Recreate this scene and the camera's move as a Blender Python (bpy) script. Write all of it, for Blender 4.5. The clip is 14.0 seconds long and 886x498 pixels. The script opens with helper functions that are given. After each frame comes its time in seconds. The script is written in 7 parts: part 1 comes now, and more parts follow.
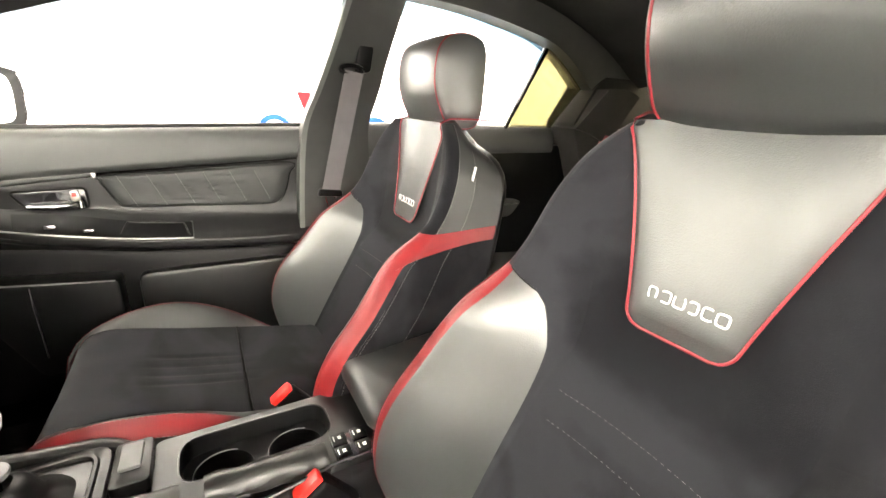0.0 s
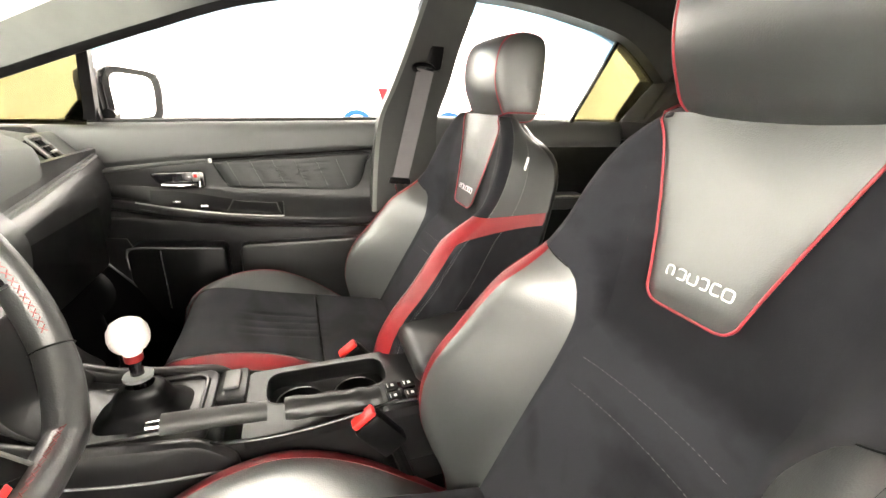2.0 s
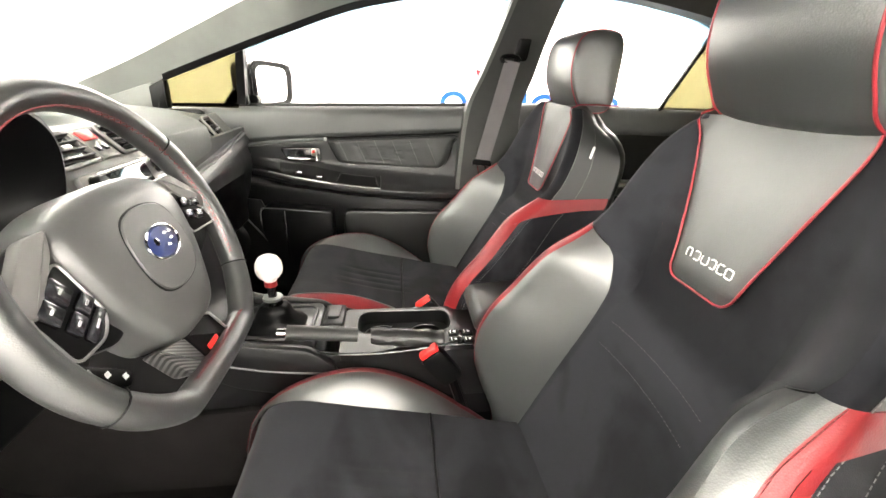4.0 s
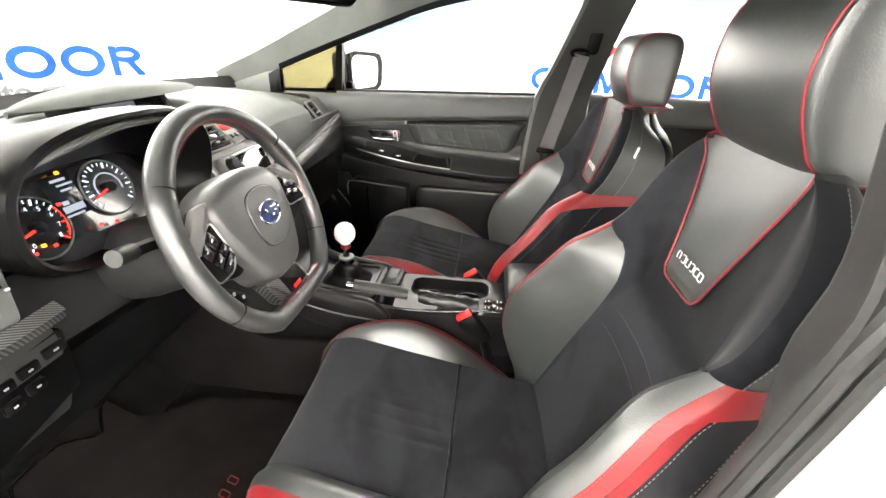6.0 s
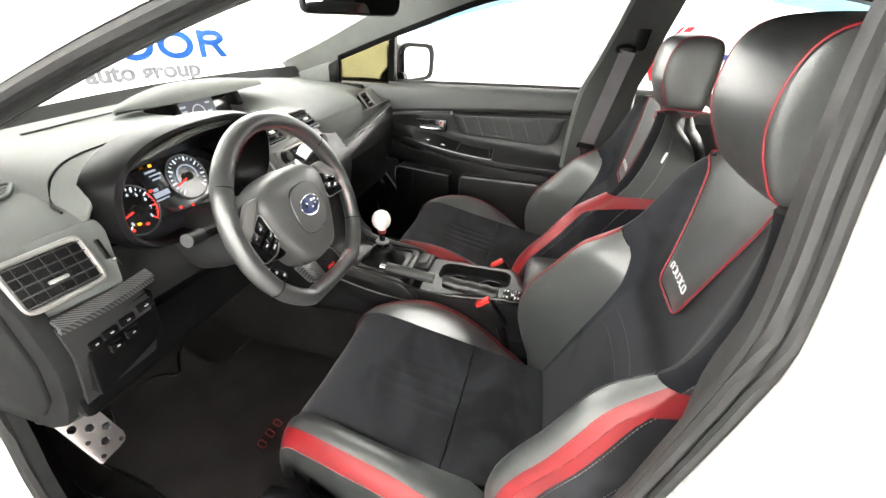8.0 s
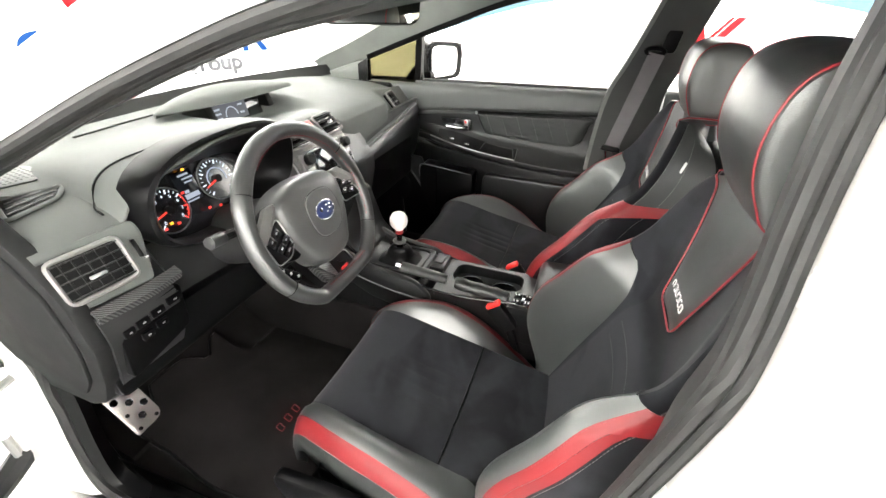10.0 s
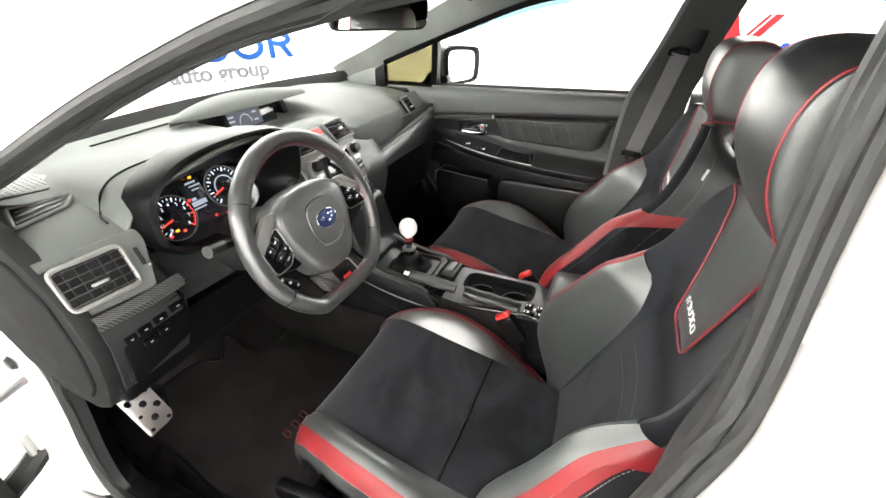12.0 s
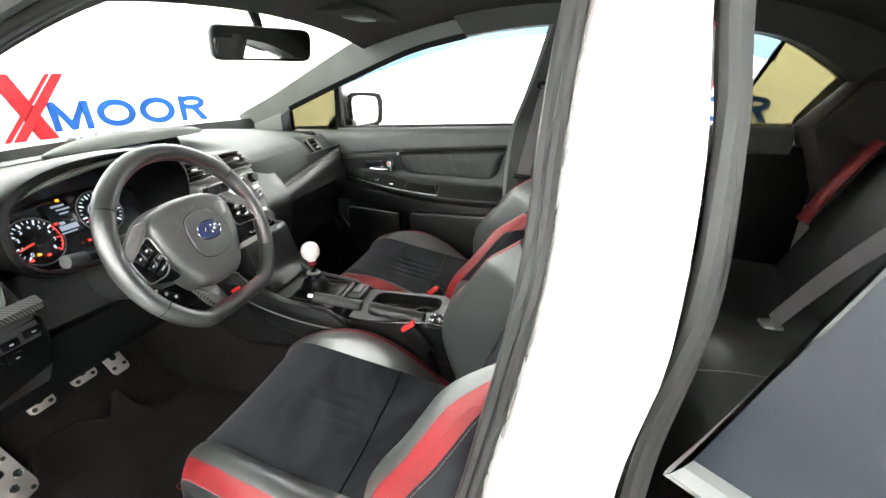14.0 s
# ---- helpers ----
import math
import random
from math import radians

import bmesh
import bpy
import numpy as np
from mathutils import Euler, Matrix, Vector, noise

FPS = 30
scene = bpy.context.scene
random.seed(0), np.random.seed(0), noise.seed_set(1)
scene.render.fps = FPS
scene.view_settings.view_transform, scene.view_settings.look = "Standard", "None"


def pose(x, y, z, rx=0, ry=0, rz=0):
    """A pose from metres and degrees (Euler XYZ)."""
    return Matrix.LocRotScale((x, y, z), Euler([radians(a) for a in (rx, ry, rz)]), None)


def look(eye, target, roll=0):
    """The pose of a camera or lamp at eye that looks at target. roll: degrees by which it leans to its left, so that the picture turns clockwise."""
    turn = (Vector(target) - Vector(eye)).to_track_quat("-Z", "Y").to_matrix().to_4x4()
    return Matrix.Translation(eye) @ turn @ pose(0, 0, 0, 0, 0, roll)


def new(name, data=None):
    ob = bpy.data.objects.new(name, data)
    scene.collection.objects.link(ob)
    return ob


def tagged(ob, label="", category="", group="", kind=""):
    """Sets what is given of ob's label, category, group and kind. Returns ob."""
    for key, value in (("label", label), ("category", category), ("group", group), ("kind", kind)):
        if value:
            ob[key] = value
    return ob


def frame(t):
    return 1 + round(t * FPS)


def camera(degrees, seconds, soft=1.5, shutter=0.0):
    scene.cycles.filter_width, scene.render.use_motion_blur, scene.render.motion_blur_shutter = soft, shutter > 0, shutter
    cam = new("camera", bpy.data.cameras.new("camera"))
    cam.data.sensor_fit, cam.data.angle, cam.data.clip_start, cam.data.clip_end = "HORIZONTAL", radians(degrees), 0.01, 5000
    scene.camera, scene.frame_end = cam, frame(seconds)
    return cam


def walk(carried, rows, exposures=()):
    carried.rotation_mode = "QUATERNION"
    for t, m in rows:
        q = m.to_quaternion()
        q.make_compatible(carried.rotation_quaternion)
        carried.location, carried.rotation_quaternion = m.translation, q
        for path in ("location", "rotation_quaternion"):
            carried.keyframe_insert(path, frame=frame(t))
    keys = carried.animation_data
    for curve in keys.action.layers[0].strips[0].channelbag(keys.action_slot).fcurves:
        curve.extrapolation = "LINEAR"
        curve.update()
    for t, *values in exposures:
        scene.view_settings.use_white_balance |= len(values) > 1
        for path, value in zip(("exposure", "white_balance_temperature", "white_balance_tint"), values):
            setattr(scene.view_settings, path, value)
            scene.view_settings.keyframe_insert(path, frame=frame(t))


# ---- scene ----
cam = camera(93.1, 14.0)
PATH = [
    (0, (-0.578, 0.686, 1.011), (1.068, -0.255, 0.377), 2.3),
    (0.5, (-0.6, 0.693, 1.014), (1.076, -0.19, 0.373), 2.2),
    (1, (-0.621, 0.7, 1.015), (1.086, -0.12, 0.371), 2.1),
    (1.5, (-0.647, 0.698, 1.012), (1.096, -0.037, 0.361), 2.0),
    (2, (-0.676, 0.69, 1.012), (1.101, 0.057, 0.346), 1.9),
    (2.5, (-0.702, 0.673, 1.008), (1.106, 0.157, 0.325), 1.8),
    (3, (-0.738, 0.663, 1.019), (1.088, 0.255, 0.313), 1.8),
    (3.5, (-0.779, 0.674, 1.032), (1.055, 0.361, 0.299), 1.9),
    (4, (-0.827, 0.683, 1.046), (1.007, 0.46, 0.282), 2.0),
    (6.5, (-0.989, 0.567, 1.147), (0.764, 0.823, 0.219), 2.0),
    (7, (-1.004, 0.545, 1.164), (0.722, 0.869, 0.208), 1.8),
    (7.5, (-1.013, 0.526, 1.186), (0.689, 0.902, 0.205), 1.8),
    (8, (-1.021, 0.505, 1.203), (0.659, 0.931, 0.205), 1.7),
    (10.5, (-1.007, 0.445, 1.254), (0.59, 1.041, 0.209), 0.9),
    (11, (-0.994, 0.436, 1.256), (0.593, 1.062, 0.213), 0.6),
    (11.5, (-0.979, 0.428, 1.255), (0.598, 1.081, 0.212), 0.2),
    (12, (-0.971, 0.42, 1.249), (0.599, 1.104, 0.217), -0.4),
    (12.5, (-0.956, 0.415, 1.244), (0.621, 1.111, 0.229), -0.7),
    (13, (-0.941, 0.414, 1.235), (0.678, 1.071, 0.261), -0.7),
    (13.5, (-0.964, 0.386, 1.209), (0.723, 0.975, 0.31), -0.9),
    (14, (-1.02, 0.29, 1.152), (0.764, 0.746, 0.371), -1.1),
]
EXPOSURE = [(0, 1.50, 7300, 13), (3, 1.22, 7100, 12), (6.5, 0.90, 6700, 11), (8, 0.74, 6600, 10), (11.5, 0.64, 6550, 10), (14, 0.58, 6350, 8)]
walk(cam, [(t, look(eye, target, roll)) for t, eye, target, roll in PATH], EXPOSURE)

# ---- light ----
world = bpy.data.worlds.new("studio_air")
scene.world = world
world.use_nodes = True
world.node_tree.nodes["Background"].inputs[0].default_value = (1, 1, 1, 1)
world.node_tree.nodes["Background"].inputs[1].default_value = 0.05


def area(name, m, size, watts, tint=(1.0, 0.985, 0.95)):
    data = bpy.data.lights.new(name, "AREA")
    data.shape, data.size, data.size_y = "RECTANGLE", size[0], size[1]
    data.energy, data.color = watts, tint
    ob = new(name, data)
    ob.matrix_world = m
    return ob


WATTS = 180
# added, unseen lamps at the ceiling's edge wash the curved wall: (bearing, light share)
LAMPS = ((90, 0.70), (48, 0.85), (132, 0.80), (8, 0.95), (172, 1.25), (215, 1.15), (270, 1.10), (325, 0.95))


def lamp_place(deg, out=0.0):
    """Where an added lamp panel hangs; it faces the wall, slanting down."""
    a = radians(deg)
    return Matrix.Translation((2.75 * math.cos(a), 0.2 + 2.75 * math.sin(a), 2.78)) @ pose(0, 0, 0, 0, 0, deg - 90) @ pose(0, 0, 0, 50, 0, 0) @ Matrix.Translation((0, 0, -out))


for deg, share in LAMPS:
    area("added_wall_washer", lamp_place(deg, 0.04), (1.5, 0.5), WATTS * share)


# ---- materials ----
class Nodes:
    """Short hand for a node tree."""

    def __init__(self, name):
        self.mat = bpy.data.materials.new(name)
        self.mat.use_nodes = True
        self.t = self.mat.node_tree
        self.b = self.t.nodes["Principled BSDF"]

    def node(self, kind, **inputs):
        n = self.t.nodes.new(kind)
        for key, value in inputs.items():
            socket = n.inputs[key.replace("_", " ")]
            if isinstance(value, bpy.types.NodeSocket):
                self.t.links.new(value, socket)
            else:
                socket.default_value = value
        return n

    def link(self, a, b):
        self.t.links.new(a, b)

    def coords(self, scale=1.0):
        tc = self.t.nodes.new("ShaderNodeTexCoord")
        m = self.node("ShaderNodeMapping", Vector=tc.outputs["Object"])
        m.inputs["Scale"].default_value = (scale, scale, scale) if not hasattr(scale, "__len__") else scale
        return m.outputs[0]

    def noise(self, scale, detail=3.0, vec=None):
        return self.node("ShaderNodeTexNoise", Scale=scale, Detail=detail, Vector=vec or self.coords()).outputs["Fac"]

    def ramp(self, fac, lo, hi, a=0.3, b=0.7):
        r = self.node("ShaderNodeValToRGB", Fac=fac)
        e = r.color_ramp.elements
        e[0].position, e[1].position = a, b
        e[0].color = (*lo, 1) if hasattr(lo, "__len__") else (lo, lo, lo, 1)
        e[1].color = (*hi, 1) if hasattr(hi, "__len__") else (hi, hi, hi, 1)
        return r.outputs[0]

    def bump(self, height, strength=0.2, dist=0.001):
        n = self.node("ShaderNodeBump", Height=height, Strength=strength, Distance=dist)
        self.link(n.outputs[0], self.b.inputs["Normal"])


def scaled(c, k):
    return tuple(v * k for v in c)


def surface(name, colour, rough=0.5, metal=0.0, vary=0.25, grain=400, bump=0.15, dist=0.0006, stain=9, sheen=0.0, cells=False, coat=0.0, rough_vary=0.05, spec=0.5, crease=0.0):
    """A plain stuff with stains at one scale and grain at another."""
    n = Nodes(name)
    big = n.noise(stain, 4)
    n.link(n.ramp(big, scaled(colour, 1 - vary), scaled(colour, 1 + vary)), n.b.inputs["Base Color"])
    n.link(n.ramp(n.noise(stain * 2.3, 5), rough - rough_vary, min(1, rough + rough_vary)), n.b.inputs["Roughness"])
    n.b.inputs["Metallic"].default_value = metal
    n.b.inputs["Specular IOR Level"].default_value = spec
    if sheen:
        n.b.inputs["Sheen Weight"].default_value = sheen
        n.b.inputs["Sheen Roughness"].default_value = 0.45
    if coat:
        n.b.inputs["Coat Weight"].default_value = coat
        n.b.inputs["Coat Roughness"].default_value = 0.06
    if bump:
        if cells:
            h = n.node("ShaderNodeTexVoronoi", Scale=grain, Vector=n.coords()).outputs["Distance"]
        else:
            h = n.noise(grain, 4)
        if crease:
            wide = n.node("ShaderNodeMath")
            wide.operation = "MULTIPLY_ADD"
            n.link(n.noise(26, 4), wide.inputs[0])
            wide.inputs[1].default_value = crease * 5
            n.link(h, wide.inputs[2])
            h = wide.outputs[0]
        n.bump(h, bump, dist)
    return n.mat


def glow(name, colour, power):
    n = Nodes(name)
    n.b.inputs["Base Color"].default_value = (0.01, 0.01, 0.01, 1)
    n.b.inputs["Emission Color"].default_value = (*colour, 1)
    n.b.inputs["Emission Strength"].default_value = power
    return n.mat


def pane_material(name, tint, gloss=0.06):
    """Thin glass: what is behind shows in the glass's tint, with a faint mirror on top."""
    n = Nodes(name)
    n.t.nodes.remove(n.b)
    clear = n.node("ShaderNodeBsdfTransparent", Color=(*tint, 1))
    shine = n.node("ShaderNodeBsdfGlossy", Roughness=0.02)
    lw = n.node("ShaderNodeLayerWeight", Blend=0.5)
    rise = n.node("ShaderNodeMath")
    rise.operation = "POWER"
    n.link(lw.outputs["Facing"], rise.inputs[0])
    rise.inputs[1].default_value = 5.0
    fac = n.node("ShaderNodeMath")
    fac.operation = "MULTIPLY_ADD"
    n.link(rise.outputs[0], fac.inputs[0])
    fac.inputs[1].default_value, fac.inputs[2].default_value = 0.5, gloss * 0.5
    mix = n.node("ShaderNodeMixShader", Fac=fac.outputs[0])
    n.link(clear.outputs[0], mix.inputs[1])
    n.link(shine.outputs[0], mix.inputs[2])
    n.link(mix.outputs[0], n.t.nodes["Material Output"].inputs[0])
    return n.mat


def carbon_material():
    n = Nodes("carbon_weave")
    v = n.coords()
    a = n.node("ShaderNodeTexWave", Scale=105.0, Distortion=0.0, Detail=0.0, Vector=v)
    a.bands_direction = "DIAGONAL"
    n.link(n.ramp(a.outputs["Fac"], 0.006, 0.085, 0.30, 0.72), n.b.inputs["Base Color"])
    n.b.inputs["Roughness"].default_value = 0.3
    n.b.inputs["Specular IOR Level"].default_value = 0.35
    n.b.inputs["Coat Weight"].default_value = 0.15
    n.b.inputs["Coat Roughness"].default_value = 0.08
    n.bump(a.outputs["Fac"], 0.2, 0.0005)
    return n.mat


def suede_material():
    """Brushed nap: broad soft strokes and small blotches in the pile."""
    n = Nodes("black_suede")
    v = n.coords((3.2, 5.5, 3.6))
    strokes = n.node("ShaderNodeTexNoise", Scale=1.0, Detail=2.0, Distortion=1.4, Vector=v).outputs["Fac"]
    mix = n.node("ShaderNodeMath")
    mix.operation = "MULTIPLY_ADD"
    n.link(n.noise(38, 4), mix.inputs[0])
    mix.inputs[1].default_value = 0.18
    n.link(strokes, mix.inputs[2])
    n.link(n.ramp(mix.outputs[0], (0.0070, 0.0073, 0.0088), (0.0178, 0.0184, 0.0216), 0.46, 0.66), n.b.inputs["Base Color"])
    n.b.inputs["Roughness"].default_value = 1.0
    n.b.inputs["Specular IOR Level"].default_value = 0.08
    n.b.inputs["Sheen Weight"].default_value = 0.08
    n.b.inputs["Sheen Roughness"].default_value = 0.5
    n.bump(n.noise(900, 2), 0.3, 0.0006)
    return n.mat


SUEDE = suede_material()
LEATHER = surface("black_leather", (0.030, 0.0330, 0.0322), 0.38, vary=0.06, grain=520, bump=0.22, cells=True, stain=6, rough_vary=0.05, spec=1.0, crease=0.6)
# LEATHER made darker and duller, so sides show less of the white wall
LEATHER_DULL = surface("black_side_leather", (0.023, 0.0245, 0.0243), 0.42, vary=0.08, grain=520, bump=0.22, cells=True, stain=6, rough_vary=0.03, spec=0.34)
WHEEL_LEATHER = surface("wheel_leather", (0.024, 0.0250, 0.0250), 0.35, vary=0.10, grain=600, bump=0.22, cells=True, stain=9, rough_vary=0.05, spec=0.9)
HUB_GREY = surface("wheel_hub_grey", (0.050, 0.0505, 0.0500), 0.40, vary=0.06, grain=900, bump=0.2, spec=0.6)
RED = surface("red_leather", (0.135, 0.0062, 0.0085), 0.46, vary=0.10, grain=520, bump=0.2, cells=True, stain=8, rough_vary=0.04, spec=0.30)
RED_PIPE = surface("red_piping", (0.22, 0.0105, 0.018), 0.45, vary=0.05, bump=0)
THREAD = surface("grey_thread", (0.15, 0.15, 0.145), 0.8, vary=0.1, bump=0)
RED_THREAD = surface("red_thread", (0.15, 0.022, 0.024), 0.8, vary=0.1, bump=0)
SOFT = surface("dash_vinyl", (0.082, 0.087, 0.083), 0.60, vary=0.08, grain=700, bump=0.35, cells=True, stain=5, spec=0.22, rough_vary=0.03)
PLASTIC = surface("black_plastic", (0.0030, 0.0030, 0.0033), 0.36, vary=0.15, grain=900, bump=0.2, spec=0.12)
DASH_PLASTIC = surface("dash_plastic", (0.017, 0.0174, 0.0178), 0.42, vary=0.12, grain=900, bump=0.25, spec=0.5)
DOOR_TRIM = surface("door_trim_black", (0.0078, 0.0082, 0.0085), 0.38, vary=0.10, grain=800, bump=0.2, spec=0.38)
ALUMINIUM = surface("brushed_aluminium", (0.62, 0.58, 0.56), 0.36, metal=0.9, vary=0.06, grain=300, bump=0.08)
SCREEN_GLASS = surface("screen_glass", (0.03, 0.032, 0.036), 0.06, vary=0.05, bump=0, coat=1.0, rough_vary=0.02)
STACK_GREY = surface("stack_grey", (0.16, 0.157, 0.152), 0.50, metal=0.4, vary=0.05, grain=500, bump=0.05)
GRIP_GREY = surface("grip_grey", (0.022, 0.022, 0.0215), 0.45, vary=0.08, grain=700, bump=0.3, spec=0.3)
PLASTIC_GREY = surface("grey_plastic", (0.09, 0.0925, 0.0925), 0.45, vary=0.1, grain=900, bump=0.15)
GLOSS = surface("gloss_black", (0.015, 0.015, 0.0175), 0.12, vary=0.1, bump=0, coat=0.5, rough_vary=0.04)
SATIN = surface("satin_silver", (0.44, 0.44, 0.4334), 0.38, metal=0.9, vary=0.06, grain=500, bump=0.05)
CHROME = surface("chrome", (0.75, 0.75, 0.75), 0.12, metal=1.0, vary=0.03, bump=0, rough_vary=0.05)
CARBON = carbon_material()
CARPET = surface("black_carpet", (0.0082, 0.0071, 0.0071), 0.98, vary=0.45, grain=600, bump=0.7, dist=0.003, stain=7, spec=0.1, rough_vary=0.02)
MAT = surface("floor_mat_pile", (0.0098, 0.0084, 0.0084), 0.98, vary=0.40, grain=700, bump=0.7, dist=0.002, stain=10, spec=0.1, rough_vary=0.02)
HEADLINER = surface("dark_headliner", (0.025, 0.02375, 0.0225), 0.95, vary=0.15, grain=800, bump=0.4, spec=0.2, rough_vary=0.03)
PAINT = surface("white_paint", (0.56, 0.545, 0.53), 0.25, vary=0.03, bump=0, coat=0.6, rough_vary=0.05)
RUBBER = surface("black_rubber", (0.024, 0.0238, 0.0238), 0.50, vary=0.15, grain=300, bump=0.1, spec=0.2)
CONSOLE = surface("console_black", (0.0060, 0.0060, 0.0064), 0.30, vary=0.06, grain=900, bump=0.10, spec=0.30, rough_vary=0.02)
BOOT = surface("boot_leather", (0.010, 0.010, 0.0098), 0.40, vary=0.1, grain=300, bump=0.3, spec=0.4, crease=1.2)
DOOR_PAD = surface("door_pad_vinyl", (0.040, 0.0425, 0.0415), 0.45, vary=0.08, grain=700, bump=0.35, cells=True, stain=5, spec=0.5, rough_vary=0.03)
MATTE = surface("matte_black_plastic", (0.012, 0.0121, 0.0124), 0.72, vary=0.08, grain=900, bump=0.2, spec=0.10)
MARK_DIM = surface("print_grey", (0.40, 0.40, 0.40), 0.6, vary=0.05, bump=0)
BELT = surface("belt_webbing", (0.10, 0.094, 0.099), 0.75, vary=0.08, grain=600, bump=0.4, stain=12)
# PILLAR's trim, lighter: the light on the windscreen pillar is in the colour
PILLAR_LIT = surface("pillar_trim_lit", (0.105, 0.111, 0.104), 0.6, vary=0.1, grain=800, bump=0.2)
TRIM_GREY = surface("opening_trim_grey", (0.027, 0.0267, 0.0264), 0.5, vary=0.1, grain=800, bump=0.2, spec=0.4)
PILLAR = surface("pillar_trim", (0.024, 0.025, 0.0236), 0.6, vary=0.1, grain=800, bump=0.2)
WALL_WHITE = surface("white_wall_paint", (0.83, 0.83, 0.82), 0.7, vary=0.02, grain=40, bump=0.03, stain=1)
# the unseen floor is grey so that less light bounces into the cabin
FLOOR_GREY = surface("low_bounce_floor", (0.30, 0.30, 0.295), 0.35, vary=0.05, grain=40, bump=0.03, stain=2)
SIGN_BLUE = surface("sign_blue", (0.0055, 0.035, 0.1375), 0.7, vary=0.15, bump=0, spec=0.08, stain=3)
SIGN_RED = surface("sign_red", (0.1875, 0.0075, 0.01), 0.7, vary=0.05, bump=0, spec=0.08)
SIGN_GREY = surface("sign_grey", (0.07, 0.07, 0.0775), 0.6, vary=0.05, bump=0)
GLASS_TAN = pane_material("tinted_quarter_glass", (0.30, 0.285, 0.20))
GLASS_SHADE = pane_material("shade_band_glass", (0.60, 0.65, 0.57))
GLASS_CLEAR = pane_material("windscreen_glass", (0.93, 0.95, 0.94))
GLASS_BLUE = pane_material("deflector_acrylic", (0.29, 0.39, 0.46))
GLASS_DARK = surface("dark_glass", (0.012, 0.014, 0.018), 0.10, vary=0.05, bump=0, rough_vary=0.03, spec=0.22)
KNOB_WHITE = surface("white_knob", (0.78, 0.72, 0.6975), 0.3, vary=0.03, bump=0, coat=0.4)
MIRROR = surface("mirror_glass", (0.9, 0.9, 0.9), 0.02, metal=1.0, vary=0.0, bump=0, rough_vary=0.0)
BUCKLE_RED = surface("buckle_red", (0.63, 0.018, 0.015), 0.35, vary=0.05, bump=0)
MARK = surface("print_white", (0.665, 0.665, 0.665), 0.6, vary=0.05, bump=0)
GLOW_RED = glow("dial_red", (1.0, 0.05, 0.03), 0.9)
GLOW_WHITE = glow("dial_white", (0.8, 0.9, 1.0), 1.0)
GLOW_AMBER = glow("lamp_amber", (1.0, 0.35, 0.02), 1.6)
GLOW_SCREEN = glow("screen_light", (0.62, 0.70, 0.85), 0.45)
GLOW_DIM = glow("screen_dim", (0.10, 0.11, 0.15), 0.35)
EMBLEM_BLUE = surface("emblem_blue", (0.0175, 0.0275, 0.09), 0.4, vary=0.05, bump=0, coat=0.1, spec=0.3)
# glow of the added lamp panels
LAMP_GLASS = glow("added_lamp_glow", (1.0, 0.97, 0.92), 3.0)

# ---- mesh helpers ----
ORIGIN = {}
SHIFT = {"z": 0.0, "y": 0.0, "lean": 0.0}  # how far the parts of a thing stand off their drawing


def thing(name, at, label, category, group="", kind=""):
    ob = new(name)
    ob.empty_display_size = 0.05
    ob.location = at
    ORIGIN[ob.name] = Vector(at)
    return tagged(ob, label, category, group, kind)


def finish(bm, name, material, smooth=True, angle=40):
    bmesh.ops.recalc_face_normals(bm, faces=bm.faces)
    me = bpy.data.meshes.new(name)
    if smooth:
        lim = radians(angle)
        for f in bm.faces:
            f.smooth = True
        for e in bm.edges:
            e.smooth = len(e.link_faces) != 2 or e.calc_face_angle(0) < lim
    bm.to_mesh(me)
    bm.free()
    me.materials.append(material)
    return me


def part(name, bm, material, parent, label="", smooth=True, angle=40):
    """Links a bmesh, given in the world's metres, as one part under a thing or part."""
    base = ORIGIN[parent.name]
    if SHIFT["lean"]:
        for v in bm.verts:
            v.co.y += SHIFT["lean"] * max(0.0, 0.80 - v.co.z)
    bmesh.ops.translate(bm, vec=-base, verts=bm.verts)
    ob = new(name, finish(bm, name, material, smooth, angle))
    ob.parent = parent
    ORIGIN[ob.name] = base
    if label:
        tagged(ob, label)
    if parent.type == "EMPTY":
        ob.location.z = SHIFT["z"]
        ob.location.y = SHIFT["y"]
    return ob


def solo(name, bm, material, label, category, group="", kind="", at=None, smooth=True):
    """A thing that is one mesh."""
    if at is None:
        cs = [v.co for v in bm.verts]
        at = Vector((sum(c.x for c in cs) / len(cs), sum(c.y for c in cs) / len(cs), min(c.z for c in cs)))
    at = Vector(at)
    bmesh.ops.translate(bm, vec=-at, verts=bm.verts)
    ob = new(name, finish(bm, name, material, smooth))
    ob.location = at
    ORIGIN[ob.name] = at
    return tagged(ob, label, category, group, kind)


def curve_table(rows):
    """A smooth function through (place, value) rows."""
    xs = [r[0] for r in rows]
    ys = [r[1] for r in rows]
    n = len(xs)
    ms = []
    for i in range(n):
        a, b = max(0, i - 1), min(n - 1, i + 1)
        ms.append((ys[b] - ys[a]) / (xs[b] - xs[a]))

    def at(x):
        x = min(max(x, xs[0]), xs[-1])
        i = 0
        while i < n - 2 and x > xs[i + 1]:
            i += 1
        h = xs[i + 1] - xs[i]
        t = (x - xs[i]) / h
        return ((2 * t**3 - 3 * t**2 + 1) * ys[i] + (t**3 - 2 * t**2 + t) * h * ms[i]
                + (3 * t**2 - 2 * t**3) * ys[i + 1] + (t**3 - t**2) * h * ms[i + 1])
    return at


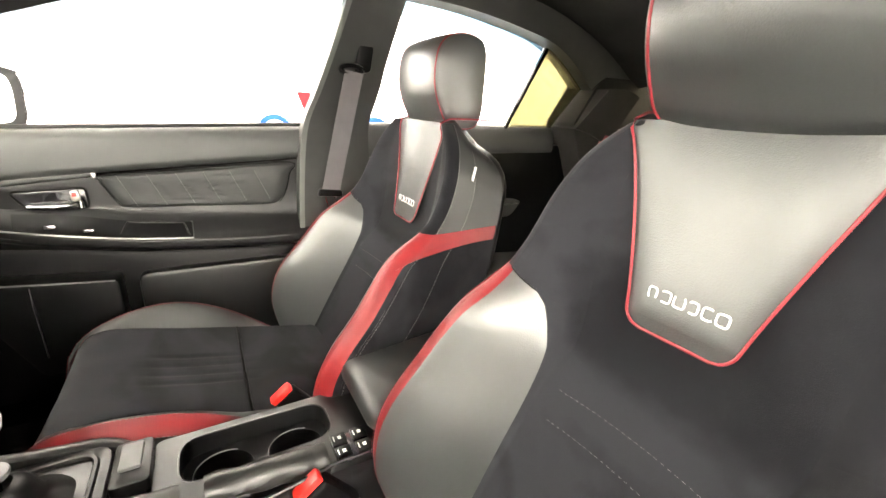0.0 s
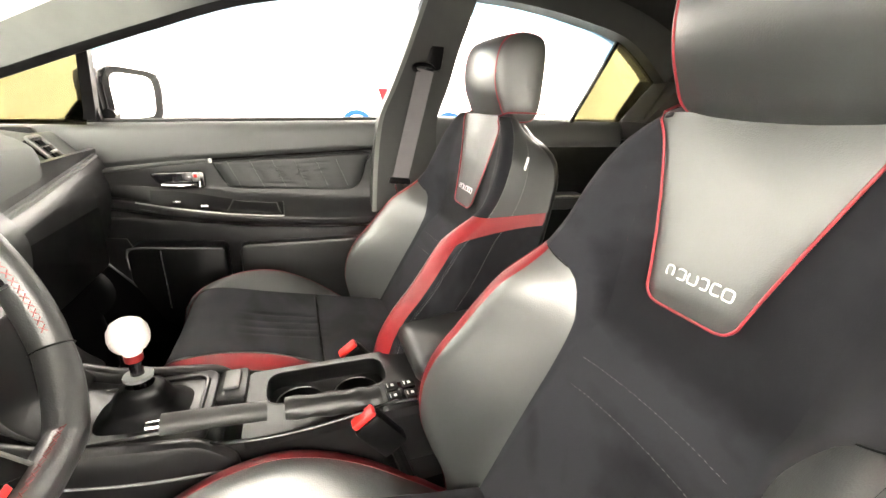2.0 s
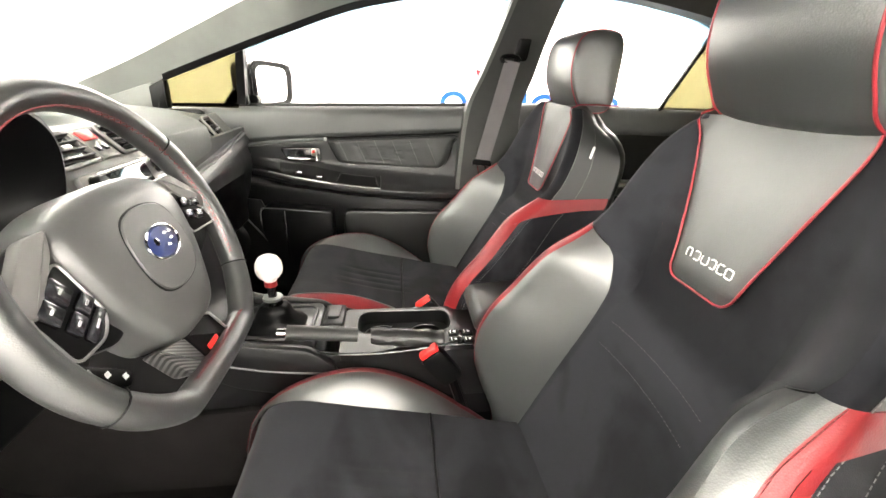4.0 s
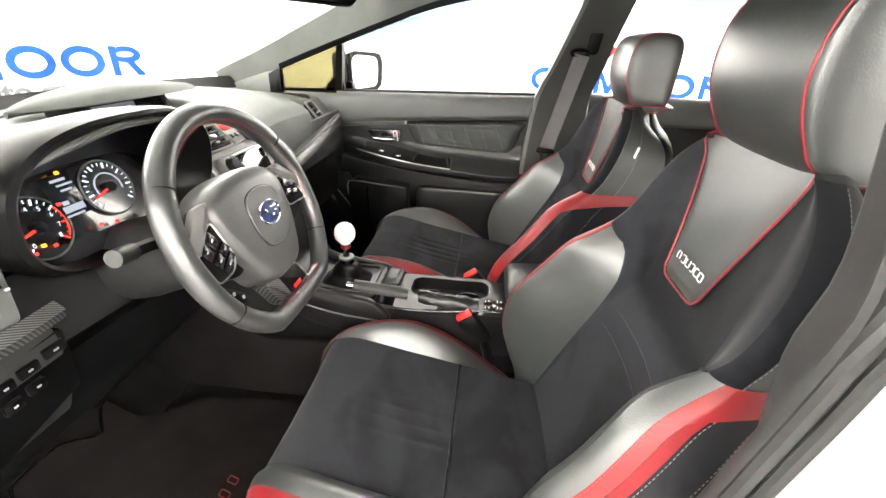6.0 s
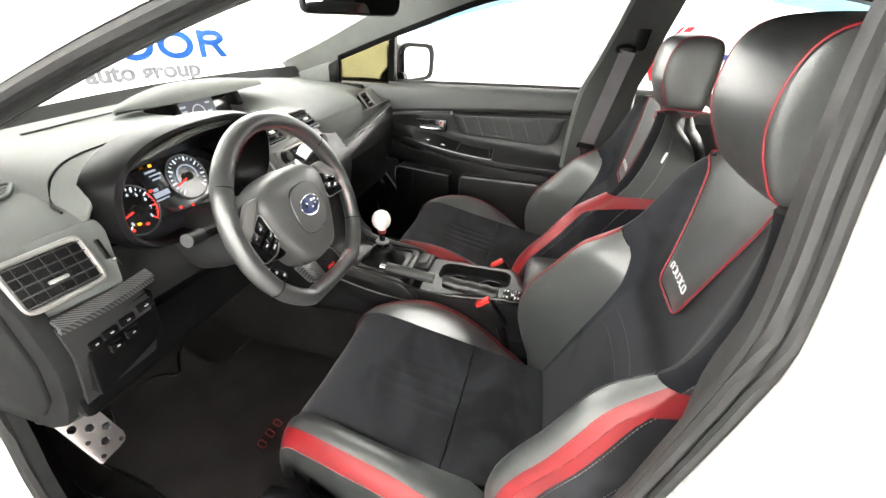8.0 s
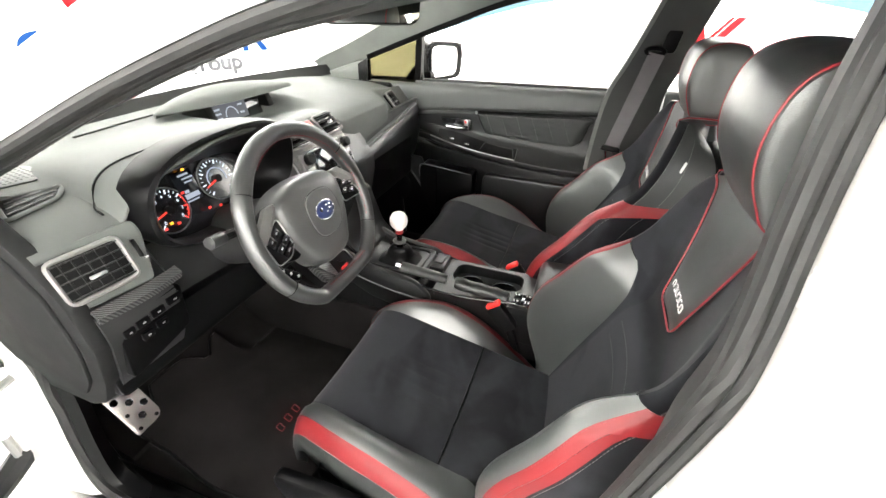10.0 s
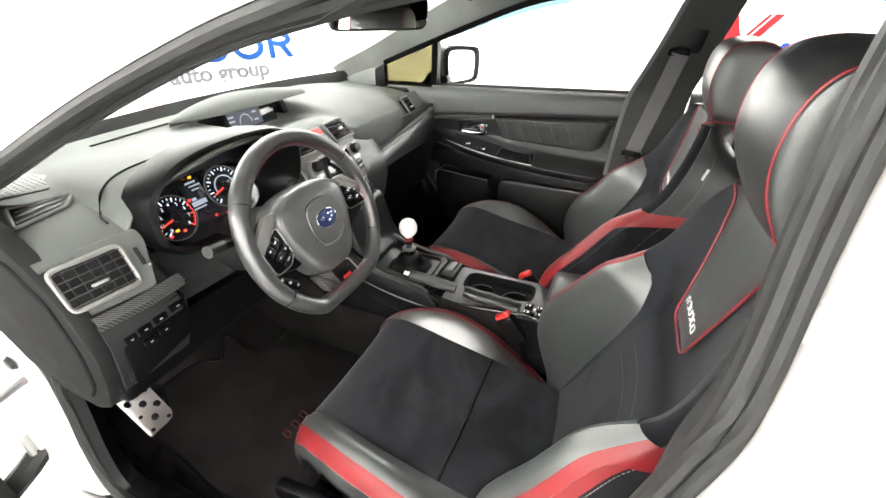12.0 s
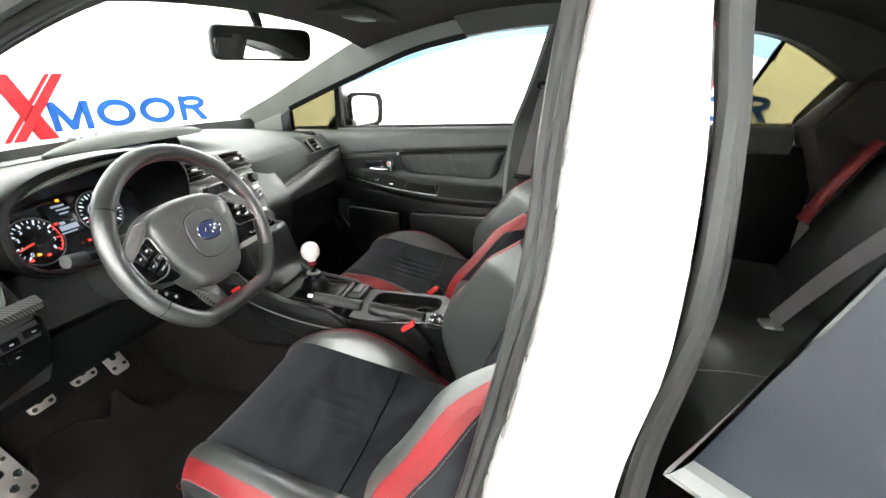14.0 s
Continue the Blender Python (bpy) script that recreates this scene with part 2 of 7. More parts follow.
def sheet(rows, bm=None, loop=False, caps=False):
    """A skin over rows of points; loop: each row closes on itself."""
    bm = bm or bmesh.new()
    vs = [[bm.verts.new(p) for p in row] for row in rows]
    for a, b in zip(vs, vs[1:]):
        n = len(a)
        for i in range(n if loop else n - 1):
            j = (i + 1) % n
            bm.faces.new((a[i], a[j], b[j], b[i]))
    if caps:
        bm.faces.new(vs[0])
        bm.faces.new(vs[-1])
    return bm


def thick(bm, d):
    """Gives an open skin its thickness."""
    bmesh.ops.recalc_face_normals(bm, faces=bm.faces)
    bmesh.ops.solidify(bm, geom=bm.faces[:], thickness=d)
    return bm


def box(c, s, r=0.0, m=None, bm=None, seg=2):
    """A box with rounded edges: centre, sizes, radius; m turns and places it."""
    out = bm or bmesh.new()
    tmp = bmesh.new()
    bmesh.ops.create_cube(tmp, size=1.0)
    bmesh.ops.scale(tmp, vec=s, verts=tmp.verts)
    if r:
        bmesh.ops.bevel(tmp, geom=tmp.edges[:], offset=min(r, min(s) * 0.45), segments=seg, profile=0.5, affect="EDGES")
    bmesh.ops.translate(tmp, vec=c, verts=tmp.verts)
    if m is not None:
        bmesh.ops.transform(tmp, matrix=m, verts=tmp.verts)
    return merge(out, tmp)


def merge(out, tmp):
    me = bpy.data.meshes.new("tmp")
    tmp.to_mesh(me)
    tmp.free()
    out.from_mesh(me)
    bpy.data.meshes.remove(me)
    return out


def slab(points, axis, lo, hi, r=0.0, m=None, bm=None, seg=2):
    """A flat outline pushed out along an axis (0, 1 or 2) from lo to hi, edges rounded. The outline gives the two other places, in order."""
    out = bm or bmesh.new()
    tmp = bmesh.new()

    def put(p, d):
        q = list(p)
        q.insert(axis, d)
        return q
    a = [tmp.verts.new(put(p, lo)) for p in points]
    b = [tmp.verts.new(put(p, hi)) for p in points]
    n = len(points)
    ends = [tmp.faces.new(a), tmp.faces.new(b)]
    for i in range(n):
        tmp.faces.new((a[i], a[(i + 1) % n], b[(i + 1) % n], b[i]))
    bmesh.ops.recalc_face_normals(tmp, faces=tmp.faces)
    if r:
        es = [e for f in ends for e in f.edges]
        bmesh.ops.bevel(tmp, geom=es, offset=r, segments=seg, profile=0.5, affect="EDGES")
    if m is not None:
        bmesh.ops.transform(tmp, matrix=m, verts=tmp.verts)
    return merge(out, tmp)


def rounded(points, r, n=4):
    """An outline with its corners rounded."""
    out = []
    k = len(points)
    for i in range(k):
        p, a, b = Vector(points[i]), Vector(points[i - 1]), Vector(points[(i + 1) % k])
        ra = min(r, (a - p).length * 0.45)
        rb = min(r, (b - p).length * 0.45)
        s, e = p + (a - p).normalized() * ra, p + (b - p).normalized() * rb
        for j in range(n + 1):
            t = j / n
            out.append(tuple(s * (1 - t) ** 2 + p * 2 * t * (1 - t) + e * t * t))
    return out


def smooth_line(points, n=6, closed=False):
    """A finer line through points."""
    ps = [Vector(p) for p in points]
    k = len(ps)
    out = []
    for i in range(k if closed else k - 1):
        if closed:
            a, b, c, d = ps[i - 1], ps[i], ps[(i + 1) % k], ps[(i + 2) % k]
        else:
            a, b, c, d = ps[max(0, i - 1)], ps[i], ps[i + 1], ps[min(k - 1, i + 2)]
        for j in range(n):
            t = j / n
            out.append(0.5 * ((2 * b) + (c - a) * t + (2 * a - 5 * b + 4 * c - d) * t * t + (3 * b - a - 3 * c + d) * t**3))
    if not closed:
        out.append(ps[-1])
    return out


def tube(points, r, bm=None, sides=8, closed=False, flat=1.0, up=(0, 0, 1)):
    """A round (or flattened) cord along a line. r may be a number or a list."""
    bm = bm or bmesh.new()
    ps = [Vector(p) for p in points]
    n = len(ps)
    rows = []
    up = Vector(up)
    for i, p in enumerate(ps):
        d = (ps[(i + 1) % n] - ps[i - 1]) if closed else (ps[min(n - 1, i + 1)] - ps[max(0, i - 1)])
        d.normalize()
        side = d.cross(up)
        if side.length < 1e-3:
            side = d.cross(Vector((0, 1, 0)))
        side.normalize()
        top = side.cross(d)
        q = r[i] if hasattr(r, "__len__") else r
        rows.append([p + side * math.cos(a) * q + top * math.sin(a) * q * flat for a in (2 * math.pi * k / sides for k in range(sides))])
    if closed:
        rows.append(rows[0])
        bm2 = sheet(rows, None, loop=True)
        bmesh.ops.remove_doubles(bm2, verts=bm2.verts, dist=1e-6)
        return merge(bm, bm2)
    return merge(bm, sheet(rows, None, loop=True, caps=True))


def spun(profile, m, n=24, bm=None):
    """A turned body: rows of (radius, height), about z, placed by m."""
    rows = [[m @ Vector((r * math.cos(a), r * math.sin(a), h)) for a in (2 * math.pi * k / n for k in range(n))] for r, h in profile]
    tmp = sheet(rows, None, loop=True, caps=True)
    return merge(bm or bmesh.new(), tmp)

# ---- the booth: a round white photo room ----
RC, RR, RH = (0.0, 0.2), 3.78, 3.0


def on_wall(deg, z, inset=0.0):
    """A place on the round wall; deg 0 is the passenger's side, 90 ahead."""
    a = radians(deg)
    return Vector((RC[0] + (RR - inset) * math.cos(a), RC[1] + (RR - inset) * math.sin(a), z))


bm = bmesh.new()
for inner, outer in (((RR), (RR + 0.12)),):
    ring = []
    for k in range(96):
        a = 2 * math.pi * k / 96
        ring.append([(RC[0] + r * math.cos(a), RC[1] + r * math.sin(a), z) for r, z in ((inner, 0), (inner, RH), (outer, RH), (outer, 0))])
    ring.append(ring[0])
    sheet(ring, bm)
solo("wall", bm, WALL_WHITE, "curved white painted wall of a photo booth", "wall", kind="structure", at=(0, 0, 0))
disc = [(RC[0] + (RR + 0.2) * math.cos(2 * math.pi * k / 64), RC[1] + (RR + 0.2) * math.sin(2 * math.pi * k / 64)) for k in range(64)]
solo("floor", slab(disc, 2, -0.1, 0.0), FLOOR_GREY, "unseen booth floor, grey to bounce less light", "floor", kind="structure", at=(0, 0, 0))
solo("ceiling", slab(disc, 2, RH, RH + 0.1), WALL_WHITE, "white booth ceiling above the added lamp panels", "ceiling", kind="structure", at=(0, 0, RH))
# unseen fittings, added where the wall washers stand
for deg, share in LAMPS:
    m = lamp_place(deg)
    lamp = thing("added_ceiling_lamp", m.translation, "added unseen lamp panel under the ceiling facing the wall", "lamp", group="ceiling lights")
    part("frame", box((0, 0, 0.025), (1.6, 0.6, 0.05), 0.006, m=m), PAINT, lamp)
    part("diffuser", box((0, 0, -0.008), (1.5, 0.5, 0.016), 0.004, m=m), LAMP_GLASS, lamp)
    for x in (-0.6, 0.6):
        p = m @ Vector((x, 0, 0.04))
        part("bracket", tube([p, (p.x, p.y, RH + 0.01)], 0.012), PAINT, lamp)


def wall_piece(name, outline, deg, z, material, parent, depth=0.012, holes=()):
    """A flat sign piece bent onto the wall; outline in metres along and up, from the place given."""
    bm = bmesh.new()

    def put(p, inset):
        return on_wall(deg - math.degrees(p[0] / RR), z + p[1], inset)
    if holes:
        hole = holes[0]
        for ins in (depth,):
            a = [bm.verts.new(put(p, ins)) for p in outline]
            b = [bm.verts.new(put(p, ins)) for p in hole]
            n = len(a)
            for i in range(n):
                j = (i + 1) % n
                bm.faces.new((a[i], a[j], b[j], b[i]))
        thick(bm, depth * 0.8)
    else:
        bm.faces.new([bm.verts.new(put(p, depth)) for p in outline])
        thick(bm, depth * 0.8)
    return part(name, bm, material, parent, smooth=False)


def oval(cx, cy, rx, ry, n=32):
    return [(cx + rx * math.cos(2 * math.pi * k / n), cy + ry * math.sin(2 * math.pi * k / n)) for k in range(n)]


def wall_sign(deg, z, k):
    """Rings, bars and a cross in the sign's colours above two small words. deg: where the cross stands; k: its scale."""
    at = on_wall(deg, 0.0, 0.02)
    sign = thing("wall_sign", (at.x, at.y, z), "large blue and red wall sign with grey words auto group", "sign", group="booth signs")
    h = 0.20

    def piece(name, pts, material, depth=0.010, hole=None, dz=0.0):
        wall_piece(name, [(x * k, y * k) for x, y in pts], deg, z + dz * k, material, sign, depth, holes=([(x * k, y * k) for x, y in hole],) if hole else ())
    # red cross: one bar split by a white gap, one plain bar
    piece("cross_bar", [(-0.14, 0.215), (-0.03, 0.215), (0.125, -0.215), (0.015, -0.215)], SIGN_RED, 0.010, dz=0.07)
    piece("cross_bar", [(0.165, 0.215), (0.19, 0.215), (-0.145, -0.215), (-0.18, -0.215)], SIGN_RED, 0.016, dz=0.07)
    piece("cross_bar", [(0.205, 0.215), (0.265, 0.215), (-0.065, -0.215), (-0.13, -0.215)], SIGN_RED, 0.016, dz=0.07)
    piece("ring", oval(-0.33, 0, 0.125, h / 2), SIGN_BLUE, hole=oval(-0.33, 0, 0.080, h / 2 - 0.042))
    x = 0.115
    for pts in ([(x, -h / 2), (x + 0.042, -h / 2), (x + 0.042, h / 2), (x, h / 2)],
                [(x + 0.193, -h / 2), (x + 0.235, -h / 2), (x + 0.235, h / 2), (x + 0.193, h / 2)],
                [(x + 0.042, h / 2), (x + 0.042, h / 2 - 0.07), (x + 0.1, -h / 2), (x + 0.1175, -h / 2), (x + 0.1175, -h / 2 + 0.07)],
                [(x + 0.193, h / 2), (x + 0.193, h / 2 - 0.07), (x + 0.135, -h / 2), (x + 0.1175, -h / 2), (x + 0.1175, -h / 2 + 0.07)]):
        piece("bar", pts, SIGN_BLUE)
    for cx in (x + 0.40, x + 0.68):
        piece("ring", oval(cx, 0, 0.125, h / 2), SIGN_BLUE, hole=oval(cx, 0, 0.080, h / 2 - 0.042))
    x += 0.845
    piece("bar", [(x, -h / 2), (x + 0.042, -h / 2), (x + 0.042, h / 2), (x, h / 2)], SIGN_BLUE)
    piece("ring", oval(x + 0.10, h / 4 - 0.006, 0.095, h / 4 + 0.006), SIGN_BLUE, hole=oval(x + 0.095, h / 4 - 0.006, 0.056, h / 4 - 0.032))
    piece("bar", [(x + 0.09, -0.005), (x + 0.15, -h / 2), (x + 0.205, -h / 2), (x + 0.14, -0.005)], SIGN_BLUE)
    # the small grey words below, bent onto the wall
    data = bpy.data.curves.new("words", "FONT")
    data.body, data.size, data.extrude = "auto group", 0.16, 0.004
    data.offset = 0.005
    flat = bpy.data.objects.new("words", data)
    mesh = bpy.data.meshes.new_from_object(flat)
    bpy.data.objects.remove(flat)
    bm = bmesh.new()
    bm.from_mesh(mesh)
    bpy.data.meshes.remove(mesh)
    wide = 0.775 / max(v.co.x for v in bm.verts)
    for v in bm.verts:
        x, y = 0.155 + v.co.x * wide, -0.230 + v.co.y * 1.05
        v.co = on_wall(deg - math.degrees(x * k / RR), z + y * k, 0.008 + v.co.z)
    part("words", bm, SIGN_GREY, sign, "grey lettered words", smooth=False)


wall_sign(71.3, 0.90, 1.0)
wall_sign(-7.6, 0.79, 1.12)

# ---- front seats ----
SX, SY, SZ = -0.37, 0.65, 0.30  # the driver's seat: middle, and its base
Y0 = curve_table([(0.31, 0.462), (0.45, 0.405), (0.60, 0.345), (0.70, 0.305), (0.79, 0.272), (0.85, 0.256), (0.95, 0.231), (1.00, 0.218), (1.04, 0.205)])
WID = curve_table([(0.31, 0.258), (0.40, 0.272), (0.50, 0.282), (0.60, 0.284), (0.68, 0.276), (0.74, 0.262), (0.80, 0.240), (0.84, 0.234), (0.89, 0.226), (0.93, 0.212), (0.965, 0.190), (0.99, 0.163), (1.01, 0.135), (1.04, 0.10)])
BOL = curve_table([(0.31, 0.0), (0.38, 0.035), (0.45, 0.090), (0.51, 0.130), (0.57, 0.150), (0.62, 0.149), (0.67, 0.133), (0.72, 0.120), (0.76, 0.106), (0.79, 0.076), (0.81, 0.054), (0.84, 0.036), (0.90, 0.024), (0.95, 0.019), (0.98, 0.016), (1.01, 0.014), (1.04, 0.02)])
INN = curve_table([(0.31, 0.175), (0.50, 0.150), (0.65, 0.132), (0.74, 0.122), (0.80, 0.125), (0.90, 0.130), (1.00, 0.110), (1.04, 0.08)])


def ease(f):
    return f * f * (3 - 2 * f)


def back_point(v, k, f):
    """A place on the backrest: v up, k the strip from the middle (0) round to the rear (4), f across the strip; x from the seat's middle."""
    w, b, a = WID(v), BOL(v), INN(v)
    g = max(0.0, (v - 0.84) / 0.168)
    deep = 0.105 - 0.060 * g**2.2
    y0 = Y0(v)
    roll = 0.02 + 0.016 * ease(min(1.0, max(0.0, (0.83 - v) / 0.06)))
    c = w - roll
    lift = 0.0
    if k == 0:
        x, y = a * f, y0 + 0.014 * f * f
    elif k == 1:
        x, y = a + (c - a) * f, y0 + 0.014 + b * ease(f) ** 0.85
    elif k == 2:
        p = radians(80) * f
        x, y = c + roll * math.sin(p), y0 + 0.014 + b - roll * 1.15 * (1 - math.cos(p))
    elif k == 3:
        x, y = w - 0.012 * ease(f), (y0 + 0.014 + b - roll * 0.95) * (1 - f) + (y0 - deep) * f
    else:
        p = radians(90) * f
        x, y = (w - 0.012) * math.cos(p) ** 0.6, y0 - deep - 0.045 * math.sin(p)
    # the shoulders fall away to the rear
    fall = -0.045 * g**1.8
    if k == 3:
        lift = fall * f**1.5
    elif k == 4:
        lift = fall
    # the seam between wing and bolster runs down towards the middle
    near = math.exp(-((v - 0.81) / 0.075) ** 2)
    if k == 0:
        lift = -0.062 * near
    elif k == 1:
        lift = -0.062 * near * (1 - f)
    return Vector((SX + x, y, v + lift))


def back_strip(k, lo, hi, n, m, sides=(1, -1), f0=0.0, f1=1.0):
    out = []
    for s in sides:
        rows = []
        for i in range(n + 1):
            v = lo + (hi - lo) * i / n
            g0, g1 = (e(v) if callable(e) else e for e in (f0, f1))
            row = [back_point(v, k, g0 + (g1 - g0) * j / m) for j in range(m + 1)]
            for p in row:
                p.x = SX + s * (p.x - SX)
            rows.append(row)
        out.append(sheet(rows))
    return out


def bolster_edge(v):
    """Where the bolster's leather meets the suede, across its strip: a rounded upper corner."""
    u = min(1.0, max(0.0, (v - 0.60) / 0.21))
    return 0.10 + 0.52 * (1 - math.sqrt(1 - u**2.4))


def front_y(x, v):
    """The front skin's depth at a height, near the middle."""
    a = INN(v)
    f = min(1.0, abs(x) / a)
    y = Y0(v) + 0.014 * f * f
    if abs(x) > a:
        c = WID(v) - 0.02
        y += BOL(v) * ease(min(1.0, (abs(x) - a) / (c - a))) ** 0.85
    return y


def dashes(line, length, gap, r, lift=(0, 0.001, 0)):
    """A row of stitches along a line."""
    bm = bmesh.new()
    ps = [Vector(p) + Vector(lift) for p in line]
    run, on, start = 0.0, True, ps[0]
    for a, b in zip(ps, ps[1:]):
        d = (b - a).length
        while d > 1e-6:
            step = min(d, (length if on else gap) - run)
            q = a + (b - a).normalized() * step
            run += step
            d -= step
            a = q
            if run >= (length if on else gap) - 1e-6:
                if on and (q - start).length > 1e-5:
                    tube([start, q], r, bm, 4)
                on, run, start = not on, 0.0, q
    return bm


def build_seat(label, back_dz, cushion_dz, head, cushion_dy=0.0, lean=0.0, back_dy=0.0):
    seat = thing("bucket_seat", (SX, SY, SZ), label, "car seat", group="front seats")
    top = 1.008
    red_end = 0.85 if SX < 0 else 0.80
    tunnel = 1 if SX < 0 else -1  # the side next to the console
    wrap = 0.62  # how far the leather wraps round the driver's outer bolster

    def red_crest(side):
        """Whether the red strip lies along the bolster's crest on a side."""
        return side == tunnel or SX > 0

    SHIFT.update(z=back_dz, y=back_dy, lean=lean)
    # backrest
    part("center_panel", merge(*back_strip(0, 0.33, top, 48, 8)), SUEDE, seat, "black suede centre panel")
    for s in (1, -1):
        part("wing", back_strip(1, 0.81, top, 22, 8, (s,))[0], SUEDE, seat, "black suede shoulder wing")
        part("wing", back_strip(1, 0.33, 0.81, 60, 6, (s,), 0.0, bolster_edge)[0], SUEDE, seat, "black suede lower wing")
        skin = back_strip(1, 0.33, 0.81, 60, 10, (s,), bolster_edge, 0.955 if red_crest(s) else 1.0)[0]
        if not red_crest(s):
            merge(skin, back_strip(2, 0.33, 0.81, 36, 3, (s,), 0.0, wrap)[0])
            bmesh.ops.remove_doubles(skin, verts=skin.verts, dist=1e-5)
        part("bolster", skin, LEATHER, seat, "black leather side bolster")
        strip = back_strip(2, 0.33, 0.81, 36, 4, (s,), 0.0 if red_crest(s) else wrap, red_end if red_crest(s) else 1.0)[0]
        if red_crest(s):
            merge(strip, back_strip(1, 0.33, 0.81, 36, 2, (s,), 0.955, 1.0)[0])
        else:
            merge(strip, back_strip(3, 0.33, 0.81, 36, 2, (s,), 0.0, 0.10)[0])
        bmesh.ops.remove_doubles(strip, verts=strip.verts, dist=1e-5)
        part("red_strip", strip, RED, seat, "red leather strip")
        edge = back_strip(3, 0.81, top, 20, 8, (s,))[0]
        low = back_strip(3, 0.33, 0.81, 36, 8, (s,), 0.0 if red_crest(s) else 0.10)[0]
        if red_crest(s):
            merge(low, back_strip(2, 0.33, 0.81, 36, 3, (s,), red_end, 1.0)[0])
        part("side_panel", low, SUEDE, seat, "black suede lower side panel")
        part("wing", back_strip(2, 0.81, top, 22, 6, (s,))[0], SUEDE, seat, "black suede wing edge")
        side = part("side_panel", edge, LEATHER_DULL, seat, "black leather side panel")
        for k, f, lo, hi, mat in ((3, 0.02, 0.81, top, THREAD), (2, 0.24 if red_crest(s) else wrap + 0.06, 0.33, 0.81, RED_THREAD), (3, 0.03 if red_crest(s) else 0.13, 0.33, 0.81, THREAD), (3, 0.40, 0.60, 1.0, THREAD)):
            line = [back_point(lo + (hi - lo) * i / 40, k, f) for i in range(41)]
            for p in line:
                p.x = SX + s * (p.x - SX) * 1.003
                p.y += 0.001
            part("stitching", dashes(line, 0.004, 0.0025, 0.0005, (0, 0.0006, 0)), mat, seat)
        # the red strip's end runs back over the side
        rows = []
        for i in range(5):
            row = []
            for j in range(13):
                u = max(0.0, (j - 3) / 9)
                v = 0.784 - 0.030 * (1 - j / 12) ** 2.5 + (0.026 + 0.030 * (1 - j / 12) ** 2.5) * i / 4
                p = back_point(v, 2, wrap + (1 - wrap) * j / 3) if j < 3 else back_point(v, 3, 0.97 * u)
                p.x = SX + s * (p.x - SX + 0.0035 * math.sin(math.pi * (i + 0.6) / 5.2))
                row.append(p)
            rows.append(row)
        part("red_strip", thick(sheet(rows), 0.003), RED, seat, "red leather strip")
        # the seam that parts wing and bolster, and the airbag tag
        seam = [back_point(0.81, 1, 0.6 + 0.4 * j / 12) for j in range(13)]
        for p in seam:
            p.x = SX + s * (p.x - SX)
            p.y += 0.0015
        part("seam", tube(seam, 0.0012), PLASTIC, seat)
        q = back_point(0.91, 3, 0.32)
        q.x = SX + s * (q.x - SX)
        part("tag", box((0, 0, 0), (0.003, 0.006, 0.046), 0.0008, m=Matrix.Translation(q) @ pose(0, 0, 0, 14, 0, 0)), SATIN, side, "small pale airbag tag")
    part("back_shell", merge(*back_strip(4, 0.33, top, 24, 8)), PLASTIC, seat, "dark rear shell")
    lid = []
    for i in range(6):
        g = 1 - i / 5 * 0.999
        ring = []
        for k in range(5):
            for j in range(6):
                p = back_point(top, k, j / 6)
                ring.append(p)
        ring = ring + [Vector((2 * SX - p.x, p.y, p.z)) for p in reversed(ring)]
        mid = Vector((SX, Y0(top) - 0.065, top))
        lid.append([mid + (p - mid) * g + Vector((0, 0, 0.012 * (1 - g * g))) for p in ring])
    part("top_cap", sheet(lid, None, loop=True), LEATHER_DULL, seat)
    # leather patch with its red piping
    half = curve_table([(0.778, 0.055), (0.83, 0.067), (0.90, 0.087), (0.95, 0.103), (0.980, 0.113), (0.994, 0.116), (1.003, 0.116), (1.008, 0.115)])
    corner = 0.018

    def patch_half(v):
        d = v - 0.785
        w = half(v)
        if d < corner:
            w -= corner - math.sqrt(max(0, corner**2 - (corner - d) ** 2))
        return w
    rows = []
    rail_l, rail_r = [], []
    vs = [0.785 + 0.002 * i for i in range(9)] + [0.803 + (1.008 - 0.803) * i / 22 for i in range(1, 23)]
    for v in vs:
        w = patch_half(v)
        row = []
        for j in range(17):
            f = j / 8 - 1
            x = w * f + tunnel * 0.011
            puff = 0.007 * (1 - f**6) * min(1, (v - 0.785) / 0.02)
            row.append(Vector((SX + x, front_y(x, v) + 0.001 + puff, v)))
        rows.append(row)
        rail_l.append(row[0] + Vector((0, 0.003, 0)))
        rail_r.append(row[-1] + Vector((0, 0.003, 0)))
    over = [p + Vector((0, -0.12, 0.005)) for p in rows[-1]]
    rows.append([p + Vector((0, -0.022, 0.006)) for p in rows[-1]])
    rows.append(over)
    patch = part("leather_patch", sheet(rows), LEATHER, seat, "black leather panel")
    line = list(reversed(rail_l)) + rail_r
    line = [line[0] + Vector((0, dy, dz)) for dy, dz in ((-0.12, 0.007), (-0.06, 0.009), (-0.02, 0.008))] + line + [line[-1] + Vector((0, dy, dz)) for dy, dz in ((-0.02, 0.008), (-0.06, 0.009), (-0.12, 0.007))]
    part("piping", tube(line, 0.0017), RED_PIPE, seat, "red piping")
    # the embroidered mark as six plain pale open loops
    for i in range(6):
        x = tunnel * 0.011 + 0.0355 - i * 0.0148
        c = Vector((SX + x, front_y(x, 0.828) + 0.0088, 0.828))
        tilt = Matrix.Translation(c) @ pose(0, 0, 0, 10, 0, 0)
        w = 0.0047 + 0.0006 * (i % 3)
        ring = [tilt @ Vector((px, 0, pz)) for px, pz in rounded([(-w, -0.0062), (w, -0.0062), (w, 0.0062), (-w, 0.0062)], 0.0035, 3)]
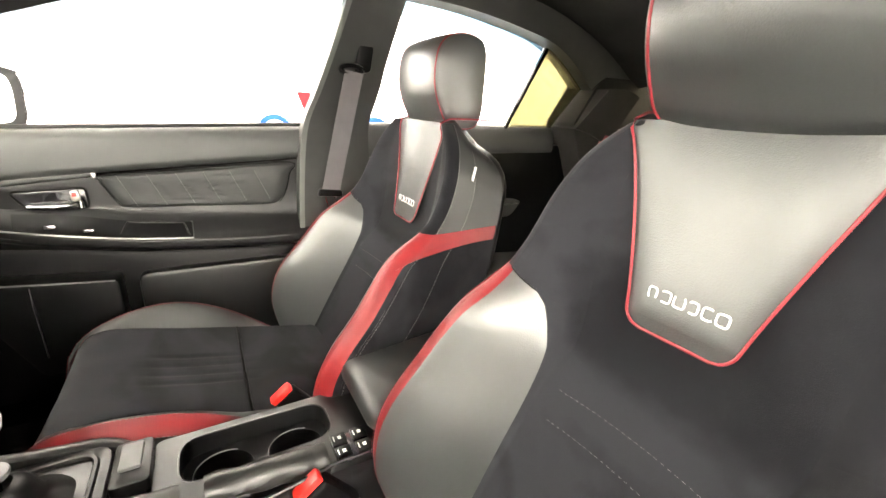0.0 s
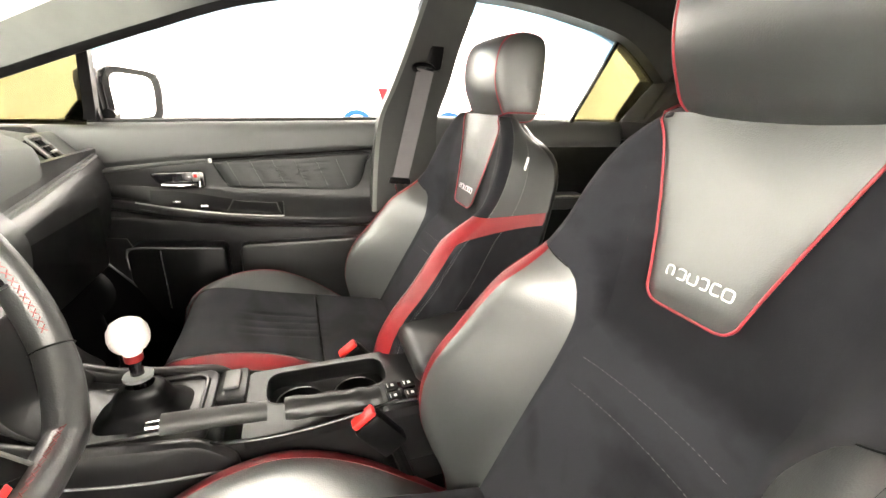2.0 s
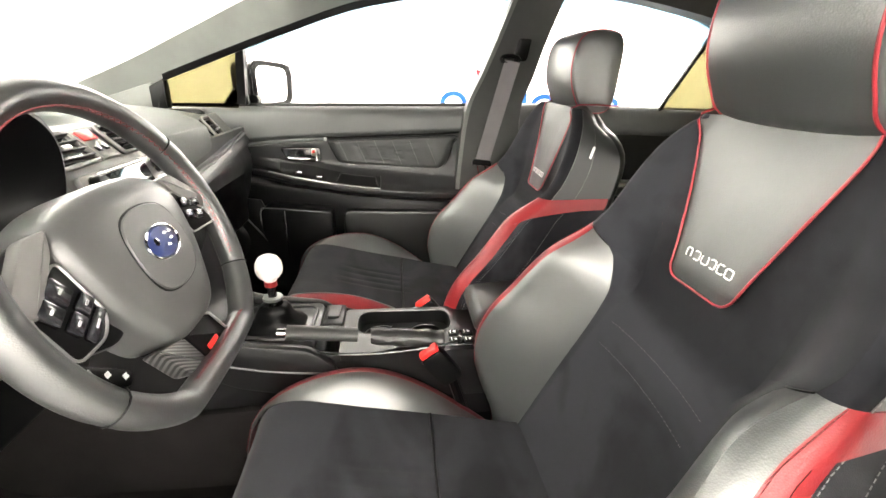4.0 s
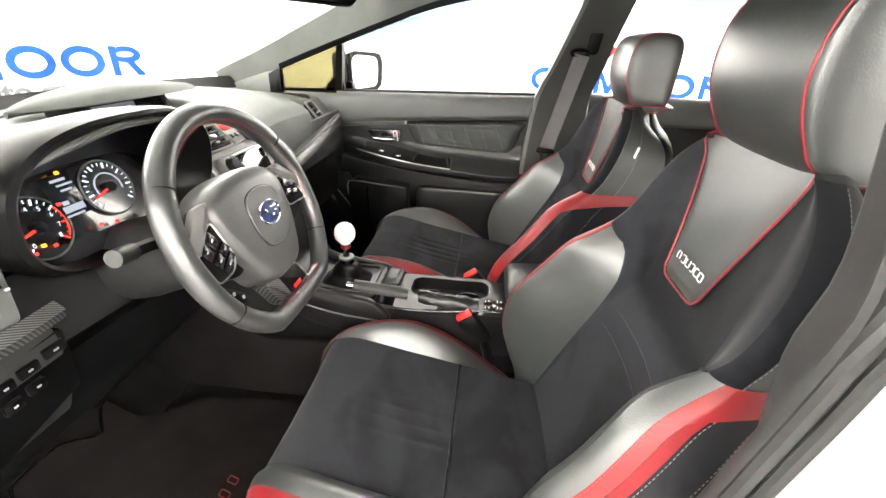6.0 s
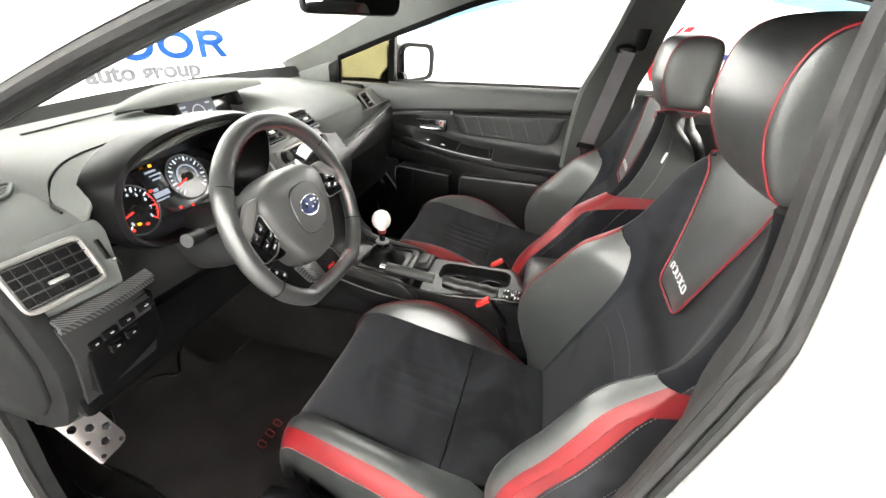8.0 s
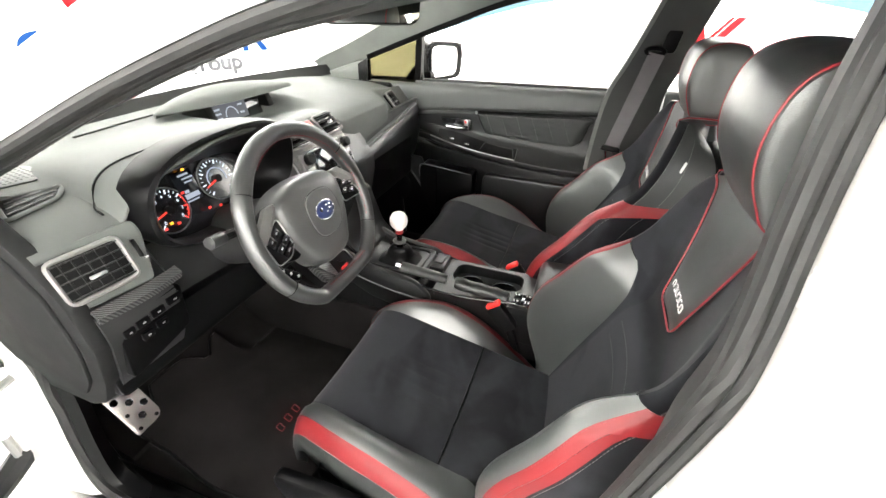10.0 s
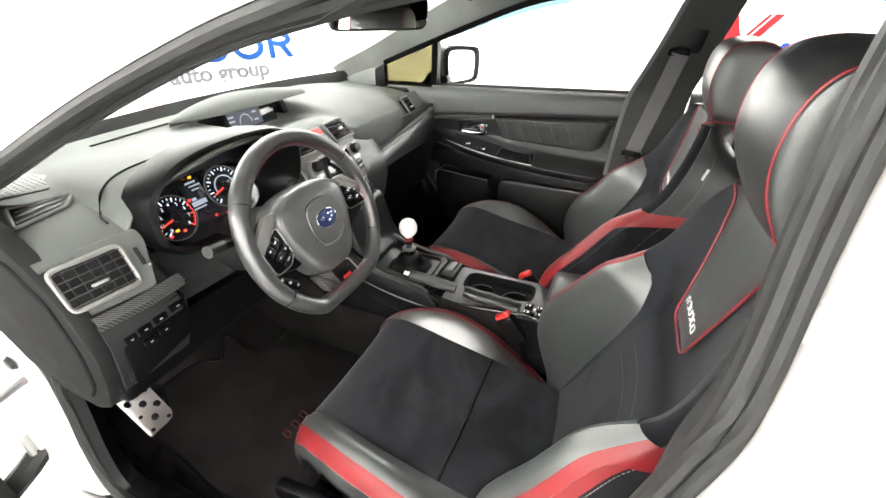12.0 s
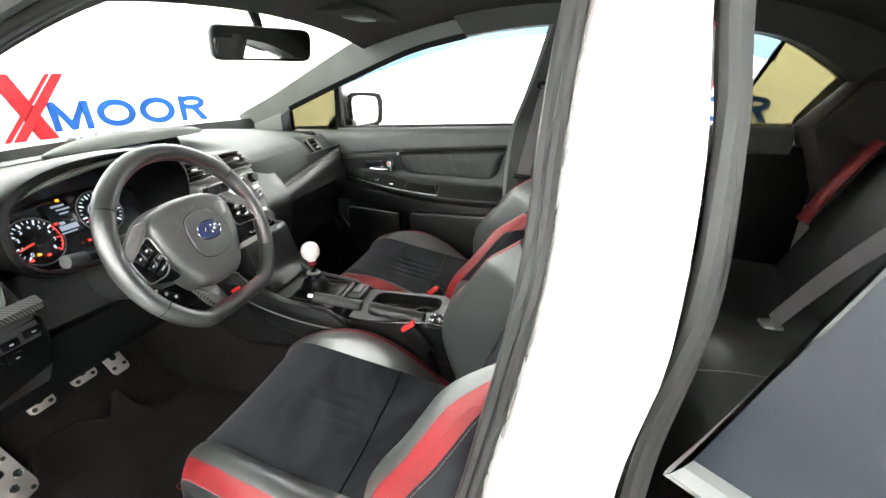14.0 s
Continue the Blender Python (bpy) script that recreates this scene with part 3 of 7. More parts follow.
        cut = (5, 9, 13, 9, 1, 0)[i]
        ring = ring[cut:] + ring[:cut]
        part("mark", tube(ring if i == 5 else ring[:-3], 0.0011, None, 6, closed=i == 5), MARK, patch, "pale embroidered mark")
    # stitched channels on the lower back
    for v in (0.675, 0.635):
        line = [Vector((SX + x, front_y(x, v) - 0.0002, v)) for x in (-0.11 + 0.22 * i / 30 for i in range(31))]
        part("stitching", dashes(line, 0.004, 0.004, 0.00028, (0, 0.0002, 0)), THREAD, seat)

    # headrest: a band round the front, and two padded sides
    prof = [(0.254, 1.051), (0.240, 1.030), (0.213, 1.016), (0.171, 1.010), (0.134, 1.018), (0.118, 1.05), (0.114, 1.10), (0.112, 1.15), (0.115, 1.186), (0.135, 1.208), (0.188, 1.215), (0.236, 1.206), (0.262, 1.186), (0.274, 1.155), (0.277, 1.115), (0.269, 1.080)]
    front, deep, low, tall, head_half = head
    prof = smooth_line([(0, front + (y - 0.277) * deep, low + (z - 1.010) * tall) for y, z in prof], 4, closed=True)
    mid = Vector((0, front - 0.087 * deep, low + 0.10 * tall))
    rows = []
    for x in (head_half * e for e in (-1, -0.97, -0.915, -0.745, -0.38, 0, 0.38, 0.745, 0.915, 0.97, 1)):
        g = 1.0 - 0.036 * (abs(x) / head_half) ** 5
        rows.append([Vector((SX + x, 0, 0)) + mid + (p - mid) * g - Vector((0, 0.006 * (x / head_half) ** 2 * max(0, (p.y - mid.y + 0.03) / 0.1), 0)) for p in prof])
    headrest = part("headrest", sheet(rows, None, loop=True), LEATHER, seat, "black leather headrest")
    for s in (1, -1):
        ring = rows[-1] if s > 0 else rows[0]
        part("piping", tube(ring, 0.0020, None, 8, closed=True, up=(1, 0, 0)), RED_PIPE, headrest, "red piping")
        m2 = Vector((ring[0].x, mid.y - 0.005, mid.z))
        cap = []
        for i in range(9):
            g = math.cos(radians(90) * i / 8)
            cap.append([m2 + (p - m2) * max(g, 0.001) + Vector((s * 0.016 * math.sin(radians(90) * i / 8) ** 0.7, 0, 0)) for p in ring])
        part("side_pad", sheet(cap, None, loop=True), LEATHER, headrest, "padded leather side")
    for s in (0.055, -0.055):
        part("post", tube([(SX + s, 0.172, 0.97), (SX + s, 0.176, 1.05)], 0.0065), GLOSS, headrest, "dark post")
        part("guide", spun([(0.001, 0), (0.016, 0), (0.015, 0.012), (0.009, 0.013)], Matrix.Translation((SX + s, 0.175, 1.036)), 16), PLASTIC, headrest)

    # cushion
    SHIFT.update(z=cushion_dz, y=cushion_dy, lean=0.0)
    mz = curve_table([(0.36, 0.380), (0.45, 0.392), (0.60, 0.420), (0.75, 0.452), (0.86, 0.478), (0.90, 0.476), (0.925, 0.460), (0.94, 0.42), (0.945, 0.36)])
    crest = curve_table([(0.36, 0.30), (0.45, 0.325), (0.53, 0.385), (0.63, 0.458), (0.72, 0.500), (0.80, 0.510), (0.87, 0.500), (0.92, 0.478), (0.95, 0.440), (0.965, 0.38)])
    inner = curve_table([(0.36, 0.172), (0.6, 0.176), (0.8, 0.172), (0.92, 0.165), (0.965, 0.160)])
    outer = curve_table([(0.36, 0.255), (0.6, 0.268), (0.75, 0.265), (0.85, 0.245), (0.92, 0.222), (0.965, 0.205)])

    ys = [0.36 + (0.965 - 0.36) * i / 40 for i in range(41)]

    def press(x, y):
        """Four shallow channels pressed into the seat, and soft creases."""
        d = sum(math.exp(-((x - g) / 0.006) ** 2) for g in (-0.050, -0.016, 0.018, 0.052))
        return 0.0030 * d * math.exp(-((y - 0.70) / 0.085) ** 4) + 0.0016 * noise.noise(Vector((x * 16 + SX, y * 16, 0)))
    rows = []
    steps = [0.36 + (0.945 - 0.36) * i / 40 for i in range(41)]
    for y in steps:
        rows.append([Vector((SX + x, y, mz(y) + 0.010 * (x / 0.18) ** 2 - press(x, y))) for x in (inner(y) * (j / 40 - 1) for j in range(81))])
    for dz, dy in ((0.06, 0.0), (0.1, -0.012)):
        rows.append([p + Vector((0, dy, -dz)) for p in rows[40]])
    part("cushion_panel", sheet(rows), SUEDE, seat, "black suede seat panel")
    seam_y = 0.62
    part("seam", tube([(SX + inner(seam_y) * (j / 8 - 1), seam_y, mz(seam_y) + 0.010 * (j / 8 - 1) ** 2) for j in range(17)], 0.0025), PLASTIC, seat)
    for s in (1, -1):
        leather, red, side = [], [], []
        for y in ys:
            base = mz(min(y, 0.93)) + 0.010
            if y > 0.93:
                base = min(base, crest(y) - 0.01)
            a, c, w = inner(y), outer(y) - 0.045, outer(y)
            z1 = crest(y)
            if y < 0.55:
                base = min(base, z1 + 0.012)
            row = []
            for j in range(9):
                f = j / 8
                row.append(Vector((SX + s * (a + (c - a) * f), y, base + (z1 - base) * math.sin(f * math.pi / 2) ** 1.1)))
            leather.append(row)
            arc = [Vector((SX + s * (c + 0.045 * math.sin(p)), y, z1 - 0.052 * (1 - math.cos(p)))) for p in (radians(82) * j / 12 for j in range(13))]
            turn = 0 if red_crest(s) else 4
            leather[-1] += arc[1:turn + 1]
            row = arc[turn:turn + 8]
            red.append(row)
            e = row[-1]
            side.append([Vector((e.x - s * 0.02 * ease(j / 5), y - 0.01 * j / 5, e.z * (1 - j / 5) + 0.30 * j / 5)) for j in range(6)])
        for rows in (leather, red, side):
            last = rows[-1]
            rows.append([p + Vector((-s * 0.004, 0.006, -0.05)) for p in last])
            rows.append([p + Vector((-s * 0.006, 0.0, max(-0.12, 0.30 - p.z))) for p in last])
        part("cushion_bolster", sheet(leather), LEATHER, seat, "black leather cushion bolster")
        part("red_strip", sheet(red), RED, seat, "red leather strip")
        part("cushion_side", sheet(side), LEATHER_DULL, seat, "black leather cushion side")
        for row_i, mat in ((red, RED_THREAD), (side, THREAD)):
            line = [r[0] + Vector((0, 0, 0.001)) for r in row_i[:41]]
            part("stitching", dashes(line, 0.005, 0.0025, 0.0007), mat, seat)
    # plastic valance, rails
    for s in (1, -1):
        pts = rounded([(0.34, 0.25), (0.90, 0.25), (0.955, 0.31), (0.96, 0.37), (0.80, 0.385), (0.50, 0.35), (0.34, 0.37)], 0.03)
        x = SX + s * 0.272
        part("side_cover", slab(pts, 0, x - 0.014, x + 0.014, 0.008), PLASTIC, seat, "black plastic seat side cover")
        part("rail", box((SX + s * 0.2, 0.62, 0.262), (0.04, 0.6, 0.035), 0.006), PLASTIC, seat, "dark seat rail")
    part("base_pan", box((SX, 0.62, 0.32), (0.46, 0.55, 0.06), 0.02), PLASTIC, seat)
    SHIFT.update(z=0.0, y=0.0)
    return seat


build_seat("black suede and leather driver's bucket seat with red trim", 0.0, 0.0, (0.290, 1.02, 0.994, 1.06, 0.105))
SX = 0.327
build_seat("black suede and leather passenger bucket seat with red trim", -0.025, 0.028, (0.254, 0.80, 0.992, 0.95, 0.090), 0.045, 0.12, 0.010)

# ---- car shell ----
body = thing("car_body", (0.0, 0.2, 0.18), "white car body shell with its front and rear side doors open", "car")

# one side's outlines, in (forward, up), and how far out the side stands at a height


def side_x(z):
    """The glass plane leans in towards the roof."""
    return 0.725 - 0.30 * max(0.0, z - 0.96)


def side_strip(outer_line, inner_line, depth, s, bm=None, off=0.0):
    """A frame between two lines of (forward, up), bent onto the side; s is the side."""
    a = smooth_line([(0, y, z) for y, z in outer_line], 5)
    b = smooth_line([(0, y, z) for y, z in inner_line], 5)
    n = len(a)
    rows = []
    for i in range(n):
        j = round(i * (len(b) - 1) / (n - 1))
        pa, pb = a[i], b[j]
        xa, xb = side_x(pa.z) + off, side_x(pb.z) + off
        rows.append([Vector((s * xa, pa.y, pa.z)), Vector((s * xb, pb.y, pb.z)), Vector((s * (xb - depth), pb.y, pb.z)), Vector((s * (xa - depth), pa.y, pa.z))])
    return merge(bm or bmesh.new(), sheet(rows, None, loop=True, caps=True))


# window heads: the front window's upper edge, the rear window's, and the roof rail above them
HEAD = [(1.62, 0.930), (1.40, 1.008), (1.20, 1.083), (1.00, 1.155), (0.80, 1.222), (0.60, 1.262), (0.40, 1.282), (0.20, 1.288), (0.0, 1.282), (-0.20, 1.258), (-0.40, 1.214), (-0.60, 1.100), (-0.70, 1.02)]
RAIL = [(1.68, 0.98), (1.48, 1.060), (1.28, 1.150), (1.08, 1.240), (0.90, 1.310), (0.66, 1.350), (0.42, 1.368), (0.20, 1.372), (0.0, 1.366), (-0.22, 1.345), (-0.46, 1.300), (-0.72, 1.200), (-0.95, 1.08)]
# the pillar's front length takes the trim colour with light painted in
part("roof_rail", side_strip(RAIL[:6], HEAD[:6], 0.030, 1), PILLAR_LIT, body, "grey trimmed windscreen pillar")
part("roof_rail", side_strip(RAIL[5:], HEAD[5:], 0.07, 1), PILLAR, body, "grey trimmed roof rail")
part("pillar_edge", side_strip([(y, z + 0.014) for y, z in HEAD[1:6]], [(y, z - 0.006) for y, z in HEAD[1:6]], 0.006, 1, off=-0.0305), PLASTIC, body, "dark inner edge of the windscreen pillar")
part("pillar_foot", slab(rounded([(1.398, 1.012), (1.405, 0.88), (1.452, 0.88), (1.450, 0.985)], 0.004), 0, 0.676, 0.705, 0.004), PLASTIC, body, "dark foot of the quarter window frame")
part("pillar_foot", slab(rounded([(1.440, 0.998), (1.445, 0.88), (1.66, 0.88), (1.66, 0.925)], 0.004), 0, 0.682, 0.712, 0.004), PILLAR_LIT, body, "grey trimmed pillar foot")
part("outer_skin", side_strip([(y + 0.005, z + 0.02) for y, z in RAIL], [(y, z + 0.012) for y, z in HEAD], 0.05, 1, off=0.055), PAINT, body, "white painted roof side")
part("roof_rail", side_strip(RAIL[6:], HEAD[6:], 0.09, -1), PILLAR, body, "grey trimmed roof rail")
# the driver's side, seen from outside: white skin, then seal and trim bands down to the opening's edge
LIP = curve_table([(-0.2, 1.262), (0.0, 1.283), (0.26, 1.288), (0.45, 1.270), (0.61, 1.246), (0.685, 1.231), (0.774, 1.210), (0.878, 1.174), (1.015, 1.118), (1.222, 1.022), (1.40, 0.945), (1.62, 0.86)])
EDGE = curve_table([(-0.2, 1.275), (0.0, 1.300), (0.26, 1.312), (0.45, 1.298), (0.60, 1.274), (0.693, 1.250), (0.766, 1.229), (0.904, 1.179), (0.994, 1.142), (1.104, 1.093), (1.25, 1.030), (1.45, 0.95), (1.66, 0.87)])
steps = [-0.2 + 1.82 * i / 60 for i in range(61)]


def band(sections):
    """A skin along the opening; each section is (how far out, which line, lift, forward)."""
    rows = []
    for y in steps:
        row = []
        for off, line, lift, ahead in sections:
            z = line(y)
            row.append(Vector((-(side_x(z) + off), y + ahead, z + lift)))
        rows.append(row)
    return sheet(rows)


part("opening_trim", thick(band([(-0.045, LIP, 0.045, 0.03), (-0.012, LIP, 0.010, 0.0), (0.0, LIP, 0.0, 0.0), (0.012, LIP, 0.004, 0.0), (0.018, EDGE, -0.020, 0.0)]), 0.004), TRIM_GREY, body, "grey trim along the door opening")
part("door_channel", band([(0.014, EDGE, -0.022, 0.0), (0.022, EDGE, -0.006, 0.0), (0.036, EDGE, -0.010, 0.0), (0.044, EDGE, 0.002, 0.0)]), RUBBER, body, "dark door channel")
part("door_seal", tube([p for p in [Vector((-(side_x(LIP(y)) + 0.010), y, LIP(y) + 0.008)) for y in steps]], 0.009), RUBBER, body, "rubber door seal along the roof")
part("door_seal", tube([p for p in [Vector((-(side_x(EDGE(y)) + 0.040), y, EDGE(y) - 0.008)) for y in steps]], 0.008), RUBBER, body, "rubber door seal along the roof")
part("outer_skin", band([(0.044, EDGE, 0.000, 0.0), (0.052, EDGE, 0.012, 0.0), (0.050, EDGE, 0.030, 0.01), (0.036, EDGE, 0.052, 0.02)]), PAINT, body, "white painted roof side")
# drip channel; its grey stands for the reflection along the roof edge
part("drip_channel", band([(0.036, EDGE, 0.052, 0.02), (0.028, EDGE, 0.050, 0.025), (0.022, EDGE, 0.060, 0.03)]), PLASTIC_GREY, body, "drip channel, grey for the reflection on the roof edge")
part("outer_skin", band([(0.022, EDGE, 0.060, 0.03), (-0.04, EDGE, 0.090, 0.05), (-0.10, EDGE, 0.105, 0.07)]), PAINT, body, "white painted roof edge")

# roof and headliner
rows = []
for i in range(25):
    y = 1.0 - 1.85 * i / 24
    row = []
    for j in range(21):
        x = -0.60 + 1.2 * j / 20
        crown = 0.055 * (1 - (x / 0.6) ** 2) - 0.10 * max(0, (y - 0.35) / 0.65) ** 2 - 0.22 * max(0, (-0.05 - y) / 0.8) ** 2
        row.append((x, y, 1.345 + crown))
    rows.append(row)
part("headliner", thick(sheet(rows), 0.012), HEADLINER, body, "dark headliner")
part("roof_skin", thick(sheet([[(x * 1.03, y, z + 0.03) for x, y, z in row] for row in rows]), 0.01), PAINT, body, "white painted roof")

# windscreen
rows = []
for i in range(11):
    f = i / 10
    y, z = 1.64 - 0.70 * f, 0.975 + 0.335 * f + 0.03 * math.sin(math.pi * f)
    half = 0.70 - 0.12 * f
    rows.append([(half * (j / 8 - 1), y + 0.10 * (1 - (j / 8 - 1) ** 2), z + 0.03 * (1 - (j / 8 - 1) ** 2) * f) for j in range(17)])
windscreen = part("windscreen", sheet(rows), GLASS_CLEAR, body, "clear laminated windscreen")
windscreen.visible_shadow = False
bm = bmesh.new()
bm.faces.new([bm.verts.new((x, 1.05, z)) for x, z in ((-0.165, 1.345), (-0.168, 1.281), (0.005, 1.284), (0.159, 1.287), (0.39, 1.337), (0.39, 1.345))])
shade_band = part("shade_band", thick(bm, 0.003), GLASS_SHADE, body, "grey-green shade band round the mirror foot", smooth=False)
shade_band.visible_shadow = False
rows = []
for i in range(29):
    x = -0.70 + 1.40 * i / 28
    e = (x / 0.70) ** 2
    rows.append([(x, 1.66 - 0.07 * e, 0.930), (x, 1.675 - 0.07 * e, 0.955), (x, 1.685 - 0.07 * e, 0.980 - 0.012 * e)])
part("windscreen_band", thick(sheet(rows), 0.004), RUBBER, body, "black band along the windscreen's foot")
part("cowl", slab([(-0.68, 1.655), (0.68, 1.655), (0.60, 1.86), (-0.60, 1.86)], 2, 0.885, 0.915, 0.01), PLASTIC, body, "black cowl below the windscreen")
part("bonnet", slab(rounded([(-0.74, 1.78), (0.74, 1.78), (0.72, 2.6), (-0.72, 2.6)], 0.1), 2, 0.70, 0.80, 0.03), PAINT, body, "white bonnet")

# pillars between the doors
BR = [(0.08, 0.20), (0.14, 0.32), (0.19, 0.52), (0.215, 0.70), (0.218, 0.85), (0.199, 0.99), (0.194, 1.10), (0.200, 1.18), (0.205, 1.30)]
PF = [(0.47, 0.50), (0.46, 0.76), (0.44, 0.94), (0.40, 1.05), (0.365, 1.15), (0.318, 1.30)]
PR = [(0.24, 0.50), (0.245, 0.76), (0.25, 0.94), (0.225, 1.05), (0.205, 1.15), (0.165, 1.30)]
part("center_pillar", side_strip(PF, PR, 0.045, 1, off=-0.02), PILLAR, body, "dark trimmed centre pillar")
part("pillar_edge", side_strip(PF, [(y - 0.014, z) for y, z in PF], 0.004, 1, off=-0.0645), PILLAR_LIT, body, "lighter grey pillar edge")
# the driver's side pillar: a rounded trim, a double rubber seal, then white paint out to the rear opening
WHITE = curve_table([(0.20, 0.545), (0.32, 0.475), (0.45, 0.417), (0.58, 0.371), (0.70, 0.341), (0.80, 0.320), (0.90, 0.300), (1.00, 0.285), (1.10, 0.279), (1.19, 0.270), (1.30, 0.250)])
REAR = curve_table([(z, y) for y, z in BR])


def pillar_skin(section, n=44):
    """A skin up the pillar; section gives (out, ahead of the white edge) points at a height."""
    rows = []
    for i in range(n + 1):
        z = 0.20 + 1.10 * i / n
        rows.append([Vector((-(side_x(z) + o), WHITE(z) + a, z)) for o, a in section(z)])
    return sheet(rows)


def trim_depth(z):
    """How far the trim reaches into the cabin: less beside the seat."""
    return 0.058 + 0.055 * ease(min(1.0, max(0.0, (z - 0.76) / 0.14)))


part("pillar_trim", pillar_skin(lambda z: [(-trim_depth(z) + 0.004, -0.070), (-trim_depth(z), -0.020), (-trim_depth(z) + 0.003, -0.008), (-trim_depth(z) + 0.012, 0.003), (-trim_depth(z) * 0.80, 0.010), (-0.056, 0.017), (-0.046, 0.022), (-0.038, 0.020), (-0.034, 0.008), (-0.034, -0.012)]), TRIM_GREY, body, "grey pillar trim")
part("center_pillar", pillar_skin(lambda z: [(-0.040, -0.012), (-0.026, -0.004), (-0.018, 0.000), (0.0, -0.002), (0.030, -0.006), (0.046, -0.016), (0.050, -0.035), (0.046, REAR(z) - WHITE(z) + 0.02), (0.040, REAR(z) - WHITE(z)), (-0.02, REAR(z) - WHITE(z) - 0.01)]), PAINT, body, "white painted door pillar")
for o, a, r in ((-0.034, 0.013, 0.0085), (-0.023, 0.004, 0.0070)):
    part("door_seal", tube([(-(side_x(z) + o), WHITE(z) + a, z) for z in (0.20 + 1.10 * i / 40 for i in range(41))], r), RUBBER, body, "rubber door seal")
for o, a, r in ((0.010, 0.022, 0.011), (0.030, 0.014, 0.008)):
    part("door_seal", tube(smooth_line([(-(side_x(z) + o), y - a, z) for y, z in BR], 6), r), RUBBER, body, "rubber door seal")

# rear shell behind the passenger's rear window
part("rear_shelf", slab([(-0.62, -0.75), (0.62, -0.75), (0.55, -1.15), (-0.55, -1.15)], 2, 0.93, 0.96, 0.01), HEADLINER, body, "dark parcel shelf")
rows = []
for i in range(7):
    f = i / 6
    rows.append([(0.56 * (j / 8 - 1), -0.86 - 0.50 * f, 1.27 - 0.31 * f + 0.02 * math.sin(math.pi * f)) for j in range(17)])
rear_glass = part("rear_screen", sheet(rows), GLASS_TAN, body, "tinted rear window")
rear_glass.visible_shadow = False
for s in (1, -1):
    part("rear_pillar", side_strip([(-0.62, 1.10), (-0.72, 1.10), (-0.80, 1.08)], [(-0.52, 0.96), (-0.60, 0.94), (-0.70, 0.90)], 0.12, s, off=-0.02), HEADLINER, body)
    part("rear_quarter", slab(rounded([(-0.52, 0.97), (-0.62, 1.12), (-0.78, 1.22), (-0.95, 1.24), (-1.20, 1.05), (-1.3, 0.9), (-1.3, 0.3), (-0.8, 0.3)], 0.02), 0, s * 0.60, s * 0.75), HEADLINER, body, "dark rear quarter trim")
part("rear_bulkhead", box((0, -1.32, 0.6), (1.3, 0.04, 0.8), 0.01), HEADLINER, body)

# floor pan, sills, firewall
part("floor_pan", slab(rounded([(-0.78, -1.3), (0.78, -1.3), (0.78, 1.50), (0.74, 1.72), (-0.74, 1.72), (-0.78, 1.50)], 0.05), 2, 0.17, 0.205), CARPET, body, "black carpeted floor")
rows = []
for i in range(10):
    f = i / 9
    rows.append([(x, 1.40 + 0.33 * f, 0.20 + 0.42 * f**2 + 0.01 * math.sin(9 * x)) for x in (-0.68 + 1.36 * j / 16 for j in range(17))])
part("toe_board", thick(sheet(rows), 0.02), CARPET, body, "black carpeted toe board")
part("kick_panel", slab(rounded([(1.25, 0.20), (1.72, 0.20), (1.72, 0.92), (1.30, 0.92)], 0.02), 0, 0.672, 0.70, 0.006), PLASTIC, body, "black kick panel")
part("kick_panel", slab(rounded([(1.42, 0.20), (1.72, 0.20), (1.72, 0.92), (1.52, 0.88)], 0.02), 0, -0.715, -0.690, 0.006), PLASTIC, body, "black kick panel")
part("firewall", box((0, 1.70, 0.68), (1.38, 0.03, 0.44), 0.01), CARPET, body)
for s in (1, -1):
    part("sill", slab(rounded([(s * 0.792, 0.16), (s * 0.86, 0.16), (s * 0.86, 0.25), (s * 0.825, 0.285), (s * 0.792, 0.285)], 0.02), 1, -0.6, 1.40, 0.005), PAINT, body, "white painted door sill")
    part("scuff_plate", slab(rounded([(s * 0.69, 0.20), (s * 0.794, 0.20), (s * 0.794, 0.290), (s * 0.735, 0.294), (s * 0.70, 0.25)], 0.012), 1, -0.5, 1.42, 0.004), PLASTIC, body, "black scuff plate")

# the driver's hinge pillar, white, with its seal, hinges and check strap
HINGE = smooth_line([(-0.785, 0.70, 0.292), (-0.785, 1.10, 0.292), (-0.782, 1.27, 0.296), (-0.778, 1.325, 0.33), (-0.768, 1.345, 0.42), (-0.752, 1.360, 0.52), (-0.742, 1.372, 0.635), (-0.740, 1.431, 0.726), (-0.738, 1.50, 0.80), (-0.725, 1.60, 0.89)], 6)
part("hinge_pillar", thick(sheet([[p + Vector((-0.004, 0, 0)), p + Vector((-0.020, 0.03, 0.0)), p + Vector((-0.030, 0.10, 0)), p + Vector((-0.034, 0.34, 0))] for p in HINGE[14:]]), 0.006), PAINT, body, "white painted hinge pillar")
part("kick_panel", thick(sheet([[p + Vector((0.002, -0.002, -0.002)), p + Vector((0.020, -0.018, 0)), p + Vector((0.045, 0.0, 0)), p + Vector((0.060, 0.10, 0)), p + Vector((0.065, 0.30, 0))] for p in HINGE[10:]]), 0.004), PLASTIC, body, "black kick panel")
part("door_seal", tube(HINGE, 0.011), RUBBER, body, "rubber door seal")
part("rubber_plug", spun([(0.001, 0.010), (0.012, 0.008), (0.016, 0.0)], Matrix.Translation((-0.766, 1.43, 0.640)) @ pose(0, 0, 0, 0, -90, 0), 18), RUBBER, body, "round black rubber plug")
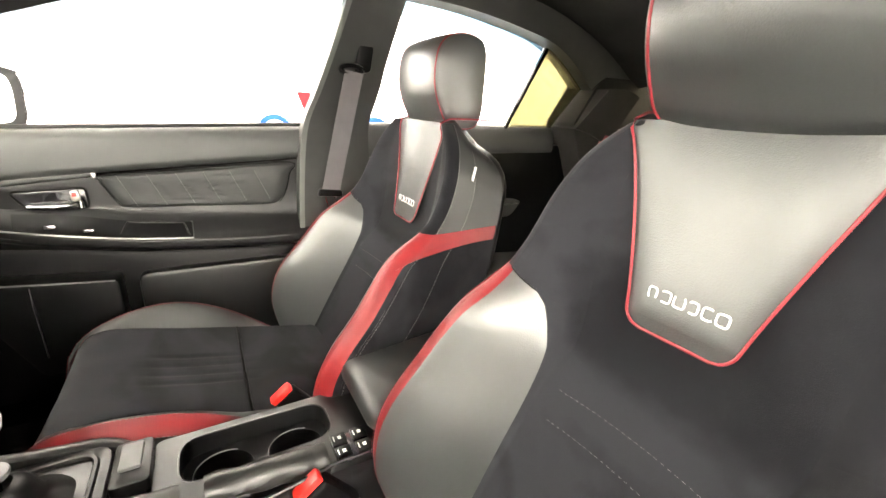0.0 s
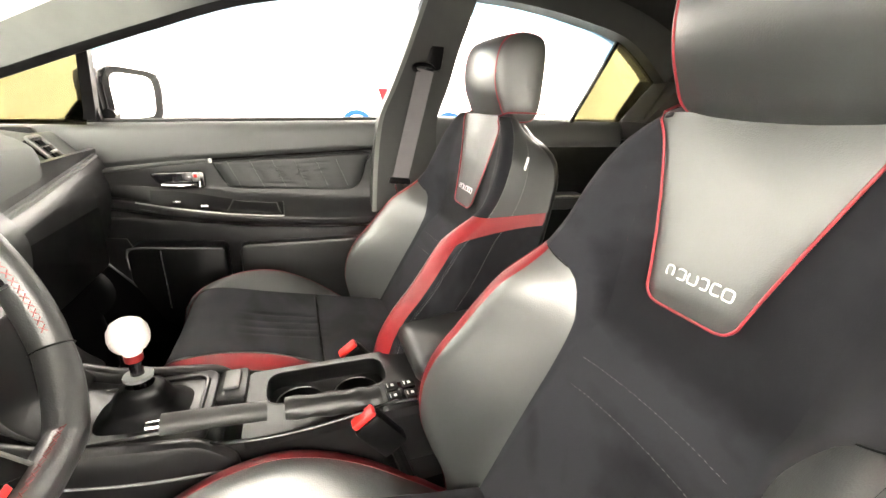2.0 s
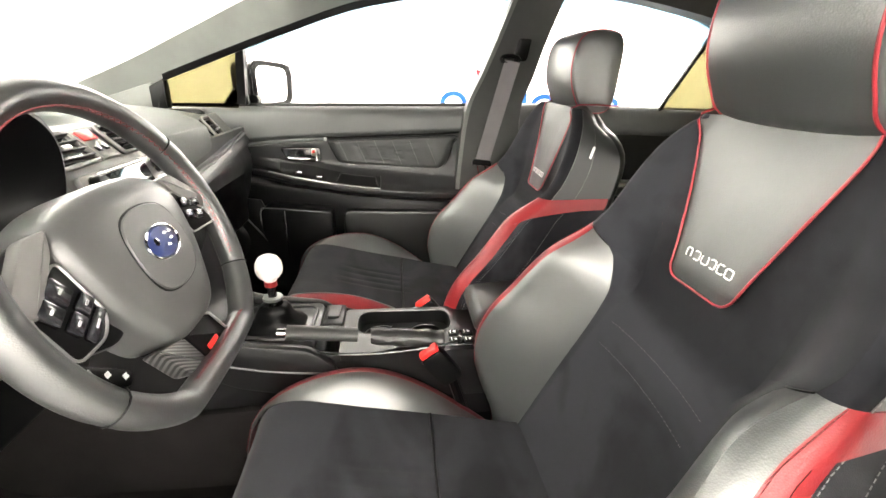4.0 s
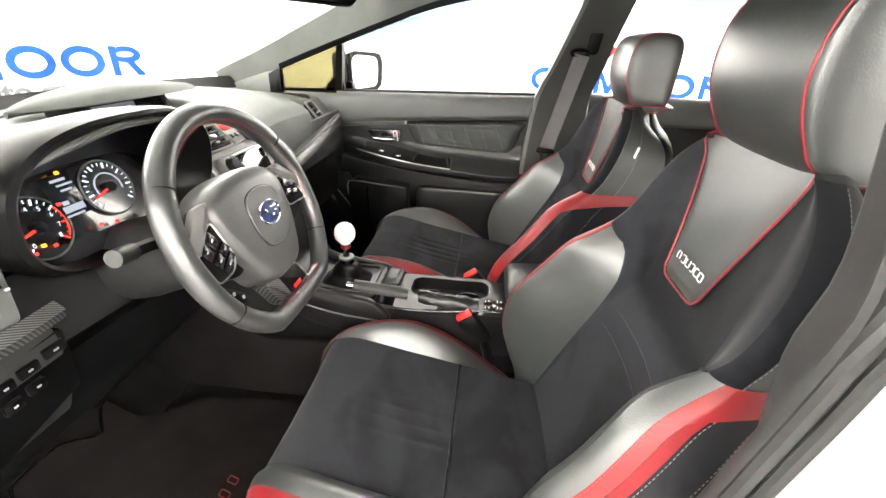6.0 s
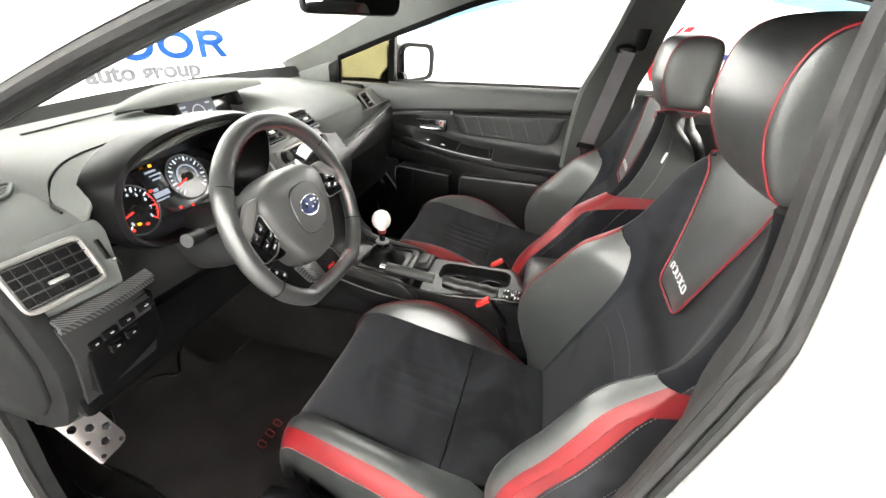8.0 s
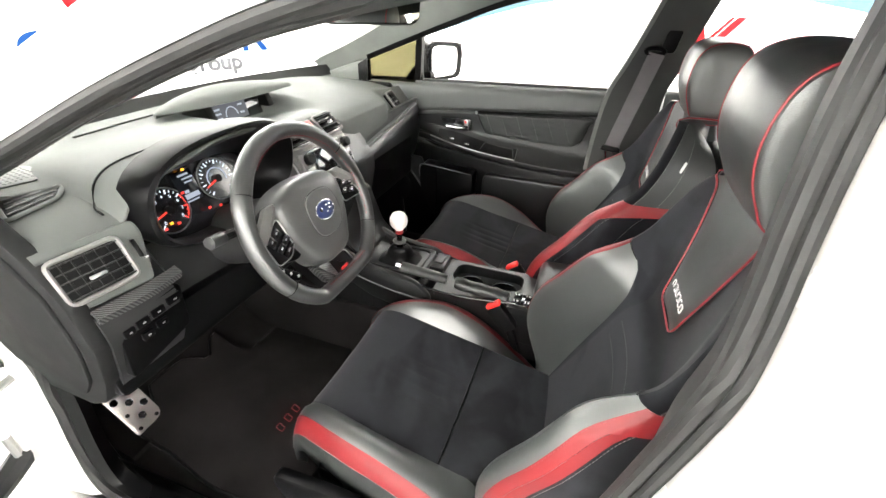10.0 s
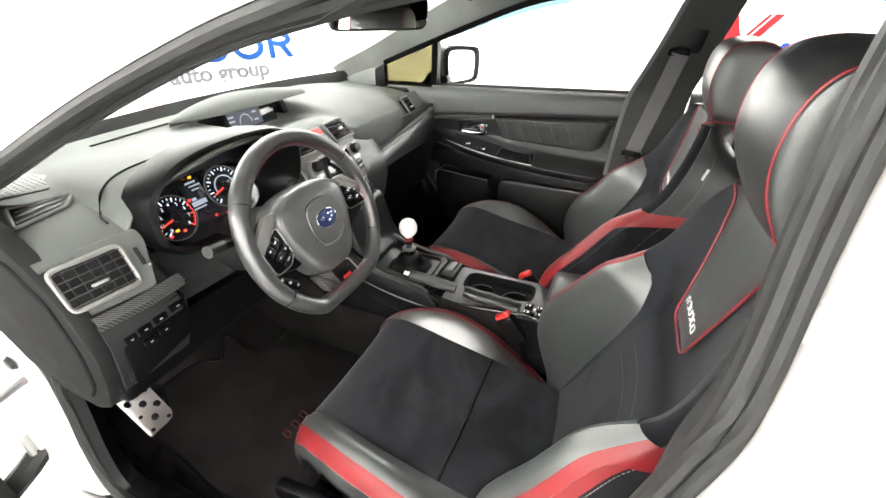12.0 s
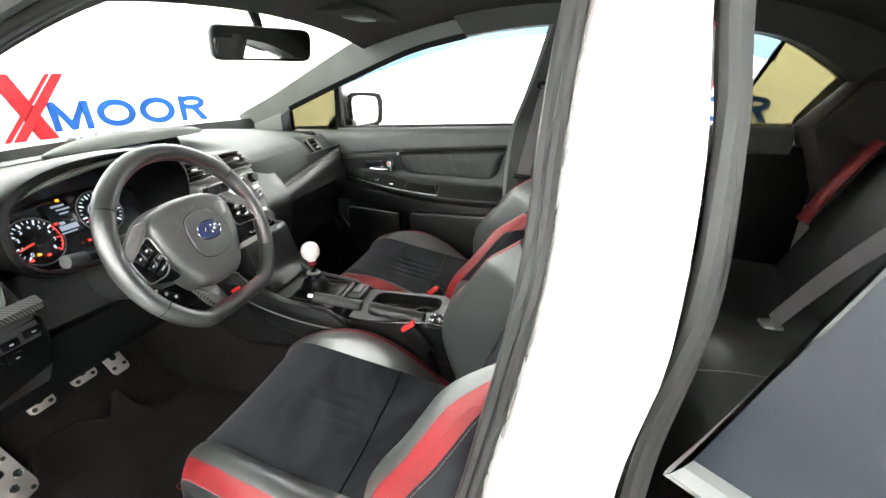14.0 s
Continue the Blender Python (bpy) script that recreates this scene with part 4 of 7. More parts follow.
for z in (0.42, 0.72):
    hinge = part("door_hinge", box((-0.785, 1.50, z), (0.05, 0.09, 0.05), 0.008), PAINT, body, "white door hinge")
    part("hinge_pin", tube([(-0.815, 1.47, z - 0.035), (-0.815, 1.47, z + 0.035)], 0.009), SATIN, hinge)
part("check_strap", tube(smooth_line([(-0.76, 1.42, 0.60), (-0.84, 1.40, 0.60), (-0.93, 1.36, 0.61)], 4), 0.008), SATIN, body, "steel door check strap")
part("wire_boot", tube(smooth_line([(-0.76, 1.47, 0.42), (-0.84, 1.48, 0.36), (-0.93, 1.46, 0.34)], 5), 0.024), RUBBER, body, "black rubber wiring boot")

# passenger side glass: tinted front and rear quarter panes, and deflectors over the lowered windows
def side_pane(name, pts, material, parent, label, s=1, off=0.0):
    bm = bmesh.new()
    bm.faces.new([bm.verts.new((s * (side_x(z) + off), y, z)) for y, z in pts])
    ob = part(name, thick(bm, 0.004), material, parent, label, smooth=False)
    ob.visible_shadow = False
    return ob


for s in (1, -1):
    side_pane("rear_quarter_pane", [(-0.285, 0.955), (-0.385, 1.222), (-0.50, 1.165), (-0.60, 1.10), (-0.505, 0.955)], GLASS_TAN, body, "tan tinted rear quarter glass", s, -0.02)
    part("quarter_bar", side_strip([(-0.288, 0.95), (-0.385, 1.235)], [(-0.300, 0.95), (-0.398, 1.23)], 0.012, s, off=-0.005), PLASTIC, body, "black window divider")
side_pane("deflector", [(1.16, 1.098), (0.95, 1.165), (0.75, 1.215), (0.55, 1.25), (0.32, 1.267), (0.32, 1.30), (0.55, 1.29), (0.75, 1.26), (0.95, 1.205), (1.16, 1.135)], GLASS_BLUE, body, "smoked blue window deflector", 1, 0.03)
side_pane("deflector", [(0.15, 1.258), (0.0, 1.255), (-0.20, 1.222), (-0.40, 1.160), (-0.40, 1.235), (-0.20, 1.28), (0.0, 1.30), (0.15, 1.305)], GLASS_BLUE, body, "smoked blue window deflector", 1, 0.03)

# ---- passenger's front door ----
door = thing("side_door", (0.74, 0.85, 0.26), "closed black-trimmed passenger door with chrome handle", "car door")
LEDGE = curve_table([(0.43, 0.866), (0.70, 0.851), (0.92, 0.838), (1.10, 0.824), (1.25, 0.808), (1.42, 0.790)])  # the upper pad's foot
LIP_Z = curve_table([(0.43, 0.652), (0.60, 0.658), (0.73, 0.667), (0.85, 0.677), (0.97, 0.693), (1.11, 0.712), (1.20, 0.722), (1.42, 0.735)])  # the armrest's edge
LIP_X = curve_table([(0.43, 0.640), (0.60, 0.634), (0.80, 0.634), (0.95, 0.642), (1.05, 0.660), (1.12, 0.684), (1.18, 0.699), (1.42, 0.704)])
part("outer_panel", slab([(0.43, 0.24), (1.42, 0.24), (1.45, 0.56), (1.45, 0.917), (0.43, 0.947)], 0, 0.755, 0.80, 0.01), PAINT, door, "white outer panel")


def door_skin(section, y0, y1, n=30):
    """A skin along the door; section gives its (inward, up) points at a place along it."""
    rows = []
    for i in range(n + 1):
        y = y0 + (y1 - y0) * i / n
        rows.append([Vector((p.x, y, p.z)) for p in smooth_line([(x, 0, z) for x, z in section(y)], 4)])
    return sheet(rows)


def top_z(y):
    return 0.947 - 0.024 * (y - 0.43)


part("upper_trim", door_skin(lambda y: [(0.745, top_z(y)), (0.722, top_z(y)), (0.703, top_z(y) - 0.008), (0.692, top_z(y) - 0.030), (0.688, LEDGE(y) + 0.020), (0.690, LEDGE(y) + 0.006), (0.700, LEDGE(y) - 0.004), (0.722, LEDGE(y) - 0.004)], 0.43, 1.42), DOOR_PAD, door, "padded dark upper trim")
part("window_seal", tube([(0.735, 0.43, 0.949), (0.735, 0.9, 0.938), (0.735, 1.42, 0.925)], 0.008), RUBBER, door, "rubber window seal")
part("middle_panel", door_skin(lambda y: [(0.718, LEDGE(y) + 0.002), (0.712, LEDGE(y) - 0.010), (0.704, LEDGE(y) - 0.016), (0.703, 0.780), (0.702, 0.752), (0.694, LIP_Z(y) + 0.050), (0.5 * (0.694 + LIP_X(y)), LIP_Z(y) + 0.018), (LIP_X(y) + 0.010, LIP_Z(y) + 0.006), (LIP_X(y), LIP_Z(y)), (LIP_X(y) - 0.001, LIP_Z(y) - 0.010), (LIP_X(y) + 0.002, LIP_Z(y) - 0.022), (LIP_X(y) + 0.020, LIP_Z(y) - 0.032), (0.705, LIP_Z(y) - 0.048)], 0.43, 1.40, 40), DOOR_TRIM, door, "black trim swelling into the armrest")
part("lower_panel", door_skin(lambda y: [(0.712, LIP_Z(y) - 0.044), (0.703, LIP_Z(y) - 0.060), (0.694, 0.54), (0.690, 0.42), (0.696, 0.32), (0.712, 0.25)], 0.43, 1.40), PLASTIC, door, "black lower door panel")
# soft edge from the dashboard to the insert, lighter grey for its satin highlight
part("trim_line", tube(smooth_line([(0.702, 0.925, 0.832), (0.700, 1.05, 0.821), (0.700, 1.20, 0.804), (0.700, 1.36, 0.786)], 5), 0.0055, flat=1.4), DOOR_PAD, door, "soft edge over the handle, lighter for its satin highlight")
# padded insert with slanting stitched channels
INS = [(0.474, 0.848), (0.70, 0.837), (0.905, 0.826), (0.914, 0.818), (0.900, 0.786), (0.884, 0.758), (0.862, 0.748), (0.70, 0.737), (0.540, 0.730), (0.506, 0.740), (0.488, 0.770), (0.476, 0.815)]
ins = [(p.x, p.y) for p in smooth_line([(y, z, 0) for y, z in INS], 4, closed=True)]
my, mz_ = sum(y for y, z in ins) / len(ins), sum(z for y, z in ins) / len(ins)


def groove(y, z):
    """Shallow channels that slant across the insert."""
    u = (y - 0.42 * (z - 0.74) - 0.47) / 0.062
    return 0.0034 * math.exp(-((u - round(u)) / 0.09) ** 2)


rows = []
for i in range(15):
    g = 1 - i / 14 * 0.999
    h = 0.010 * min(1.0, (1 - g) * 9) ** 0.6
    rows.append([Vector((0.7035 - h + (groove(my + (y - my) * g, mz_ + (z - mz_) * g) if i > 1 else 0.0), my + (y - my) * g, mz_ + (z - mz_) * g)) for y, z in ins])
insert = part("insert", sheet(rows, None, loop=True), LEATHER_DULL, door, "black padded insert")
part("insert_edge", tube([(0.7030, y, z) for y, z in ins], 0.0028, None, 6, closed=True, up=(1, 0, 0)), PLASTIC, insert)
for i in range(6):
    y = 0.532 + i * 0.062
    line = [Vector((0.6932, y + 0.42 * (z - 0.74), z)) for z in (0.748 + (0.830 - 0.748) * k / 10 for k in range(11))]
    part("stitching", dashes(line, 0.0045, 0.003, 0.0008, (0, 0, 0)), PLASTIC_GREY, insert, "grey stitching")
part("insert_clip", box((0.699, 0.922, 0.829), (0.008, 0.010, 0.014), 0.003), SATIN, door, "small silver end of the insert")
# handle and its cup
cup_line = rounded([(0.942, 0.800), (1.078, 0.796), (1.064, 0.772), (1.046, 0.752), (0.942, 0.752)], 0.010)
part("handle_cup", slab(cup_line, 0, 0.697, 0.712, 0.003), GLOSS, door, "black handle cup")
part("handle_bezel", tube([(0.6975, y, z) for y, z in cup_line], 0.0024, None, 6, closed=True, up=(1, 0, 0)), PLASTIC, door)
part("door_handle", tube(smooth_line([(0.692, 1.050, 0.763), (0.686, 1.02, 0.762), (0.685, 0.98, 0.762), (0.690, 0.957, 0.763)], 4), 0.0052, flat=0.8), CHROME, door, "chrome door handle")
part("handle_hub", tube([(0.692, 0.955, 0.755), (0.692, 0.955, 0.772)], 0.008, None, 12), CHROME, door, "chrome handle pivot")
lever = part("lock_lever", box((0.690, 0.962, 0.784), (0.012, 0.018, 0.026), 0.006), SATIN, door, "small lock lever with red mark")
part("lock_mark", box((0.6835, 0.962, 0.788), (0.002, 0.009, 0.010), 0.0008), BUCKLE_RED, lever)


def rest_at(y, out, up):
    """A place on the armrest: out from its edge towards the door, up from its top."""
    f = max(0.0, min(1.0, out / max(0.01, 0.694 - LIP_X(y))))
    return Vector((LIP_X(y) + out, y, LIP_Z(y) + 0.050 * f ** 1.5 + up))


# switch panel, chrome line, pull pocket
rows = []
for i in range(17):
    y = 0.735 + 0.345 * i / 16
    wide = 0.040 * (1 - 0.6 * max(0, (y - 0.93) / 0.15) ** 2)
    rows.append([rest_at(y, 0.004 + wide * j / 5, 0.003) for j in range(6)])
part("switch_panel", thick(sheet(rows), 0.004), PLASTIC, door, "gloss black switch panel")
part("panel_end", tube([rest_at(0.735, 0.000 + 0.046 * j / 5, 0.004) for j in range(6)], 0.0022), PLASTIC_GREY, door)
part("chrome_line", tube(smooth_line([rest_at(y, -0.001, 0.004) for y in (0.735, 0.80, 0.88, 0.96, 1.03, 1.08, 1.12)], 4), 0.0020), SATIN, door, "silver line along the armrest")
part("lower_line", tube(smooth_line([rest_at(y, 0.001, -0.014) for y in (0.735, 0.85, 0.96, 1.05, 1.12)], 4), 0.0016), PLASTIC_GREY, door)
part("pull_pocket", thick(sheet([[rest_at(y, 0.010 + 0.030 * j / 4, 0.0055) for j in range(5)] for y in (0.755 + 0.115 * i / 8 for i in range(9))]), 0.002), PLASTIC, door, "dark pull pocket")
pocket = [rest_at(y, 0.040, 0.007) for y in (0.752, 0.80, 0.84, 0.872)] + [rest_at(0.885, 0.012, 0.006)]
part("pocket_rim", tube([rest_at(0.742, 0.008, 0.006)] + pocket, 0.0024), GRIP_GREY, door, "grey pocket rim")
for y in (0.945, 1.015):
    part("window_switch", box((0, 0, 0), (0.014, 0.022, 0.008), 0.003, m=Matrix.Translation(rest_at(y, 0.016, 0.008))), CHROME, door, "silver window switch")
part("switch_line", tube([rest_at(y, 0.028, 0.006) for y in (0.915, 0.95, 0.99, 1.035)], 0.0016), CHROME, door, "thin silver line")
# pocket box and speaker ahead of it, below the armrest
lid = rounded([(0.905, 0.585), (1.130, 0.604), (1.150, 0.590), (1.150, 0.50), (1.085, 0.36), (0.905, 0.36)], 0.014)
box_lid = part("map_pocket", slab(lid, 0, 0.628, 0.700, 0.006), PLASTIC, door, "black door pocket lid")
part("pocket_lip", tube(smooth_line([(0.628, 0.912, 0.584), (0.628, 1.02, 0.593), (0.628, 1.128, 0.602), (0.630, 1.149, 0.588), (0.632, 1.150, 0.54)], 4), 0.0024), PLASTIC_GREY, box_lid)
part("lid_split", box((0.6285, 1.068, 0.50), (0.003, 0.004, 0.18), 0.0006), GLOSS, box_lid)
part("rear_pocket", slab(rounded([(0.44, 0.575), (0.86, 0.578), (0.872, 0.560), (0.872, 0.33), (0.44, 0.33)], 0.016), 0, 0.668, 0.705, 0.008), DOOR_TRIM, door, "black pocket panel")
part("speaker_grille", spun([(0.001, 0.012), (0.06, 0.010), (0.078, 0.004), (0.084, 0.0)], Matrix.Translation((0.684, 1.30, 0.46)) @ pose(0, 0, 0, 0, -90, 0), 28), PLASTIC, door, "round black speaker grille")
rows = []
for i in range(9):
    f = i / 8
    a, b = Vector((0.660, 1.150, 0.622)).lerp(Vector((0.650, 1.060, 0.410)), f), Vector((0.690, 1.285, 0.640)).lerp(Vector((0.655, 1.075, 0.395)), f)
    rows.append([a.lerp(b, j / 4) + Vector((-0.012 * math.sin(math.pi * j / 4), 0, 0)) for j in range(5)])
part("lower_wedge", thick(sheet(rows), 0.006), DOOR_TRIM, door, "smooth wedge ahead of the pocket")
part("wedge_edge", tube(smooth_line([(0.684, 1.285, 0.640), (0.668, 1.20, 0.535), (0.648, 1.10, 0.425), (0.640, 1.03, 0.392), (0.640, 0.93, 0.385)], 5), 0.0032), PLASTIC_GREY, door)
# front quarter pane and mirror
tri = [(1.195, 0.925), (1.155, 1.128), (1.405, 1.006), (1.415, 0.925)]
side_pane("quarter_pane", tri, GLASS_TAN, door, "tan tinted front quarter glass", 1, -0.021)
part("quarter_post", side_strip([(1.196, 0.937), (1.162, 1.110)], [(1.170, 0.937), (1.138, 1.114)], 0.03, 1, off=-0.004), PLASTIC, door, "black window divider")
part("mirror_base", slab(rounded([(1.16, 0.935), (1.245, 0.935), (1.205, 0.985), (1.168, 0.992)], 0.008), 0, 0.700, 0.722, 0.004), PLASTIC, door, "black mirror base trim")
mirror = thing("door_mirror", (0.88, 1.14, 0.95), "dark exterior mirror with bright glass on the passenger door", "mirror")
M = pose(0.862, 1.158, 1.033, 0, 0, -32)
shell = rounded([(-0.085, -0.075), (0.088, -0.068), (0.098, 0.03), (0.085, 0.068), (-0.06, 0.078), (-0.088, 0.06)], 0.035, 5)
part("shell", slab(shell, 1, -0.045, 0.06, 0.022, m=M, seg=3), PLASTIC, mirror, "dark mirror shell")
part("bezel", slab(rounded([(x * 1.04, z * 1.03) for x, z in shell], 0.0), 1, -0.052, -0.035, 0.004, m=M), PLASTIC, mirror, "black bezel")
part("glass", slab([(x * 0.75 - 0.004, z * 0.82) for x, z in shell], 1, -0.054, -0.049, 0.0, m=M), MIRROR, mirror, "mirror glass")
part("foot", tube([(0.75, 1.16, 0.985), (0.80, 1.158, 0.985), (0.84, 1.16, 0.99)], 0.018), PLASTIC, mirror, "black mirror foot")

# passenger's rear door trim
prof = [(0.745, 0.985), (0.73, 0.985), (0.715, 0.978), (0.70, 0.955), (0.692, 0.925), (0.693, 0.895), (0.705, 0.878), (0.745, 0.875)]
rear = thing("rear_door", (0.74, -0.05, 0.30), "closed black-trimmed rear passenger door", "car door")
part("outer_panel", slab([(-0.70, 0.50), (0.22, 0.28), (0.22, 0.99), (-0.70, 1.0)], 0, 0.755, 0.80, 0.01), PAINT, rear, "white outer panel")
rows = [[Vector((x, y, z + 0.015)) for x, z in rounded(prof, 0.012, 3)] for y in (-0.52, -0.3, 0.0, 0.24)]
part("upper_trim", sheet(rows, None, loop=True, caps=True), DOOR_PAD, rear, "padded dark upper trim")
part("panel", slab([(-0.62, 0.45), (0.23, 0.28), (0.23, 0.90), (-0.62, 0.93)], 0, 0.70, 0.752, 0.01), PLASTIC, rear, "black panel")
part("armrest", slab(rounded([(-0.35, 0.73), (0.18, 0.74), (0.20, 0.70), (-0.30, 0.67)], 0.02), 0, 0.64, 0.705, 0.012), LEATHER, rear, "black armrest")

for ob in (mirror, rear):
    ob.location.z -= 0.038

# passenger's belt on the pillar
belt = thing("seat_belt", (0.64, 0.36, 0.78), "grey webbing seat belt hanging on the centre pillar", "seat belt")
part("slide", slab(rounded([(0.26, 1.13), (0.305, 1.13), (0.285, 1.25), (0.24, 1.25)], 0.012), 0, 0.600, 0.628, 0.006), PLASTIC, belt, "black belt height slide")
part("ring", tube([(0.592, 0.318 + 0.028 * math.cos(a), 1.135 + 0.010 * math.sin(a)) for a in (2 * math.pi * k / 16 for k in range(16))], 0.007, None, 8, closed=True, up=(1, 0, 0)), PLASTIC, belt, "black belt guide loop")
rows = []
for i in range(11):
    f = i / 10
    c = Vector((0.588 + 0.022 * f, 0.312 + 0.070 * f, 1.130 - 0.315 * f))
    rows.append([c + Vector((-0.004, -0.024, -0.004)), c + Vector((0.0, 0.024, 0.004))])
part("webbing", thick(sheet(rows), 0.0025), BELT, belt, "grey webbing")
part("tongue", slab(rounded([(0.35, 0.795), (0.42, 0.80), (0.415, 0.82), (0.352, 0.815)], 0.006), 0, 0.600, 0.616, 0.003), PLASTIC, belt, "black belt tongue")
part("blade", tube([(0.607, 0.372, 0.797), (0.607, 0.368, 0.775), (0.607, 0.392, 0.768), (0.607, 0.40, 0.797)], 0.003), CHROME, belt, "steel blade")

belt.location.z -= 0.036

# rear bench
bench = thing("rear_bench", (0.0, -0.55, 0.30), "black leather rear bench with red trim", "car seat")
rows = []
for i in range(17):
    f = i / 16
    y = -0.02 - 0.55 * f
    z = 0.30 + 0.20 * math.sin(min(1, f * 4) * math.pi / 2) - 0.05 * f
    rows.append([Vector((x, y, z + 0.025 * math.cos(2 * math.pi * x / 0.62) * min(1, 3 * f))) for x in (-0.62 + 1.24 * j / 32 for j in range(33))])
part("cushion", thick(sheet(rows), 0.05), LEATHER_DULL, bench, "black leather cushion")
rows = []
for i in range(17):
    f = i / 16
    z = 0.42 + 0.55 * f
    y = -0.52 - 0.24 * f - 0.05 * max(0, f - 0.85) * 6
    rows.append([Vector((x, y + 0.022 * math.cos(2 * math.pi * x / 0.62), z - 0.02 * (x / 0.6) ** 2)) for x in (-0.60 + 1.2 * j / 32 for j in range(33))])
part("backrest", thick(sheet(rows), 0.08), LEATHER_DULL, bench, "black leather backrest")
for x in (-0.58, 0.58):
    part("red_band", tube(smooth_line([(x, -0.06, 0.49), (x, -0.30, 0.485), (x, -0.50, 0.46)], 4), 0.018, flat=0.5), RED, bench, "red leather band")
    part("red_band", tube(smooth_line([(x, -0.56, 0.66), (x, -0.61, 0.78), (x, -0.69, 0.93)], 4), 0.030, flat=0.5), RED, bench, "red leather band")
for pts in ([(0.07, -0.10, 0.50), (0.05, -0.20, 0.50), (0.03, -0.45, 0.48)], [(-0.10, -0.08, 0.49), (-0.10, -0.20, 0.497), (-0.11, -0.45, 0.477)]):
    part("stitching", tube(smooth_line(pts, 6), 0.0012, None, 4), THREAD, bench)
for x in (-0.36, 0.36):
    rest_bm = box((x, -0.83, 1.03), (0.25, 0.10, 0.16), 0.045, seg=4)
    part("headrest", rest_bm, LEATHER_DULL, bench, "black headrest")

# rear belt and buckle on the bench
rb = thing("seat_belt", (0.10, -0.50, 0.45), "dark rear seat belt lying on the bench", "seat belt")
rows = []
for i in range(13):
    f = i / 12
    c = Vector((-0.02 + 0.20 * f, -0.46 + 0.10 * f, 0.885 - 0.40 * f + 0.02 * math.sin(math.pi * f)))
    rows.append([c + Vector((-0.016, -0.004, -0.014)), c + Vector((0.016, 0.006, 0.014))])
part("webbing", thick(sheet(rows), 0.003), BELT, rb, "dark webbing")
part("tongue", box((0.19, -0.36, 0.470), (0.05, 0.05, 0.012), 0.004, m=None), SATIN, rb, "steel tongue")

# the driver's open door, seen at its hinge edge


def hung(hinge, a):
    """A frame for an open door: x along it from the hinge, y towards the cabin."""
    d = Vector((math.cos(a), math.sin(a), 0))
    return Matrix(((d.x, -d.y, 0, hinge[0]), (d.y, d.x, 0, hinge[1]), (0, 0, 1, 0), (0, 0, 0, 1)))


fd = thing("side_door", (-0.84, 1.44, 0.30), "open black-trimmed driver's door", "car door")
HM = hung((-0.86, 1.47), radians(198))
part("outer_panel", slab(rounded([(0.0, 0.28), (1.0, 0.28), (1.02, 0.96), (0.0, 0.93)], 0.03), 1, -0.07, -0.03, 0.01, m=HM), PAINT, fd, "white outer panel")
part("inner_panel", slab(rounded([(0.03, 0.30), (0.97, 0.30), (0.99, 0.94), (0.03, 0.92)], 0.04), 1, -0.032, 0.04, 0.012, m=HM), PLASTIC, fd, "black inner panel")
part("armrest", slab(rounded([(0.30, 0.64), (0.92, 0.66), (0.92, 0.72), (0.30, 0.70)], 0.02), 1, 0.035, 0.10, 0.012, m=HM), LEATHER, fd, "black armrest")

# the driver's side rear door, ajar, with its glass up
rd = thing("rear_door", (-0.84, 0.18, 0.30), "white rear door standing ajar with dark glass", "car door")
g_low, g_top = Vector((-0.825, 0.205, 0.948)), Vector((-0.852, 0.095, 1.25))
out = Vector((-0.60, -0.78, -0.02)).normalized()
glass = [g_low, g_low + out * 0.62, g_top + out * 0.42, g_top]
bm = bmesh.new()
bm.faces.new([bm.verts.new(p) for p in glass])
part("glass", thick(bm, 0.004), GLASS_DARK, rd, "dark tinted glass", smooth=False)
part("glass_frame", tube([g_low + out * 0.62, g_low, g_top, g_top + out * 0.42], 0.012, None, 8), PLASTIC_GREY, rd, "grey window frame")
bm = bmesh.new()
quad = [g_low + Vector((0, 0, -0.03)), g_low + out * 0.64 + Vector((0, 0, -0.03)), Vector((-1.23, -0.31, 0.30)), Vector((-0.825, 0.205, 0.30))]
bm.faces.new([bm.verts.new(p) for p in quad])
part("outer_panel", thick(bm, 0.05), PAINT, rd, "white painted door skin", smooth=False)

# ---- dashboard ----
dash = thing("dashboard", (0.0, 1.35, 0.60), "dark soft vinyl dashboard with carbon-look strips", "dashboard")


def hood(x):
    """The binnacle's rise over the instruments."""
    return math.exp(-((x + 0.40) / 0.155) ** 4)


